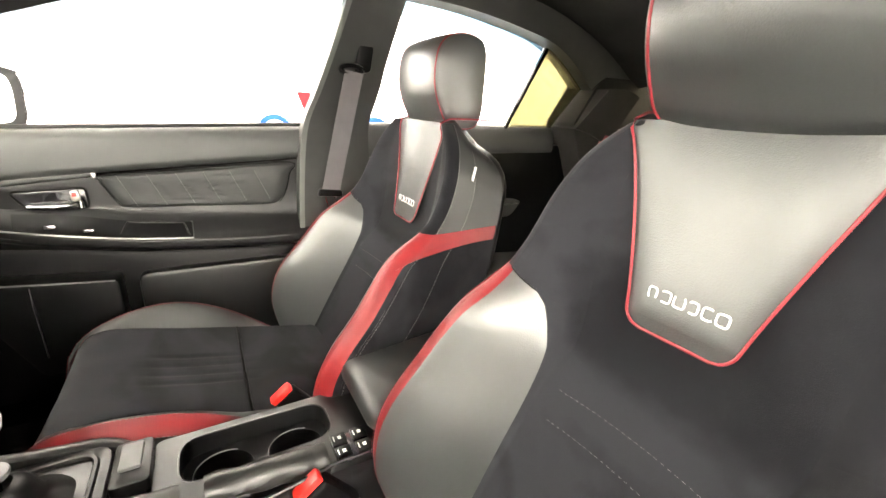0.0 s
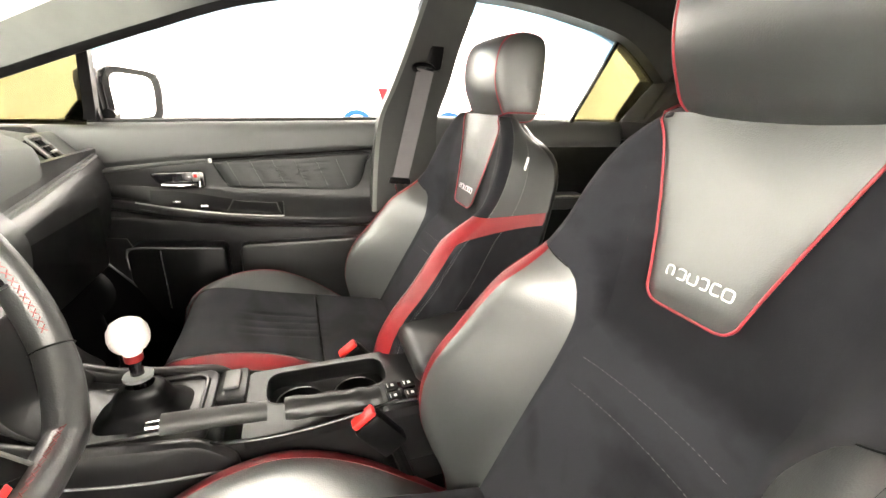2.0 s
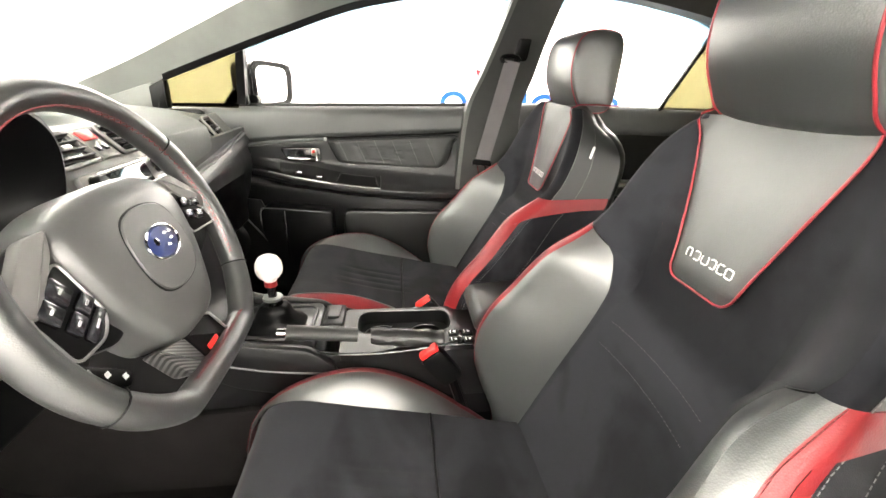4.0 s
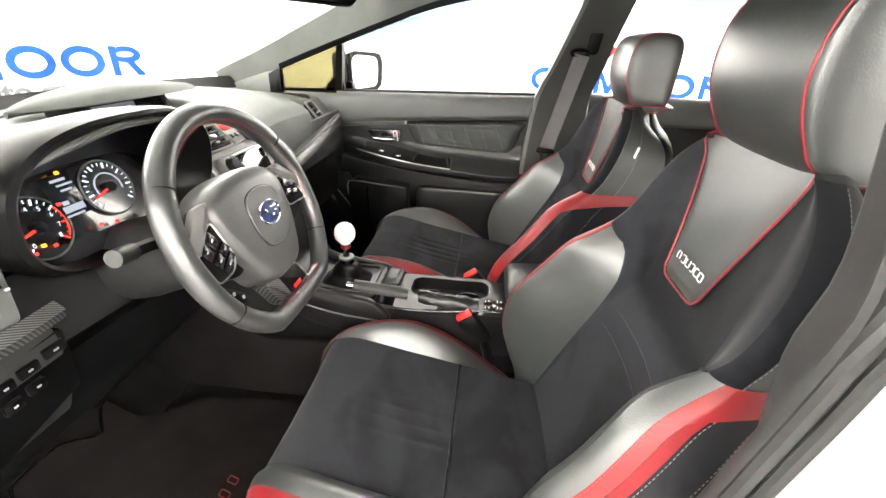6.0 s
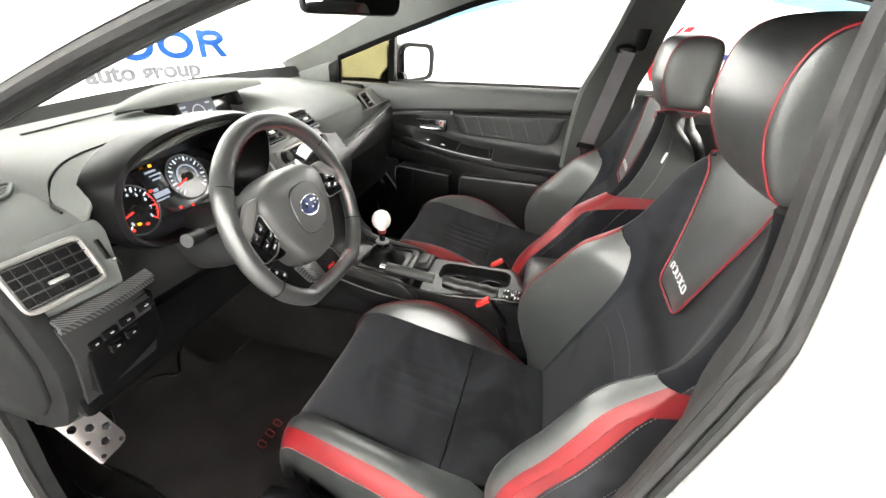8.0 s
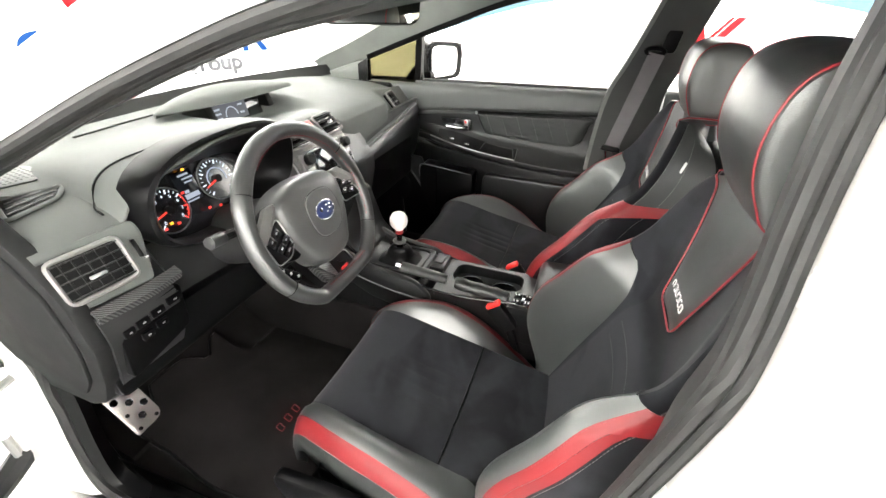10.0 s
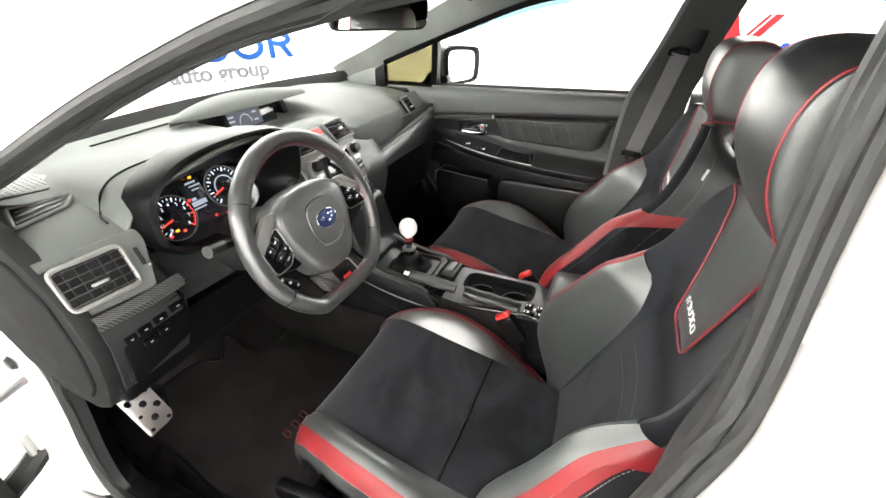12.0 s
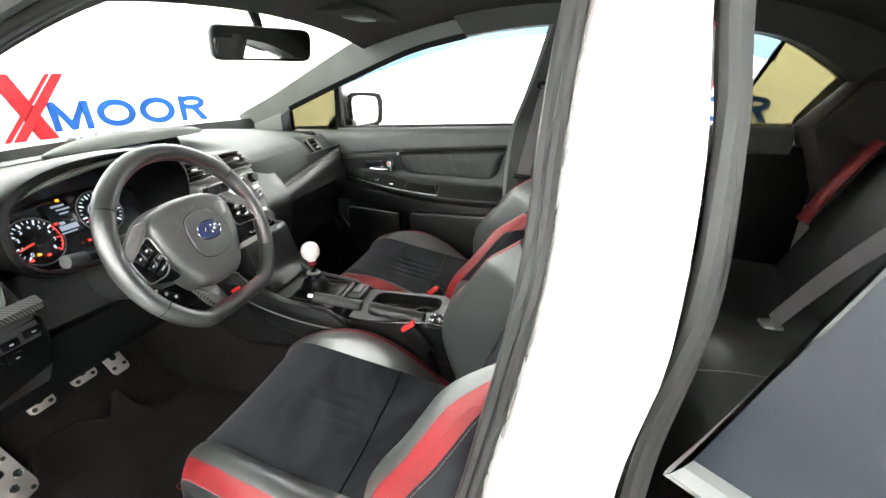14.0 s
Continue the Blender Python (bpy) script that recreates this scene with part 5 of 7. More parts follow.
# the upper pad: from the windscreen forward edge to the rolled edge and its face, row by row across the car
rows = []
ARCH = curve_table([(-0.75, 0.0), (-0.60, 0.0), (-0.583, 0.30), (-0.545, 0.63), (-0.487, 0.85), (-0.42, 0.98), (-0.36, 1.0), (-0.27, 0.90), (-0.215, 0.66), (-0.185, 0.30), (-0.165, 0.0), (0.8, 0.0)])
for i in range(97):
    x = -0.735 + 1.43 * i / 96
    side = abs(x) / 0.72
    h = max(0.0, ARCH(x))
    b = hood(x)
    r = math.exp(-((x + 0.015) / 0.135) ** 8)
    pts = [(1.62 - 0.06 * side**2, 0.962), (1.50, 0.958 - 0.062 * r), (1.38, 0.952 + 0.022 * h - 0.036 * r), (1.29, 0.938 + 0.050 * h - 0.008 * r), (1.225, 0.922 + 0.078 * h),
           (1.195 - 0.055 * b, 0.905 + 0.098 * h), (1.187 - 0.062 * b, 0.893 + 0.105 * h), (1.195 - 0.045 * b, 0.878 + 0.112 * h), (1.205 + 0.05 * b, 0.858 + 0.125 * h)]
    droop = 0.042 * max(0.0, (x - 0.34) / 0.36) ** 1.4
    pts = [(y, z - (droop if y > 1.24 else droop * 0.35)) for y, z in pts]
    c = math.exp(-((x + 0.065) / 0.155) ** 6) * (1 - h)
    for k, q in ((3, (1.285, 0.940)), (4, (1.236, 0.946)), (5, (1.212, 0.945)), (6, (1.204, 0.940)), (7, (1.204, 0.925)), (8, (1.212, 0.90))):
        pts[k] = (pts[k][0] + (q[0] - pts[k][0]) * c, pts[k][1] + (q[1] - pts[k][1]) * c)
    far = min(1.0, max(0.0, (x - 0.10) / 0.08))
    if far:
        low = 0.795 + 0.127 * (x - 0.21)
        pts[-1] = (pts[-1][0] + (1.188 - pts[-1][0]) * far, pts[-1][1] + (low - pts[-1][1]) * far)
        pts[-2] = (pts[-2][0] + (1.183 - pts[-2][0]) * far, pts[-2][1] + ((low + 0.892) / 2 - pts[-2][1]) * far)
    e = ease(min(1.0, max(0.0, (x - 0.40) / 0.12)))
    for k, q in ((4, (1.272, 0.908)), (5, (1.252, 0.888)), (6, (1.240, 0.874)), (7, (1.226, 0.858)), (8, (1.208, 0.836))):
        pts[k] = (pts[k][0] + (q[0] - pts[k][0]) * e, pts[k][1] + (q[1] - pts[k][1]) * e)
    rows.append([Vector((x, y, z)) for _, y, z in smooth_line([(0, y, z) for y, z in pts], 4)])
part("upper_pad", thick(sheet(rows), 0.010), SOFT, dash, "grained dark upper pad")
# long defroster slot near the windscreen
part("defroster_slot", tube([(-0.425, 1.537, 0.9585), (-0.29, 1.55, 0.9590), (-0.155, 1.556, 0.9590)], 0.0035), GLOSS, dash, "dark defroster slot")
# lower dash
rows = []
for i in range(35):
    x = -0.72 + 1.42 * i / 34
    k = 1.0 if -0.575 < x < -0.20 else 0.0
    pts = [(1.215, 0.875), (1.19, 0.83), (1.155, 0.775), (1.155, 0.72), (1.19, 0.62), (1.30, 0.545), (1.45, 0.52)]
    if k:
        pts = [(1.26, 0.80), (1.23, 0.76), (1.215, 0.72), (1.20, 0.68), (1.22, 0.62), (1.30, 0.545), (1.45, 0.52)]
    if x > 0.2:
        pts = [(1.20, 0.865), (1.20, 0.80), (1.19, 0.755), (1.20, 0.70), (1.225, 0.62), (1.30, 0.52), (1.45, 0.49)]
    rows.append([Vector((x, y, z)) for _, y, z in smooth_line([(0, y, z) for y, z in pts], 4)])
part("lower_panel", thick(sheet(rows), 0.015), DASH_PLASTIC, dash, "black lower dash panel")
# crease round the binnacle; its shade is drawn as a thin black cord
def pad_z(x, y):
    """The pad's height, near enough, between its lines."""
    h = max(0.0, ARCH(x))
    pts = [(1.225, 0.922 + 0.078 * h), (1.29, 0.938 + 0.050 * h), (1.38, 0.952 + 0.022 * h), (1.50, 0.958)]
    for (a, za), (b, zb) in zip(pts, pts[1:]):
        if y <= b:
            return za + (zb - za) * (y - a) / (b - a)
    return 0.958


line = smooth_line([(-0.612, 1.205, 0), (-0.605, 1.232, 0), (-0.575, 1.255, 0), (-0.530, 1.255, 0), (-0.480, 1.225, 0), (-0.455, 1.19, 0)], 6)
part("pad_crease", tube([(p.x, p.y, pad_z(p.x, p.y) + 0.0015) for p in line], 0.0022, None, 6), PLASTIC, dash, "black cord for the shade in the pad's crease")
# end cap next to the driver's door
cap = [(1.64, 0.98), (1.40, 0.985), (1.25, 0.955), (1.19, 0.90), (1.15, 0.82), (1.14, 0.74), (1.16, 0.66), (1.19, 0.60), (1.24, 0.575), (1.36, 0.58), (1.46, 0.64), (1.55, 0.80)]
part("end_cap", slab(rounded(cap, 0.010), 0, -0.745, -0.715, 0.004), MATTE, dash, "black dash end cap")
side_lid = [(1.56, 0.90), (1.36, 0.93), (1.235, 0.905), (1.185, 0.84), (1.172, 0.74), (1.19, 0.66), (1.225, 0.615), (1.30, 0.61), (1.40, 0.65), (1.48, 0.76)]
part("side_lid", slab(rounded(side_lid, 0.012), 0, -0.752, -0.743, 0.003), MATTE, dash, "black fuse lid in the dash end")
part("end_cap", slab(rounded([(1.60, 0.90), (1.40, 0.885), (1.29, 0.86), (1.235, 0.825), (1.21, 0.78), (1.20, 0.70), (1.22, 0.62), (1.30, 0.56), (1.45, 0.56), (1.58, 0.75)], 0.02), 0, 0.672, 0.694, 0.008), PLASTIC, dash, "black dash end cap")


def air_vent(name, c, w, h, tilt, turn, slats, uprights=2, frame_mat=None, roll=0.0):
    """A framed air vent facing the cabin, with slats that can be told apart."""
    m = Matrix.Translation(c) @ pose(0, 0, 0, 0, 0, turn) @ pose(0, 0, 0, tilt, 0, 0) @ pose(0, 0, 0, 0, roll, 0)
    out = rounded([(-w / 2, -h / 2), (w / 2, -h / 2), (w / 2, h / 2), (-w / 2, h / 2)], 0.012)
    line = [m @ Vector((x, -0.004, z)) for x, z in out]
    holder = part(name, slab(out, 1, 0.0, 0.045, 0.0, m=m), PLASTIC, dash, "dark air vent")
    if name == "side_vent":
        panel = rounded([(-0.066, -0.050), (0.070, -0.056), (0.092, 0.030), (0.088, 0.052), (-0.060, 0.052)], 0.010)
        part("vent_panel", slab(panel, 1, 0.004, 0.040, 0.004, m=m), SOFT, holder, "grey panel round the vent")
        part("wheel_slot", box((0.070, 0.002, 0.004), (0.007, 0.008, 0.034), 0.002, m=m), PLASTIC, holder, "thumb wheel slot")
        part("slot_mark", box((0.076, 0.002, -0.016), (0.004, 0.006, 0.003), 0.0, m=m), MARK_DIM, holder)
    part("vent_frame", tube(line, 0.0044, None, 8, closed=True, up=m.to_3x3() @ Vector((0, 1, 0))), frame_mat or STACK_GREY, holder, "satin silver vent frame")
    for k in range(slats):
        z = -h / 2 + h * (k + 0.5) / slats
        part("slat", box((0, -0.002, z), (w * 0.95, 0.014, 0.0020), 0.0008, m=m), GRIP_GREY, holder)
    for k in range(uprights):
        x = -w / 2 + w * (k + 1) / (uprights + 1)
        part("upright", box((x, 0.003, 0), (0.0024, 0.014, h * 0.95), 0.0008, m=m), PLASTIC, holder)
    part("thumb_tab", box((0, -0.010, -h * 0.12), (w * 0.24, 0.010, 0.0055), 0.002, m=m), SATIN, holder, "silver tab")
    return holder


air_vent("side_vent", (-0.680, 1.165, 0.858), 0.102, 0.072, -24, -11, 5, 5, roll=-2.0)
air_vent("air_vent", (0.564, 1.234, 0.874), 0.070, 0.074, -38, 5, 4, 1, STACK_GREY)
# demister grille on the pad's slope, a dotted speaker patch behind it
PADM = Matrix.Translation((0, 1.33, 0.9455)) @ pose(0, 0, 0, 8.0, 0, 0) @ Matrix.Translation((0, -1.33, 0))
dem = rounded([(-0.706, 1.270), (-0.622, 1.284), (-0.592, 1.318), (-0.680, 1.342)], 0.010)
grille = part("demister", slab(dem, 2, -0.010, 0.0016, 0.0005, m=PADM), PLASTIC, dash, "dark side window demister vent")
part("demister_frame", tube([PADM @ Vector((x, y, 0.0016)) for x, y in dem], 0.0036, None, 8, closed=True), SOFT, grille, "grey vent frame")
for k in range(3):
    a = Vector((-0.694 + 0.008 * k, 1.286 + 0.017 * k, 0.0024))
    part("slat", tube([PADM @ a, PADM @ (a + Vector((0.072 + 0.008 * k, 0.010 - 0.002 * k, 0.0)))], 0.0013, None, 6), PLASTIC_GREY, grille)
patch_bm = slab(rounded([(-0.700, 1.392), (-0.600, 1.366), (-0.562, 1.400), (-0.600, 1.470), (-0.680, 1.460)], 0.012), 2, -0.008, 0.0020, 0.0010, m=PADM)
speaker = part("speaker_patch", patch_bm, DASH_PLASTIC, dash, "dotted tweeter grille")
bm = bmesh.new()
for a in range(14):
    for b in range(11):
        x, y = -0.690 + 0.0085 * a, 1.385 + 0.0085 * b
        if y > 1.392 - 0.26 * (x + 0.70) + 0.006 and y < 1.456 - 0.6 * max(0, x + 0.62) and x < -0.58 + 0.2 * (1.40 - y):
            box((x, y, 0.0021), (0.0036, 0.0036, 0.0008), 0.0, bm=bm, m=PADM)
tagged(part("grille_dots", bm, PLASTIC, speaker, smooth=False), kind="stuff")
# carbon-look strips
def strip(name, line, h, material, label, lean=0.0):
    rows = []
    for p in smooth_line(line, 5):
        rows.append([p + Vector((0, lean * 0.5, h / 2)), p + Vector((0, -0.006, 0)), p + Vector((0, -lean * 0.5, -h / 2))])
    return part(name, thick(sheet(rows), 0.008), material, dash, label)


strip("carbon_strip", [(-0.722, 1.140, 0.799), (-0.645, 1.133, 0.797), (-0.572, 1.140, 0.794)], 0.016, CARBON, "carbon-look trim strip", 0.006)
strip("carbon_strip", [(0.15, 1.172, 0.768), (0.40, 1.172, 0.800), (0.66, 1.180, 0.832)], 0.030, DASH_PLASTIC, "dark trim strip", 0.02)
strip("silver_line", [(0.15, 1.166, 0.786), (0.40, 1.166, 0.818), (0.66, 1.176, 0.850)], 0.003, PLASTIC_GREY, "grey trim line")
# glove box lid
part("glove_box", slab(rounded([(0.20, 0.57), (0.60, 0.57), (0.62, 0.765), (0.18, 0.735)], 0.02), 1, 1.178, 1.20, 0.006), PLASTIC, dash, "black glove box lid")

# switch panel by the driver's knee
knee = part("switch_bank", slab(rounded([(-0.712, 0.648), (-0.580, 0.676), (-0.574, 0.772), (-0.702, 0.766)], 0.012), 1, 1.137, 1.170, 0.004), PLASTIC, dash, "black switch bank")
for x, z, w in ((-0.688, 0.742, 0.020), (-0.662, 0.744, 0.024), (-0.632, 0.746, 0.026), (-0.597, 0.750, 0.030), (-0.662, 0.716, 0.022), (-0.632, 0.720, 0.022)):
    key = part("switch", box((x, 1.1355, z), (w, 0.008, 0.015), 0.002), PLASTIC, knee)
    part("symbol", box((x, 1.1311, z), (w * 0.22, 0.001, 0.0024), 0.0), MARK_DIM, key)
part("knee_panel", slab(rounded([(-0.73, 0.60), (-0.22, 0.60), (-0.20, 0.69), (-0.56, 0.71), (-0.73, 0.685)], 0.02), 1, 1.165, 1.20, 0.008), PLASTIC, dash, "black knee panel")

# instruments
CM = Matrix.Translation((-0.420, 1.232, 0.874)) @ pose(0, 0, 0, -20, 0, 0)


def egg(cx, y, cz, rx, rz, lean=0.0, n=56):
    """A rounded loop across the car."""
    out = []
    for k in range(n):
        a = 2 * math.pi * k / n
        x = rx * math.copysign(abs(math.cos(a)) ** 0.75, math.cos(a))
        z = rz * math.copysign(abs(math.sin(a)) ** 0.80, math.sin(a))
        out.append(Vector((cx + x, y - lean * z, cz + z)))
    return out


cluster = part("instrument_panel", slab([(p.x, p.z) for p in egg(0.012, 0, -0.002, 0.152, 0.074)], 1, 0.0, 0.01, 0.0, m=CM), GLOSS, dash, "lit instrument cluster")
rows = [egg(-0.408, 1.232, 0.872, 0.150, 0.072, 0.3), egg(-0.402, 1.200, 0.884, 0.158, 0.084, 0.25), egg(-0.391, 1.160, 0.898, 0.170, 0.094, 0.2),
        egg(-0.386, 1.146, 0.904, 0.178, 0.099, 0.15), egg(-0.385, 1.137, 0.906, 0.188, 0.104, 0.15), egg(-0.385, 1.141, 0.907, 0.196, 0.108, 0.15), egg(-0.385, 1.158, 0.907, 0.201, 0.111, 0.15), egg(-0.385, 1.215, 0.905, 0.198, 0.108, 0.15)]
part("cluster_surround", thick(sheet(rows, None, loop=True), 0.003), PLASTIC, cluster, "black cluster surround")


def dial(cx, cz, r, needle, red_from, ticks=22):
    base = part("dial", spun([(0.001, 0.0), (r, 0.0), (r, 0.003), (r * 0.96, 0.005)], CM @ Matrix.Translation((cx, -0.001, cz)) @ pose(0, 0, 0, 90, 0, 0), 40), GLOSS, cluster, "round black dial")
    part("dial_ring", tube([CM @ Vector((cx + r * math.cos(a), -0.006, cz + r * math.sin(a))) for a in (2 * math.pi * k / 40 for k in range(40))], 0.0016, None, 6, closed=True), PLASTIC_GREY, base)
    for k in range(ticks):
        a = radians(225 - 270 * k / (ticks - 1))
        long = k % 3 == 0
        p, q = r * (0.72 if long else 0.80), r * 0.90
        bm = tube([CM @ Vector((cx + g * math.cos(a), -0.0075, cz + g * math.sin(a))) for g in (p, q)], 0.0014 if long else 0.0007, None, 4)
        part("tick", bm, GLOW_RED if k >= red_from else GLOW_WHITE, base)
    a = radians(needle)
    part("needle", tube([CM @ Vector((cx + g * math.cos(a), -0.010, cz + g * math.sin(a))) for g in (-r * 0.2, r * 0.78)], [0.0026, 0.0012], None, 6), GLOW_RED, base, "red needle")
    part("needle_hub", spun([(0.001, 0.0), (r * 0.2, 0.0), (r * 0.18, 0.008), (0.001, 0.009)], CM @ Matrix.Translation((cx, -0.006, cz)) @ pose(0, 0, 0, 90, 0, 0), 20), PLASTIC, base)
    return base


tacho = dial(-0.068, -0.010, 0.046, 192, 17)
speedo = dial(0.068, 0.008, 0.046, 197, 99)
part("dial_glow", tube([CM @ Vector((-0.068 + 0.040 * math.cos(a), -0.008, -0.010 + 0.040 * math.sin(a))) for a in (radians(-40 + 70 * k / 12) for k in range(13))], 0.0012, None, 5), GLOW_RED, tacho, "red band at the end of the dial")
for k in range(9):
    a = radians(225 - 270 * k / 8)
    data = bpy.data.curves.new("numeral", "FONT")
    data.body, data.size, data.align_x, data.align_y = str(k), 0.0095, "CENTER", "CENTER"
    data.materials.append(GLOW_WHITE)
    digit = new("numeral", data)
    digit.parent = tacho
    digit.matrix_local = Matrix.Translation(-ORIGIN[tacho.name]) @ CM @ Matrix.Translation((-0.068 + 0.0285 * math.cos(a), -0.0085, -0.010 + 0.0285 * math.sin(a))) @ pose(0, 0, 0, 90, 0, 0)
part("scale_arc", tube([CM @ Vector((0.068 + 0.024 * math.cos(a), -0.008, 0.008 + 0.024 * math.sin(a))) for a in (radians(-20 + 220 * k / 24) for k in range(25))], 0.0013, None, 5), GLOW_SCREEN, speedo, "pale inner scale")
for x, z, mat in ((-0.080, -0.034, GLOW_AMBER), (-0.066, -0.040, GLOW_RED), (-0.096, -0.040, GLOW_RED), (0.0, 0.052, GLOW_AMBER), (0.012, -0.040, GLOW_RED), (0.040, -0.046, GLOW_RED), (-0.026, 0.010, GLOW_RED)):
    part("warning_lamp", box((x, -0.012, z), (0.007, 0.002, 0.005), 0.001, m=CM), mat, cluster, "small lit warning lamp")
mid_screen = part("mid_screen", box((-0.006, -0.007, 0.018), (0.048, 0.004, 0.066), 0.002, m=CM), GLASS_DARK, cluster, "small info screen")
for x, z, w, h in ((-0.004, 0.042, 0.024, 0.004), (0.002, 0.034, 0.026, 0.003), (0.0, 0.026, 0.018, 0.003), (-0.006, -0.002, 0.034, 0.010), (-0.010, -0.012, 0.03, 0.003), (-0.014, 0.008, 0.010, 0.006)):
    part("readout", box((x, -0.0095, z), (w, 0.001, h), 0.0, m=CM), GLOW_SCREEN, mid_screen)

# hooded display on top
def leaf_hood():
    """A leaf-shaped lid, thin at its near lip, that swells towards the windscreen."""
    rows = []
    for i in range(25):
        f = i / 24
        x = -0.262 + 0.412 * f
        near = 1.478 - 0.092 * math.sin(math.pi * min(1, f * 1.15) ** 0.8 / 2)
        far = 1.485 + 0.085 * math.sin(math.pi * f) ** 0.6
        top = 0.030 * math.sin(math.pi * min(1, f * 0.86 + 0.03)) ** 0.9 + 0.003
        z0 = 0.970 + 0.012 * f
        row = []
        for k in range(12):
            a = 2 * math.pi * k / 12
            g = 0.5 - 0.5 * math.cos(a)
            row.append(Vector((x, near + (far - near) * g, z0 + (top if math.sin(a) > 0 else 0.006) * math.sin(a) + 0.006 * (1 - g))))
        rows.append(row)
    return sheet(rows, None, loop=True, caps=True)


disp = part("display_hood", leaf_hood(), SOFT, dash, "hooded top display")
for x in (-0.13, 0.10):
    part("hood_cheek", slab(rounded([(1.43, 0.93), (1.54, 0.93), (1.54, 0.978), (1.45, 0.978)], 0.01), 0, x - 0.012, x + 0.012, 0.004), PLASTIC, disp)
DM = Matrix.Translation((-0.035, 1.456, 0.944)) @ pose(0, 0, 0, -14, 0, 0)
screen = part("top_screen", box((0, 0, 0), (0.21, 0.012, 0.058), 0.004, m=DM), GLOSS, disp, "dark display screen")
part("lit_area", box((-0.025, -0.0065, 0.0), (0.135, 0.002, 0.048), 0.0, m=DM), GLOW_DIM, screen)
part("gauge_arc", tube([DM @ Vector((-0.02 + 0.022 * math.cos(a), -0.009, -0.012 + 0.024 * math.sin(a))) for a in (math.pi * k / 14 for k in range(15))], 0.0016, None, 5), GLOW_SCREEN, screen)
for x, z, w in ((-0.068, 0.012, 0.022), (-0.068, 0.0, 0.022), (-0.068, -0.013, 0.022), (0.020, 0.012, 0.016), (0.020, -0.010, 0.016)):
    part("readout", box((x, -0.0085, z), (w, 0.001, 0.005), 0.0, m=DM), GLOW_SCREEN, screen)

# centre stack: one satin grey panel with two vents on top, radio and climate panel below
STACK = curve_table([(0.0, 1.205), (0.070, 1.156), (0.125, 1.131), (0.190, 1.112), (0.260, 1.085)])
STACK_Z = curve_table([(0.0, 0.942), (0.070, 0.893), (0.125, 0.840), (0.190, 0.776), (0.260, 0.715)])


def stack_m(d, x):
    """A frame on the stack's face, d down from its top: x across, y into it, z up along the face."""
    e = 0.004
    up = Vector((0, STACK(max(0, d - e)) - STACK(d + e), STACK_Z(max(0, d - e)) - STACK_Z(d + e))).normalized()
    side = Vector((1, 0, 0))
    into = up.cross(side)
    return Matrix(((1, into.x, up.x, x), (0, into.y, up.y, STACK(d)), (0, into.z, up.z, STACK_Z(d)), (0, 0, 0, 1)))


def stack_half(d):
    return 0.127 - 0.10 * max(0.0, d - 0.02) ** 1.1 + (0.002 if d < 0.1 else 0.0)


SXM = -0.065
rows = []
for i in range(27):
    d = 0.26 * i / 26
    w = stack_half(d)
    m = stack_m(d, SXM)
    rows.append([m @ Vector((x, y, 0)) for x, y in ((-w, 0.05), (-w, 0.006), (-w + 0.004, 0.0), (-w * 0.5, -0.0015), (0, -0.002), (w * 0.5, -0.0015), (w - 0.004, 0.0), (w, 0.006), (w, 0.05))])
stack = part("dash_tower", sheet(rows), STACK_GREY, dash, "satin grey centre stack")
part("stack_edge", tube([r[1] for r in rows], 0.0028, None, 6), SATIN, stack, "bright stack edge")
part("stack_edge", tube([r[7] for r in rows], 0.0028, None, 6), SATIN, stack, "bright stack edge")


def stack_vent(x, wide):
    m = stack_m(0.034, x)
    holder = part("air_vent", slab(rounded([(-wide / 2, -0.030), (wide / 2, -0.030), (wide / 2 - 0.006, 0.030), (-wide / 2 + 0.004, 0.030)], 0.008), 1, -0.006, 0.03, 0.001, m=m), GLOSS, dash, "dark air vent")
    part("vent_frame", tube([m @ Vector((p[0], -0.007, p[1])) for p in rounded([(-wide / 2, -0.031), (wide / 2, -0.031), (wide / 2 - 0.006, 0.031), (-wide / 2 + 0.004, 0.031)], 0.008)], 0.0038, None, 8, closed=True, up=m.to_3x3() @ Vector((0, 1, 0))), STACK_GREY, holder, "satin vent frame")
    for k in range(4):
        part("slat", box((0, -0.010, -0.022 + 0.0148 * k), (wide * 0.9, 0.010, 0.0028), 0.001, m=m), PLASTIC, holder)
    part("thumb_tab", box((0, -0.017, -0.004), (wide * 0.20, 0.006, 0.008), 0.002, m=m), SATIN, holder, "silver tab")


stack_vent(-0.140, 0.092)
stack_vent(0.016, 0.086)
mid_block = part("clock_block", box((-0.061, -0.003, 0), (0.046, 0.008, 0.062), 0.003, m=stack_m(0.034, 0)), STACK_GREY, stack, "grey block between the vents")
part("hazard_key", box((-0.061, -0.008, 0.016), (0.034, 0.004, 0.020), 0.003, m=stack_m(0.034, 0)), BUCKLE_RED, mid_block, "red hazard key")
for x in (-0.070, -0.052):
    part("key", box((x, -0.008, -0.012), (0.012, 0.003, 0.010), 0.001, m=stack_m(0.034, 0)), GLOSS, mid_block)
RM = stack_m(0.118, SXM)
radio = part("radio", box((0.0, -0.004, 0.0), (0.216, 0.012, 0.090), 0.004, m=RM), STACK_GREY, stack, "grey radio")
part("radio_screen", box((-0.004, -0.0105, 0.002), (0.122, 0.003, 0.070), 0.002, m=RM), SCREEN_GLASS, radio, "bright glossy radio screen")
part("disc_slot", box((0.0, -0.0105, 0.0405), (0.14, 0.002, 0.003), 0.0, m=RM), GLOSS, radio)
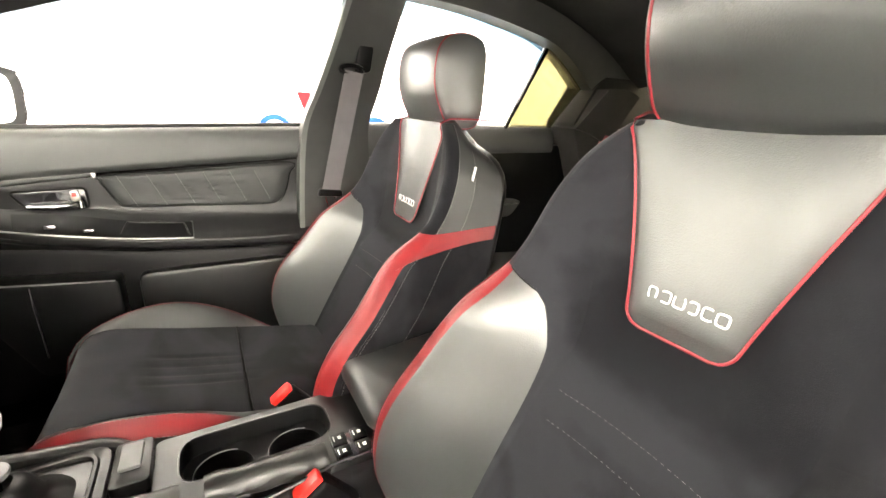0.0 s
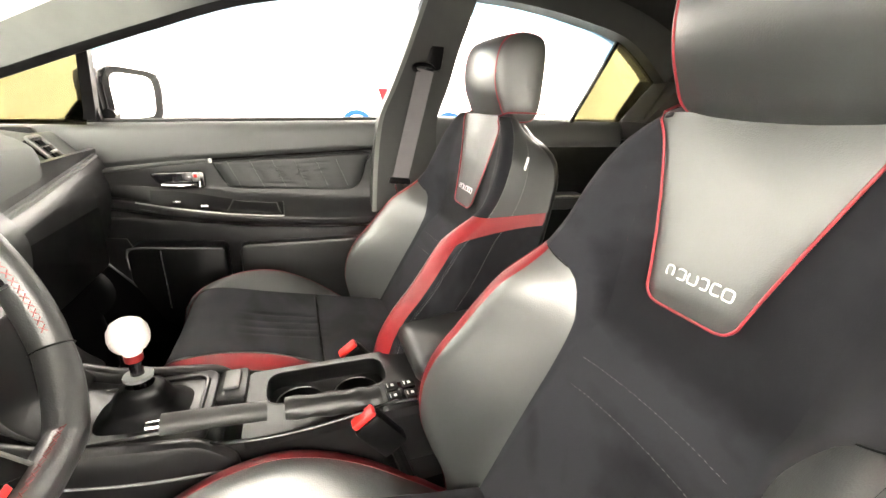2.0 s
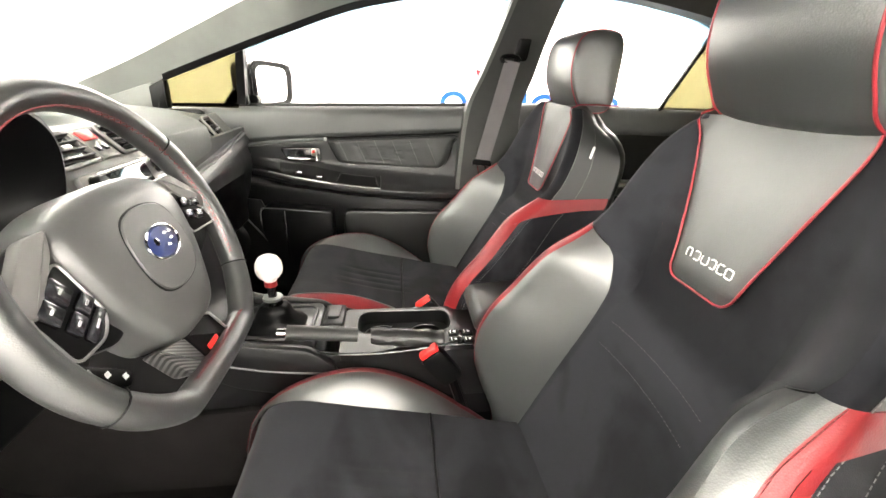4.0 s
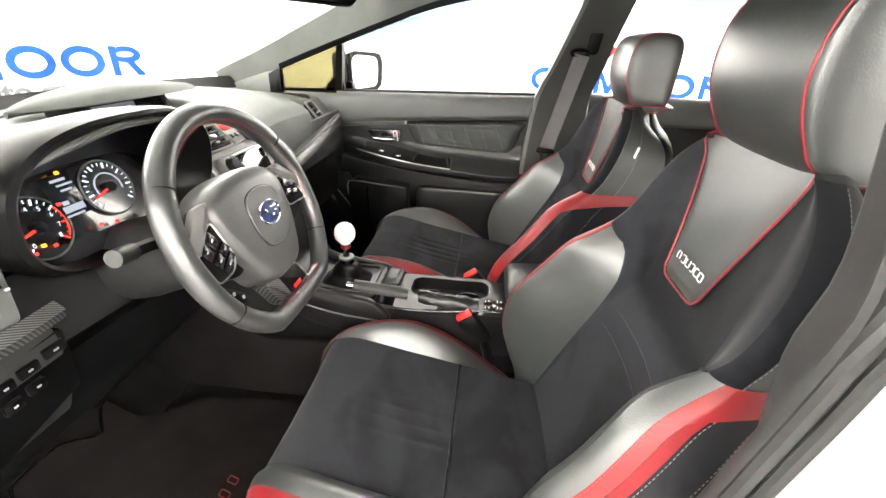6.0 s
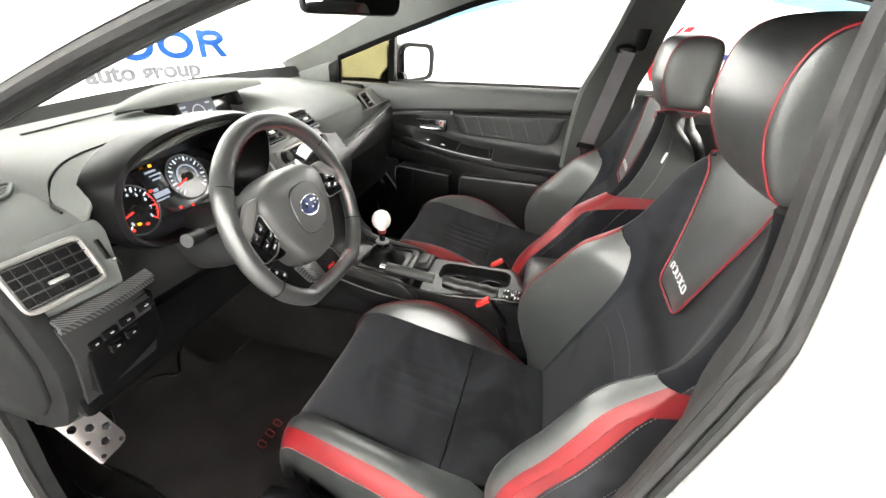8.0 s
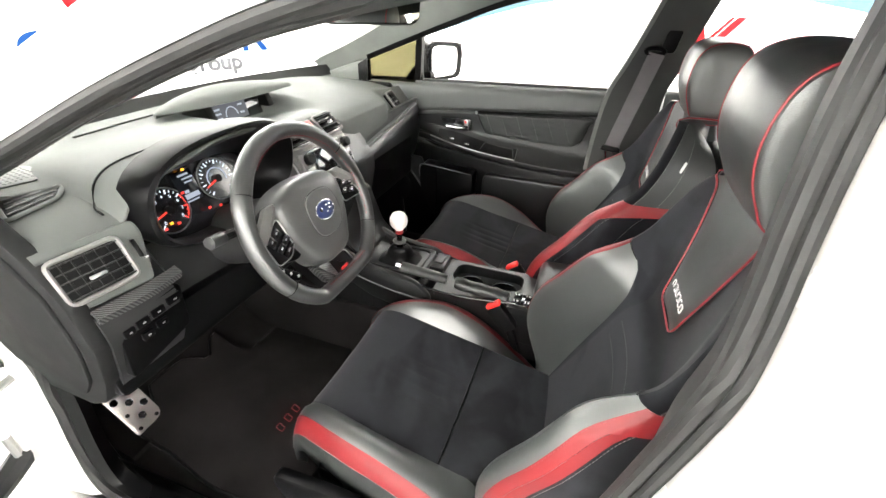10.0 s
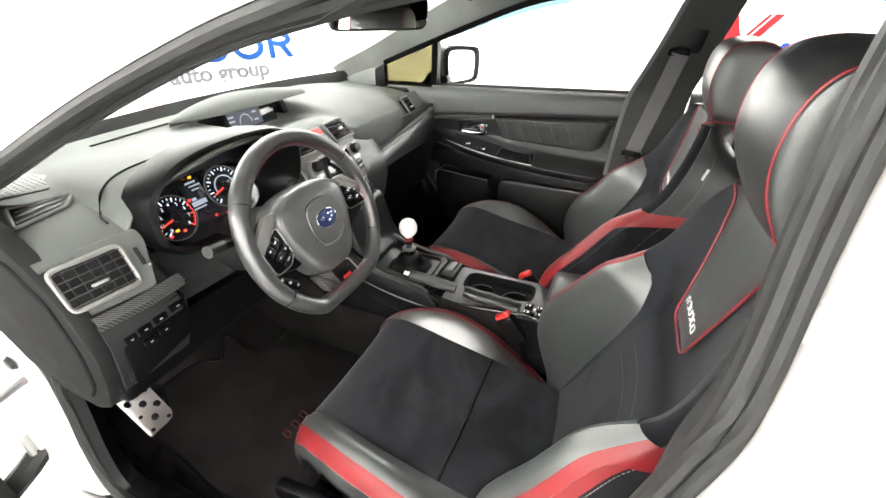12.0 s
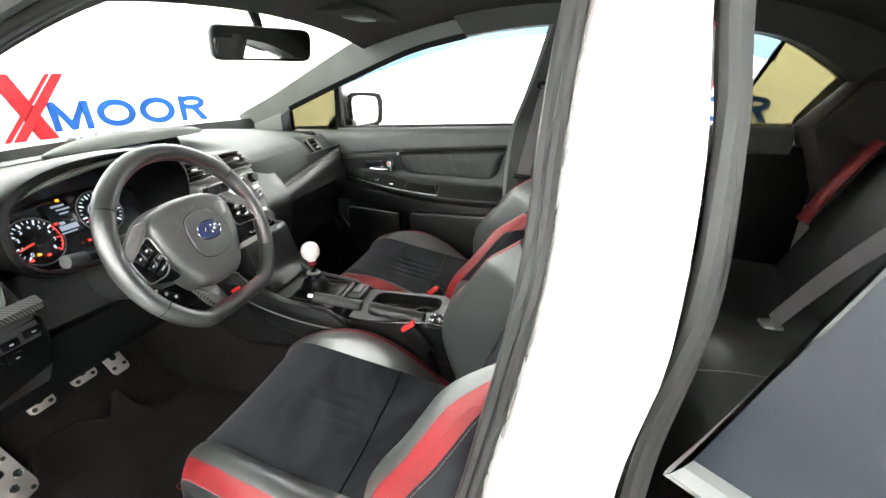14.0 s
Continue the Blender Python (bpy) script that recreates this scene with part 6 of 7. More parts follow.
for x in (-0.086, 0.086):
    knob = part("radio_knob", spun([(0.001, 0.018), (0.0120, 0.0175), (0.0138, 0.014), (0.0145, 0.0)], RM @ Matrix.Translation((x, -0.010, 0.024)) @ pose(0, 0, 0, 90, 0, 0), 20), PLASTIC, radio, "black radio knob")
    part("knob_ring", tube([RM @ Vector((x + 0.0148 * math.cos(a), -0.012, 0.024 + 0.0148 * math.sin(a))) for a in (2 * math.pi * k / 20 for k in range(20))], 0.0016, None, 6, closed=True, up=(1, 0, 0)), CHROME, knob, "silver ring")
    for k in range(3):
        part("radio_key", box((x, -0.0105, -0.002 - 0.014 * k), (0.026, 0.004, 0.010), 0.001, m=RM), GLOSS if k else SATIN, radio)
HM2 = stack_m(0.212, SXM)
climate = part("climate_panel", box((0, -0.002, 0), (0.200, 0.008, 0.062), 0.004, m=HM2), GLOSS, stack, "gloss black climate panel")
for x in (-0.072, 0.0, 0.072):
    knob = part("climate_knob", spun([(0.001, 0.022), (0.0165, 0.021), (0.019, 0.0)], HM2 @ Matrix.Translation((x, -0.006, 0)) @ pose(0, 0, 0, 90, 0, 0), 24), PLASTIC, climate, "black climate knob")
    part("knob_ring", tube([HM2 @ Vector((x + 0.021 * math.cos(a), -0.009, 0.021 * math.sin(a))) for a in (2 * math.pi * k / 24 for k in range(24))], 0.0024, None, 6, closed=True, up=(1, 0, 0)), CHROME, knob, "silver ring")

# steering column, stalks
col = thing("steering_column", (-0.365, 1.08, 0.75), "black steering column with stalks and shroud", "steering column")
part("shroud", tube([(-0.365, 1.24, 0.74), (-0.365, 1.10, 0.79), (-0.365, 1.00, 0.835)], [0.075, 0.068, 0.055], None, 20), DASH_PLASTIC, col, "black column shroud")
part("stalk", tube(smooth_line([(-0.42, 1.05, 0.835), (-0.50, 1.035, 0.865), (-0.555, 1.026, 0.878)], 4), 0.009), PLASTIC, col, "black light stalk")
part("stalk_end", tube([(-0.545, 1.028, 0.876), (-0.578, 1.022, 0.883)], [0.0115, 0.011], None, 14), DASH_PLASTIC, col, "dark stalk end")
part("stalk", tube(smooth_line([(-0.31, 1.05, 0.835), (-0.23, 1.035, 0.86), (-0.16, 1.03, 0.87)], 4), 0.010), PLASTIC, col, "black wiper stalk")
part("ignition", spun([(0.001, 0.01), (0.014, 0.008), (0.017, 0.0)], Matrix.Translation((-0.285, 1.035, 0.765)) @ pose(0, 0, 0, 66, 0, 20), 20), CHROME, col, "chrome ignition ring")

# steering wheel
wheel = thing("steering_wheel", (-0.378, 0.954, 0.860), "black leather flat-bottomed steering wheel with red stitching", "steering wheel")
WM = Matrix.Translation((-0.378, 0.9545, 0.860)) @ pose(0, 0, 0, 68.4, 0, 0)
R = 0.170


def rim(a):
    """The rim's middle line; a in degrees from the right, flat at the bottom."""
    x, y = R * math.cos(radians(a)), R * math.sin(radians(a))
    flat = -0.148
    if y < flat:
        y = flat - 0.16 * (flat - y)
    return Vector((x, y, 0.0))


def rim_frame(a):
    d = (rim(a + 2) - rim(a - 2)).normalized()
    return rim(a), Vector((d.y, -d.x, 0))


def rim_piece(a0, a1, n):
    rows = []
    for i in range(n + 1):
        a = a0 + (a1 - a0) * i / n
        p, out = rim_frame(a)
        fat = 1.0 + 0.14 * (math.exp(-((a - 35) / 14) ** 2) + math.exp(-((a - 145) / 14) ** 2))
        end = min(1.0, 0.955 + 0.02 * min(i, n - i))
        rows.append([WM @ (p + out * 0.0160 * fat * end * math.cos(b) + Vector((0, 0, 0.0172 * end * math.sin(b)))) for b in (2 * math.pi * k / 18 for k in range(18))])
    return sheet(rows, None, loop=True)


for a0, a1, n, mat in ((-31, 34, 26, WHEEL_LEATHER), (34, 146, 44, WHEEL_LEATHER), (146, 211, 26, WHEEL_LEATHER), (211, 329, 44, WHEEL_LEATHER)):
    piece = part("rim", rim_piece(a0, a1, n), mat, wheel, "leather-wrapped rim section")
    p, out = rim_frame(a0)
    part("rim_seam", tube([WM @ (p + out * 0.0162 * math.cos(b) + Vector((0, 0, 0.0174 * math.sin(b)))) for b in (2 * math.pi * k / 18 for k in range(18))], 0.0010, None, 5, closed=True), PLASTIC, piece)
for a0, a1 in ((-26, 128), (248, 300)):
    bm = bmesh.new()
    n = int((a1 - a0) / 3.0)
    for i in range(n):
        a = a0 + (a1 - a0) * i / n
        for sgn in (1, -1):
            p, out = rim_frame(a)
            q, out2 = rim_frame(a + 2.3)
            tube([WM @ (p - out * 0.0146 + Vector((0, 0, 0.0066 + 0.0055 * (sgn > 0)))), WM @ (q - out2 * 0.0146 + Vector((0, 0, 0.0066 + 0.0055 * (sgn < 0))))], 0.0005, bm, 4)
    tagged(part("red_stitching", bm, RED_THREAD, wheel, "red cross stitching"), kind="stuff")
# airbag cover: a domed shield with a round lid
shield = [(-0.099, 0.040), (-0.086, 0.062), (-0.05, 0.076), (0, 0.080), (0.05, 0.076), (0.086, 0.062), (0.099, 0.040), (0.095, 0.0), (0.086, -0.03), (0.068, -0.066), (0.052, -0.090), (0.028, -0.101), (0, -0.103), (-0.028, -0.101), (-0.052, -0.090), (-0.068, -0.066), (-0.086, -0.03), (-0.095, 0.0)]
shield = [(p.x, p.y) for p in smooth_line([(x, y, 0) for x, y in shield], 4, closed=True)]
rows = []
for g, h in ((1.0, -0.045), (1.0, -0.012), (0.985, 0.000), (0.94, 0.008), (0.86, 0.0135), (0.70, 0.017), (0.52, 0.0185), (0.4, 0.019), (0.2, 0.0195), (0.001, 0.0195)):
    rows.append([WM @ Vector((x * g, y * g, h)) for x, y in shield])
hub = part("airbag_cover", sheet(rows, None, loop=True), HUB_GREY, wheel, "dark grained airbag cover")
lid = [(p.x, p.y) for p in smooth_line([(0.0, 0.046, 0), (0.038, 0.036, 0), (0.050, 0.0, 0), (0.038, -0.036, 0), (0.0, -0.048, 0), (-0.036, -0.038, 0), (-0.046, 0.0, 0), (-0.036, 0.036, 0)], 6, closed=True)]
part("hub_lid", sheet([[WM @ Vector((0.004 + x * g, -0.001 + y * g, h)) for x, y in lid] for g, h in ((1.0, 0.0145), (1.0, 0.0195), (0.97, 0.0208), (0.90, 0.0206), (0.5, 0.0212), (0.001, 0.0215))], None, loop=True), HUB_GREY, hub, "oval airbag lid")
part("hub_seam", tube([WM @ Vector((0.004 + x * 1.01, -0.001 + y * 1.01, 0.0184)) for x, y in lid], 0.0013, None, 6, closed=True), PLASTIC, hub)
EM = WM @ Matrix.Translation((0.005, 0.002, 0.0212))
emblem = part("emblem", spun([(0.001, 0.0035), (0.85, 0.003), (1.0, 0.0)], EM @ Matrix.Diagonal((0.028, 0.0185, 1.0, 1)), 36), EMBLEM_BLUE, hub, "dark blue oval badge")
part("emblem_ring", tube([EM @ Vector((0.028 * math.cos(a), 0.0185 * math.sin(a), 0.002)) for a in (2 * math.pi * k / 36 for k in range(36))], 0.0013, None, 6, closed=True), CHROME, emblem, "chrome ring")
for x, y, r in ((-0.012, 0.003, 0.0046), (0.007, 0.007, 0.0022), (0.013, -0.001, 0.0022), (0.004, -0.006, 0.0022), (0.016, 0.006, 0.0020)):
    part("badge_dot", spun([(0.001, 0.002), (r, 0.0)], EM @ Matrix.Translation((x, y, 0.0034)), 8), CHROME, emblem)
# spokes: arm, satin blade, switch pod with its keys
LEFT_POD = [(-0.101, 0.036), (-0.092, -0.024), (-0.108, -0.040), (-0.146, -0.042), (-0.153, 0.008)]
RIGHT_POD = [(0.086, 0.043), (0.138, 0.032), (0.160, -0.020), (0.095, -0.016)]
for s, pod in ((1, RIGHT_POD), (-1, LEFT_POD)):
    arm_line = [(s * 0.07, 0.060), (s * 0.108, 0.056), (s * 0.166, 0.020), (s * 0.163, -0.030), (s * 0.125, -0.046), (s * 0.085, -0.060), (s * 0.06, -0.05)]
    spoke = part("spoke", slab(rounded(arm_line, 0.012), 2, -0.032, -0.010, 0.006, m=WM), PLASTIC, wheel, "black spoke with switches")
    keys = part("switch_pod", slab(rounded(pod, 0.010), 2, -0.012, 0.004, 0.004, m=WM), PLASTIC, spoke, "black switch pod")
    blade = [(s * 0.090, 0.060), (s * 0.116, 0.060), (s * 0.163, 0.020), (s * 0.147, 0.002), (s * 0.102, 0.040)]
    part("spoke_trim", slab(rounded(blade, 0.005), 2, -0.006, 0.008, 0.003, m=WM), STACK_GREY, spoke, "satin grey trim blade")
    bezel = [WM @ Vector((x, y, 0.004)) for x, y in rounded(pod, 0.010)]
    part("pod_rim", tube(bezel, 0.0014, None, 5, closed=True, up=WM.to_3x3() @ Vector((0, 0, 1))), SATIN, keys, "thin silver rim")
    KM = WM @ (Matrix.Translation((-0.122, -0.004, 0.004)) @ pose(0, 0, 0, 0, 0, 28) if s < 0 else Matrix.Translation((0.121, 0.010, 0.004)) @ pose(0, 0, 0, 0, 0, -14))
    for x, y, w, h in (((-0.010, 0.014, 0.018, 0.022), (0.010, 0.014, 0.018, 0.022), (-0.008, -0.009, 0.020, 0.014), (0.013, -0.009, 0.018, 0.014), (0.0, -0.024, 0.034, 0.010)) if s < 0 else ((-0.012, 0.010, 0.020, 0.013), (0.011, 0.010, 0.020, 0.013), (-0.012, -0.007, 0.020, 0.013), (0.012, -0.008, 0.022, 0.013))):
        key = part("key", box((x, y, 0.001), (w, h, 0.006), 0.002, m=KM), GLOSS, keys)
        part("symbol", box((x, y, 0.0042), (w * 0.26, 0.0022, 0.0006), 0.0, m=KM), MARK_DIM, key)
# lower spoke: a carbon-look leg and a black leg with a small red mark
leg = [(-0.068, -0.088), (-0.024, -0.100), (-0.008, -0.150), (-0.020, -0.152), (-0.050, -0.134)]
low = part("lower_spoke", slab(rounded(leg, 0.006), 2, -0.024, -0.002, 0.004, m=WM), CARBON, wheel, "carbon-look lower spoke")
part("lower_leg", slab(rounded([(-0.026, -0.098), (0.030, -0.094), (0.048, -0.146), (-0.012, -0.154)], 0.006), 2, -0.024, 0.001, 0.004, m=WM), PLASTIC, wheel, "black lower leg")
part("spoke_edge", tube([WM @ Vector(p) for p in ((0.022, -0.099, 0.002), (0.030, -0.104, 0.002), (0.044, -0.140, 0.002))], 0.0018, None, 6), SATIN, low, "bright spoke edge")
part("mark", box((0.006, -0.131, 0.0015), (0.025, 0.0065, 0.002), 0.0008, m=WM), BUCKLE_RED, low, "small red mark")
pad = part("phone_keys", slab(rounded([(-0.136, -0.044), (-0.095, -0.084), (-0.108, -0.096), (-0.148, -0.060)], 0.008), 2, -0.030, -0.008, 0.004, m=WM), PLASTIC, wheel, "black lower switch pod")
for x, y in ((-0.134, -0.056), (-0.121, -0.069), (-0.108, -0.082)):
    part("symbol", box((x, y, -0.0078), (0.005, 0.005, 0.001), 0.0, m=WM), MARK, pad)

# ---- interior mirror ----
im = thing("rear_view_mirror", (-0.03, 0.98, 1.22), "black rear-view mirror hanging on the windscreen", "mirror")
IM = Matrix.Translation((-0.05, 0.965, 1.220)) @ pose(0, 0, 0, 0, 0, -41)
face = rounded([(-0.118, -0.036), (0.112, -0.040), (0.12, 0.032), (-0.112, 0.040)], 0.022, 5)
part("housing", slab([(x, z) for x, z in face], 1, 0.0, 0.035, 0.012, m=IM), PLASTIC, im, "black housing")
part("glass", slab([(x * 0.94, z * 0.86) for x, z in face], 1, -0.0045, 0.001, 0.0, m=IM), MIRROR, im, "mirror glass")
part("stem", tube(smooth_line([(-0.03, 0.985, 1.225), (0.0, 1.01, 1.27), (0.005, 1.03, 1.32)], 4), 0.012), PLASTIC, im, "black mirror stem")
shade = thing("sun_visor", (0.33, 0.90, 1.30), "dark sun visor folded up with pale mirror flap", "sun visor")
part("panel", box((0.33, 0.88, 1.312), (0.40, 0.15, 0.018), 0.008, m=None), HEADLINER, shade)
part("flap", box((0.30, 0.87, 1.300), (0.13, 0.055, 0.006), 0.003), PLASTIC_GREY, shade, "pale flap")

# ---- pedals, footrest, mats ----
def grip_plate(name, m, w, h, label, category, group, dots):
    pl = thing(name, m.translation, label, category, group)
    plate = part("plate", slab(rounded([(-w / 2, -h / 2), (w / 2, -h / 2), (w / 2, h / 2), (-w / 2, h / 2)], 0.015), 2, 0.0, 0.006, 0.002, m=m), ALUMINIUM, pl, "drilled aluminium plate")
    for k, (x, y) in enumerate(dots):
        q = m @ Matrix.Translation((x, y, 0.0055))
        if k % 2:
            part("hole", spun([(0.001, 0.0012), (0.0085, 0.0010)], q, 14), GLOSS, plate)
            part("hole_rim", tube([q @ Vector((0.009 * math.cos(a), 0.009 * math.sin(a), 0.001)) for a in (2 * math.pi * j / 14 for j in range(14))], 0.0012, None, 5, closed=True), CHROME, plate)
        else:
            part("stud", spun([(0.001, 0.005), (0.0045, 0.0045), (0.0055, 0.0)], q, 12), RUBBER, plate)
    return pl


FM = Matrix.Translation((-0.600, 1.482, 0.305)) @ pose(0, 0, 0, 56, 0, 0) @ pose(0, 0, 0, 0, 0, 2)
grip_plate("footrest", FM, 0.078, 0.185, "aluminium footrest with dark rubber studs beside the pedals", "footrest", "",
           [(-0.024, -0.076), (0.0, -0.052), (0.024, -0.076), (0.024, -0.028), (-0.024, -0.028), (0.0, -0.004), (0.026, 0.02), (-0.024, 0.02), (0.0, 0.044), (0.024, 0.068), (-0.024, 0.068)])
for x, y, z, w, h in ((-0.48, 1.47, 0.42, 0.06, 0.055), (-0.375, 1.47, 0.42, 0.065, 0.055), (-0.285, 1.48, 0.40, 0.05, 0.10)):
    PM = Matrix.Translation((x, y, z)) @ pose(0, 0, 0, 58, 0, 0)
    ped = grip_plate("pedal", PM, w, h, "aluminium-faced pedal with rubber studs", "pedal", "pedals", [(-w * 0.3, -h * 0.3), (0, 0), (w * 0.3, h * 0.3), (-w * 0.3, h * 0.3), (w * 0.3, -h * 0.3)])
    part("arm", tube([(x, y + 0.01, z), (x, y + 0.06, z + 0.12), (x, y + 0.07, z + 0.25)], 0.008), PLASTIC, ped, "black pedal arm")
rows = []
fm = thing("floor_mat", (-0.40, 1.0, 0.207), "black carpet floor mat with red embroidered marks", "floor mat")


def lying(x, y):
    return 0.213 + (max(0, y - 1.38) ** 1.3) * 1.05


tmp = bmesh.new()
grid_y = [0.62 + 0.90 * i / 26 for i in range(27)]
for k in range(27):
    y = grid_y[k]
    left = -0.665 + 0.035 * ease(min(1, max(0, (y - 1.20) / 0.25)))
    right = -0.175 - 0.02 * ease(min(1, max(0, (y - 1.1) / 0.3))) - 0.10 * ease(min(1, max(0, (y - 1.33) / 0.12)))
    row = []
    for j in range(17):
        x = left + (right - left) * j / 16
        front = 1.425 + 0.075 * ease(min(1.0, max(0.0, (x + 0.575) / 0.05))) - 0.045 * math.exp(-((x + 0.365) / 0.035) ** 2)
        q = 0.62 + (y - 0.62) * (front - 0.62) / 0.90
        row.append(Vector((x, q, lying(x, q) + 0.003 * noise.noise(Vector((j * 0.4, y * 6, 0))))))
    rows.append(row)
part("carpet_top", thick(sheet(rows), 0.010), MAT, fm, "black carpet pile")
edge = [r[0] for r in rows] + rows[-1][1:] + [r[-1] for r in reversed(rows[:-1])]
part("binding", tube(edge, 0.006), PLASTIC, fm, "black bound edge")
for k in range(3):
    c = Vector((-0.478 + 0.033 * k, 1.103, 0.2250))
    part("mark", tube([c + Vector((x, y, 0)) for x, y in rounded([(-0.010, -0.012), (0.004, -0.012), (0.011, 0.012), (-0.004, 0.012)], 0.004, 3)], 0.0014, None, 5, closed=True), RED, fm, "red embroidered mark")
part("side_carpet", slab(rounded([(0.7, 0.20), (1.5, 0.20), (1.6, 0.5), (1.3, 0.5), (1.15, 0.40), (0.7, 0.42)], 0.03), 0, -0.135, -0.115, 0.006), CARPET, body, "black tunnel carpet")
pm = thing("floor_mat", (0.33, 1.1, 0.207), "black carpet passenger floor mat", "floor mat")
part("carpet_top", box((0.36, 1.1, 0.213), (0.44, 0.6, 0.012), 0.005), MAT, pm)

# ---- centre console ----
con = thing("center_console", (0.0, 0.75, 0.22), "black plastic centre console with cup holders", "console")
CZ = 0.524
part("body", slab(rounded([(0.40, 0.24), (1.42, 0.24), (1.42, 0.62), (1.20, 0.66), (1.05, 0.565), (0.95, 0.528), (0.83, 0.52), (0.82, 0.42), (0.50, 0.42), (0.49, 0.512), (0.40, 0.512)], 0.012), 0, -0.110, 0.056, 0.005), CONSOLE, con, "black console body")
for x in (-0.106, 0.054):
    part("side_wall", box((x, 0.655, 0.46), (0.010, 0.36, 0.115), 0.003), CONSOLE, con, "black console side")
# rim plate with an opening for the cups
hole = rounded([(-0.042, 0.560), (0.046, 0.560), (0.046, 0.770), (-0.048, 0.770)], 0.035, 6)
outl = rounded([(-0.115, 0.50), (0.062, 0.50), (0.058, 0.80), (-0.115, 0.80)], 0.012, 6)
bm = bmesh.new()
a = [bm.verts.new((x, y, CZ)) for x, y in outl]
b = [bm.verts.new((x, y, CZ)) for x, y in hole]
n = len(a)
for i in range(n):
    bm.faces.new((a[i], a[(i + 1) % n], b[(i + 1) % n], b[i]))
part("top_plate", thick(bm, 0.018), CONSOLE, con, "black top plate")
rows = [[Vector((x, y, CZ)) for x, y in hole], [Vector((x * 0.98, 0.665 + (y - 0.665) * 0.99, CZ - 0.034)) for x, y in hole]]
cups = part("cup_well", sheet(rows, None, loop=True), CONSOLE, con, "black cup well")
bm = bmesh.new()
es = []
for loop in ([(x * 0.98, 0.665 + (y - 0.665) * 0.99) for x, y in hole], oval(-0.004, 0.614, 0.037, 0.040, 28), oval(-0.004, 0.716, 0.037, 0.040, 28)):
    vs = [bm.verts.new((x, y, CZ - 0.033)) for x, y in loop]
    es += [bm.edges.new((vs[i], vs[(i + 1) % len(vs)])) for i in range(len(vs))]
bmesh.ops.triangle_fill(bm, edges=es, use_beauty=True)
part("well_floor", bm, CONSOLE, cups, smooth=False)
for y in (0.614, 0.716):
    cup = part("cup_holder", sheet([[Vector((-0.004 + 0.037 * g * math.cos(t), y + 0.040 * g * math.sin(t), z)) for t in (2 * math.pi * k / 28 for k in range(28))] for g, z in ((1, CZ - 0.033), (0.96, CZ - 0.085), (0.02, CZ - 0.086))], None, loop=True), CONSOLE, cups, "deep black cup holder")
    part("cup_ring", tube([(-0.004 + 0.0375 * math.cos(t), y + 0.0405 * math.sin(t), CZ - 0.032) for t in (radians(-30 + 240 * k / 20) for k in range(21))], 0.0009, None, 6), SATIN, cup, "thin bright edge")
part("well_rim", tube([(x, y, CZ - 0.0005) for x, y in hole], 0.0016, None, 6, closed=True), CONSOLE, con)
keys = part("heater_keys", box((-0.080, 0.546, CZ + 0.004), (0.052, 0.054, 0.008), 0.003), GLOSS, con, "gloss black seat heater keys")
for x in (-0.094, -0.066):
    for y in (0.531, 0.561):
        k1 = part("key", box((x, y, CZ + 0.010), (0.022, 0.022, 0.004), 0.0015), PLASTIC, keys)
        part("symbol", box((x, y - 0.001, CZ + 0.0124), (0.006, 0.005, 0.0006), 0.0), MARK, k1)
        part("symbol", box((x, y + 0.0075, CZ + 0.0124), (0.010, 0.0016, 0.0006), 0.0), MARK, k1)
# tray and shifter surround
plate = part("shift_plate", slab(rounded([(-0.115, 0.845), (0.060, 0.845), (0.060, 1.06), (-0.115, 1.06)], 0.03), 2, 0.528, 0.546, 0.006, m=None), CONSOLE, con, "black shifter plate")
part("plate_rim", tube([(x, y, 0.547) for x, y in rounded([(-0.090, 0.860), (0.040, 0.860), (0.036, 1.03), (-0.090, 1.03)], 0.025)], 0.004, None, 6, closed=True), CONSOLE, plate, "black rim")
tray = part("coin_tray", slab(rounded([(-0.03, 0.80), (0.056, 0.80), (0.056, 0.845), (-0.03, 0.845)], 0.008), 2, 0.520, 0.540, 0.003), CONSOLE, con, "grey switch block")
part("drive_mode", box((0.02, 0.823, 0.542), (0.05, 0.026, 0.008), 0.003), PLASTIC_GREY, tray)
# trim wings up to the stack
for x in (-0.120, 0.066):
    part("wing_trim", slab(rounded([(0.80, 0.50), (0.85, 0.545), (1.0, 0.565), (1.12, 0.62), (1.20, 0.70), (1.24, 0.68), (1.16, 0.55), (1.0, 0.46), (0.82, 0.42)], 0.02), 0, x - 0.012, x + 0.012, 0.008), CONSOLE, con, "black knee trim")
part("trim_line", tube(smooth_line([(-0.1325, 0.80, 0.49), (-0.1325, 0.95, 0.505), (-0.1325, 1.10, 0.55), (-0.1325, 1.2, 0.63)], 4), 0.0022), PLASTIC_GREY, con)
part("front_panel", slab(rounded([(1.02, 0.56), (1.06, 0.60), (1.10, 0.72), (1.2, 0.72), (1.25, 0.56)], 0.02), 0, -0.10, 0.10, 0.006), CONSOLE, con, "black lower stack panel")
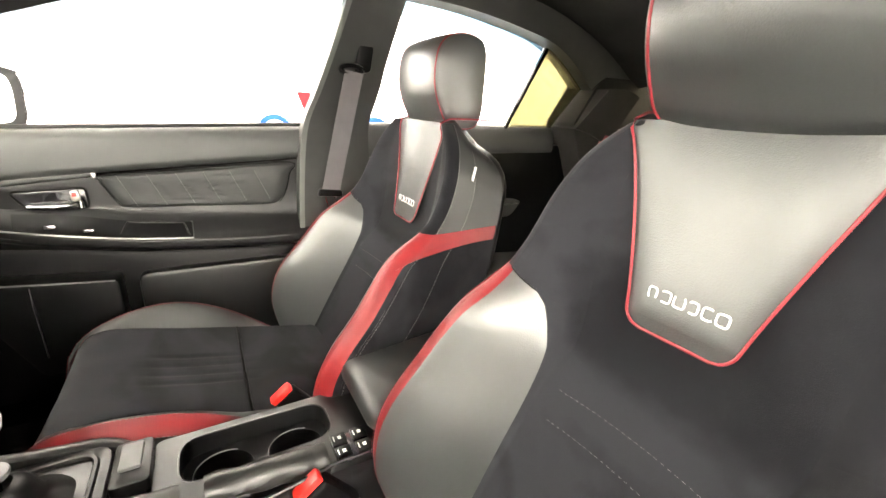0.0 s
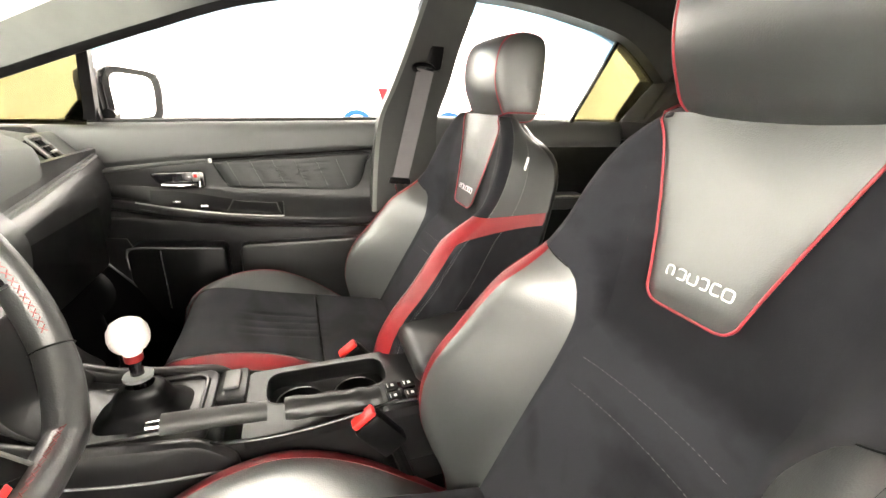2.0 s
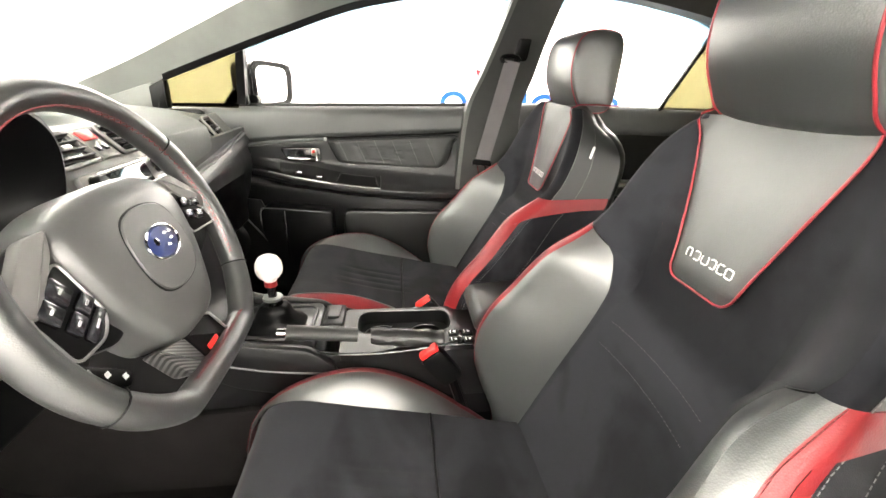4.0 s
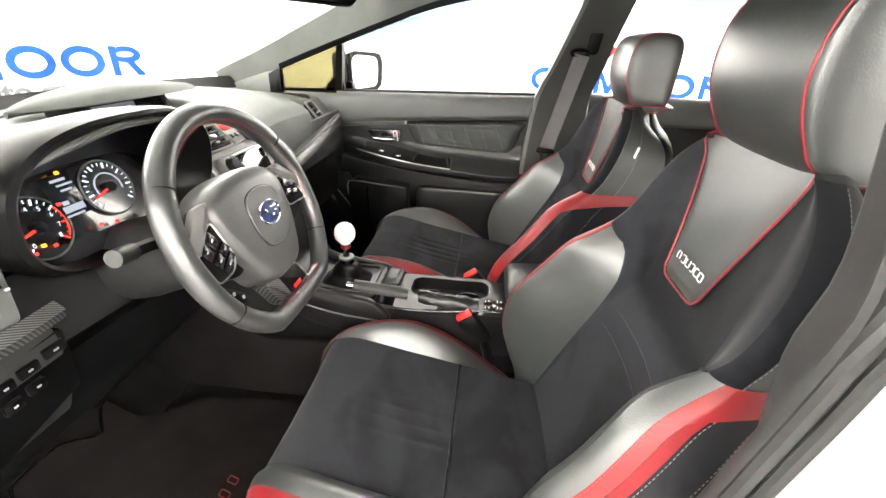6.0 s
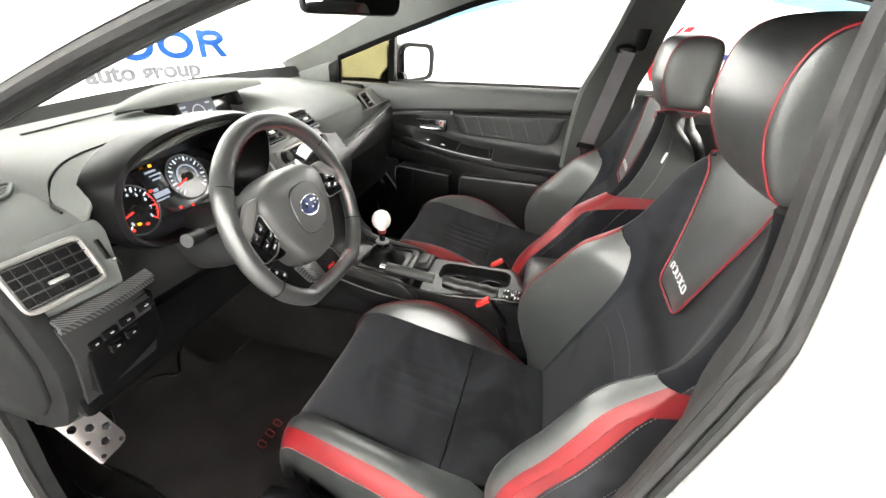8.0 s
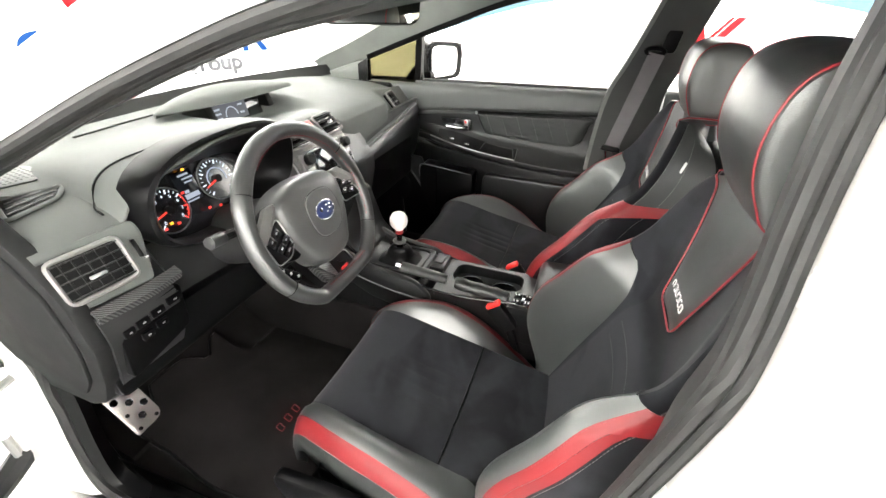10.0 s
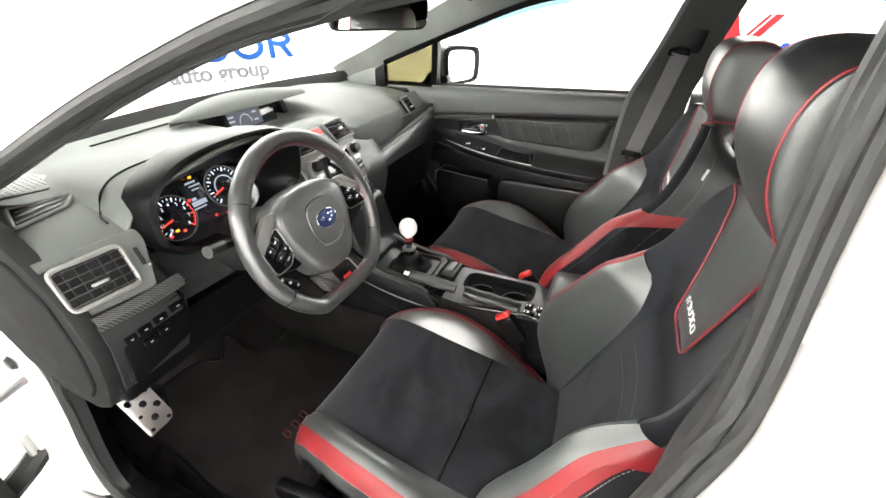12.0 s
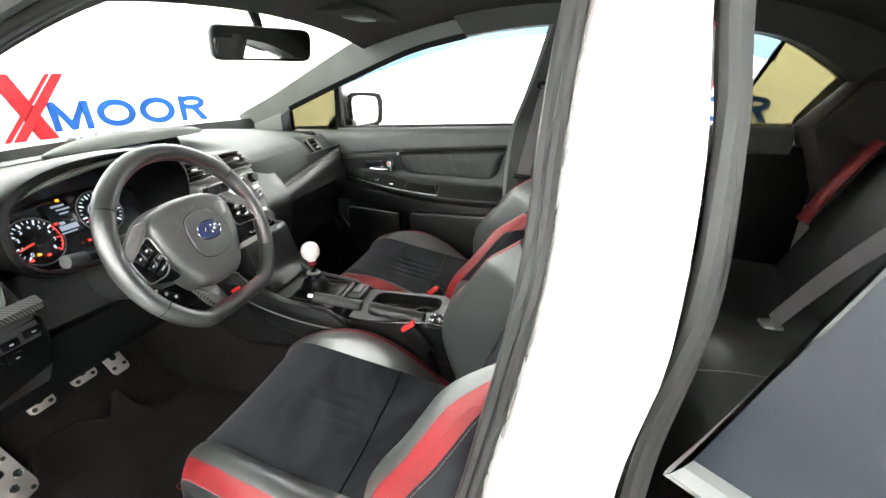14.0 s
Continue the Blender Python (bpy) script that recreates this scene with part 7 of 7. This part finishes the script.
# shifter
gear = thing("gear_lever", (-0.02, 0.93, 0.55), "gear lever with round white knob and black boot", "gear lever")
rows = []
for r, z in ((0.056, 0.546), (0.050, 0.552), (0.039, 0.560), (0.034, 0.570), (0.031, 0.580), (0.028, 0.588), (0.024, 0.596), (0.016, 0.601)):
    rows.append([Vector((-0.026 - 0.012 * (z - 0.546) / 0.05 + r * 0.95 * math.copysign(abs(math.cos(t)) ** 0.7, math.cos(t)) * (1 + 0.05 * math.sin(5 * t + 40 * z)), 0.94 - 0.005 * (z - 0.546) / 0.05 + r * 1.15 * math.copysign(abs(math.sin(t)) ** 0.7, math.sin(t)), z)) for t in (2 * math.pi * k / 32 for k in range(32))])
part("boot", sheet(rows, None, loop=True), PLASTIC, gear, "black ribbed boot")
GM = Matrix.Translation((-0.038, 0.935, 0.569)) @ Matrix.Diagonal((0.95, 0.95, 0.98, 1))
part("shaft", spun([(0.001, 0.0), (0.016, 0.0), (0.016, 0.012), (0.010, 0.016), (0.009, 0.074), (0.001, 0.075)], GM, 18), GLOSS, gear, "black shaft")
part("ring", spun([(0.012, 0.042), (0.020, 0.043), (0.021, 0.046), (0.020, 0.049), (0.012, 0.050)], GM, 24), PLASTIC_GREY, gear, "dark lift ring")
part("collar", spun([(0.001, 0.074), (0.0128, 0.074), (0.0128, 0.086), (0.001, 0.087)], GM, 20), RED, gear, "red collar")
prof_k = [(0.001, 0.084), (0.0125, 0.085), (0.0140, 0.091), (0.0205, 0.095), (0.0258, 0.103), (0.0278, 0.114), (0.0262, 0.126), (0.0205, 0.136), (0.0115, 0.1415), (0.001, 0.143)]
part("knob", spun(prof_k, GM, 28), KNOB_WHITE, gear, "glossy white knob")
# handbrake
hb = thing("handbrake", (-0.09, 0.75, 0.52), "black handbrake lever with leather boot", "handbrake")
line = smooth_line([(-0.092, 0.62, 0.538), (-0.098, 0.72, 0.553), (-0.106, 0.82, 0.568), (-0.112, 0.895, 0.577)], 5)
part("grip", tube(line[7:], 0.0165, None, 12, flat=0.85), GRIP_GREY, hb, "black grip")
part("button", tube([(-0.112, 0.893, 0.577), (-0.1135, 0.912, 0.579)], 0.008, None, 12), CHROME, hb, "chrome release button")
rows = []
pts = smooth_line([(-0.090, 0.585, 0.530), (-0.092, 0.62, 0.538), (-0.095, 0.68, 0.546), (-0.099, 0.735, 0.555)], 6)
for i, p in enumerate(pts):
    g = 0.0185 + 0.0012 * math.sin(i * 1.3) + 0.004 * (1 - i / 18)
    rows.append([p + Vector((g * math.cos(t) * (1 + 0.05 * math.sin(4 * t + 0.6 * i) + 0.04 * math.sin(7 * t - i)), 0, g * 0.9 * math.sin(t))) for t in (2 * math.pi * k / 18 for k in range(18))])
part("boot", sheet(rows, None, loop=True, caps=True), BOOT, hb, "creased black leather boot")
part("slot_rim", tube(smooth_line([(-0.115, 0.86, 0.535), (-0.122, 0.78, 0.528), (-0.122, 0.68, 0.530), (-0.112, 0.56, 0.540)], 5), 0.0028), GLOSS, hb, "gloss black slot edge")
# armrest lid
arm = thing("armrest_box", (0.03, 0.35, 0.30), "black leather console armrest lid", "armrest")
part("lid", box((0, 0, 0), (0.165, 0.29, 0.055), 0.024, m=Matrix.Translation((-0.015, 0.378, 0.574)) @ pose(0, 0, 0, -4, 0, 0), seg=3), LEATHER_DULL, arm, "padded lid")
part("box", box((-0.015, 0.37, 0.42), (0.165, 0.27, 0.29), 0.012), PLASTIC, arm, "black bin")


def buckle(x, y, z, turn):
    b = thing("belt_buckle", (x, y, z - 0.09), "black belt buckle with red release button", "belt buckle", group="belt buckles")
    m = Matrix.Translation((x, y, z)) @ pose(0, 0, 0, -38, 0, turn)
    part("case", box((0, 0, -0.043), (0.030, 0.050, 0.085), 0.008, m=m), PLASTIC, b, "black case")
    part("button", box((0, -0.001, 0.003), (0.022, 0.043, 0.014), 0.005, m=m), BUCKLE_RED, b, "red release button")
    part("stalk", tube([m @ Vector((0, 0, -0.08)), Vector((x, y - 0.10, z - 0.22))], 0.012), PLASTIC, b)


buckle(-0.122, 0.618, 0.524, 0)
buckle(0.115, 0.615, 0.505, 0)
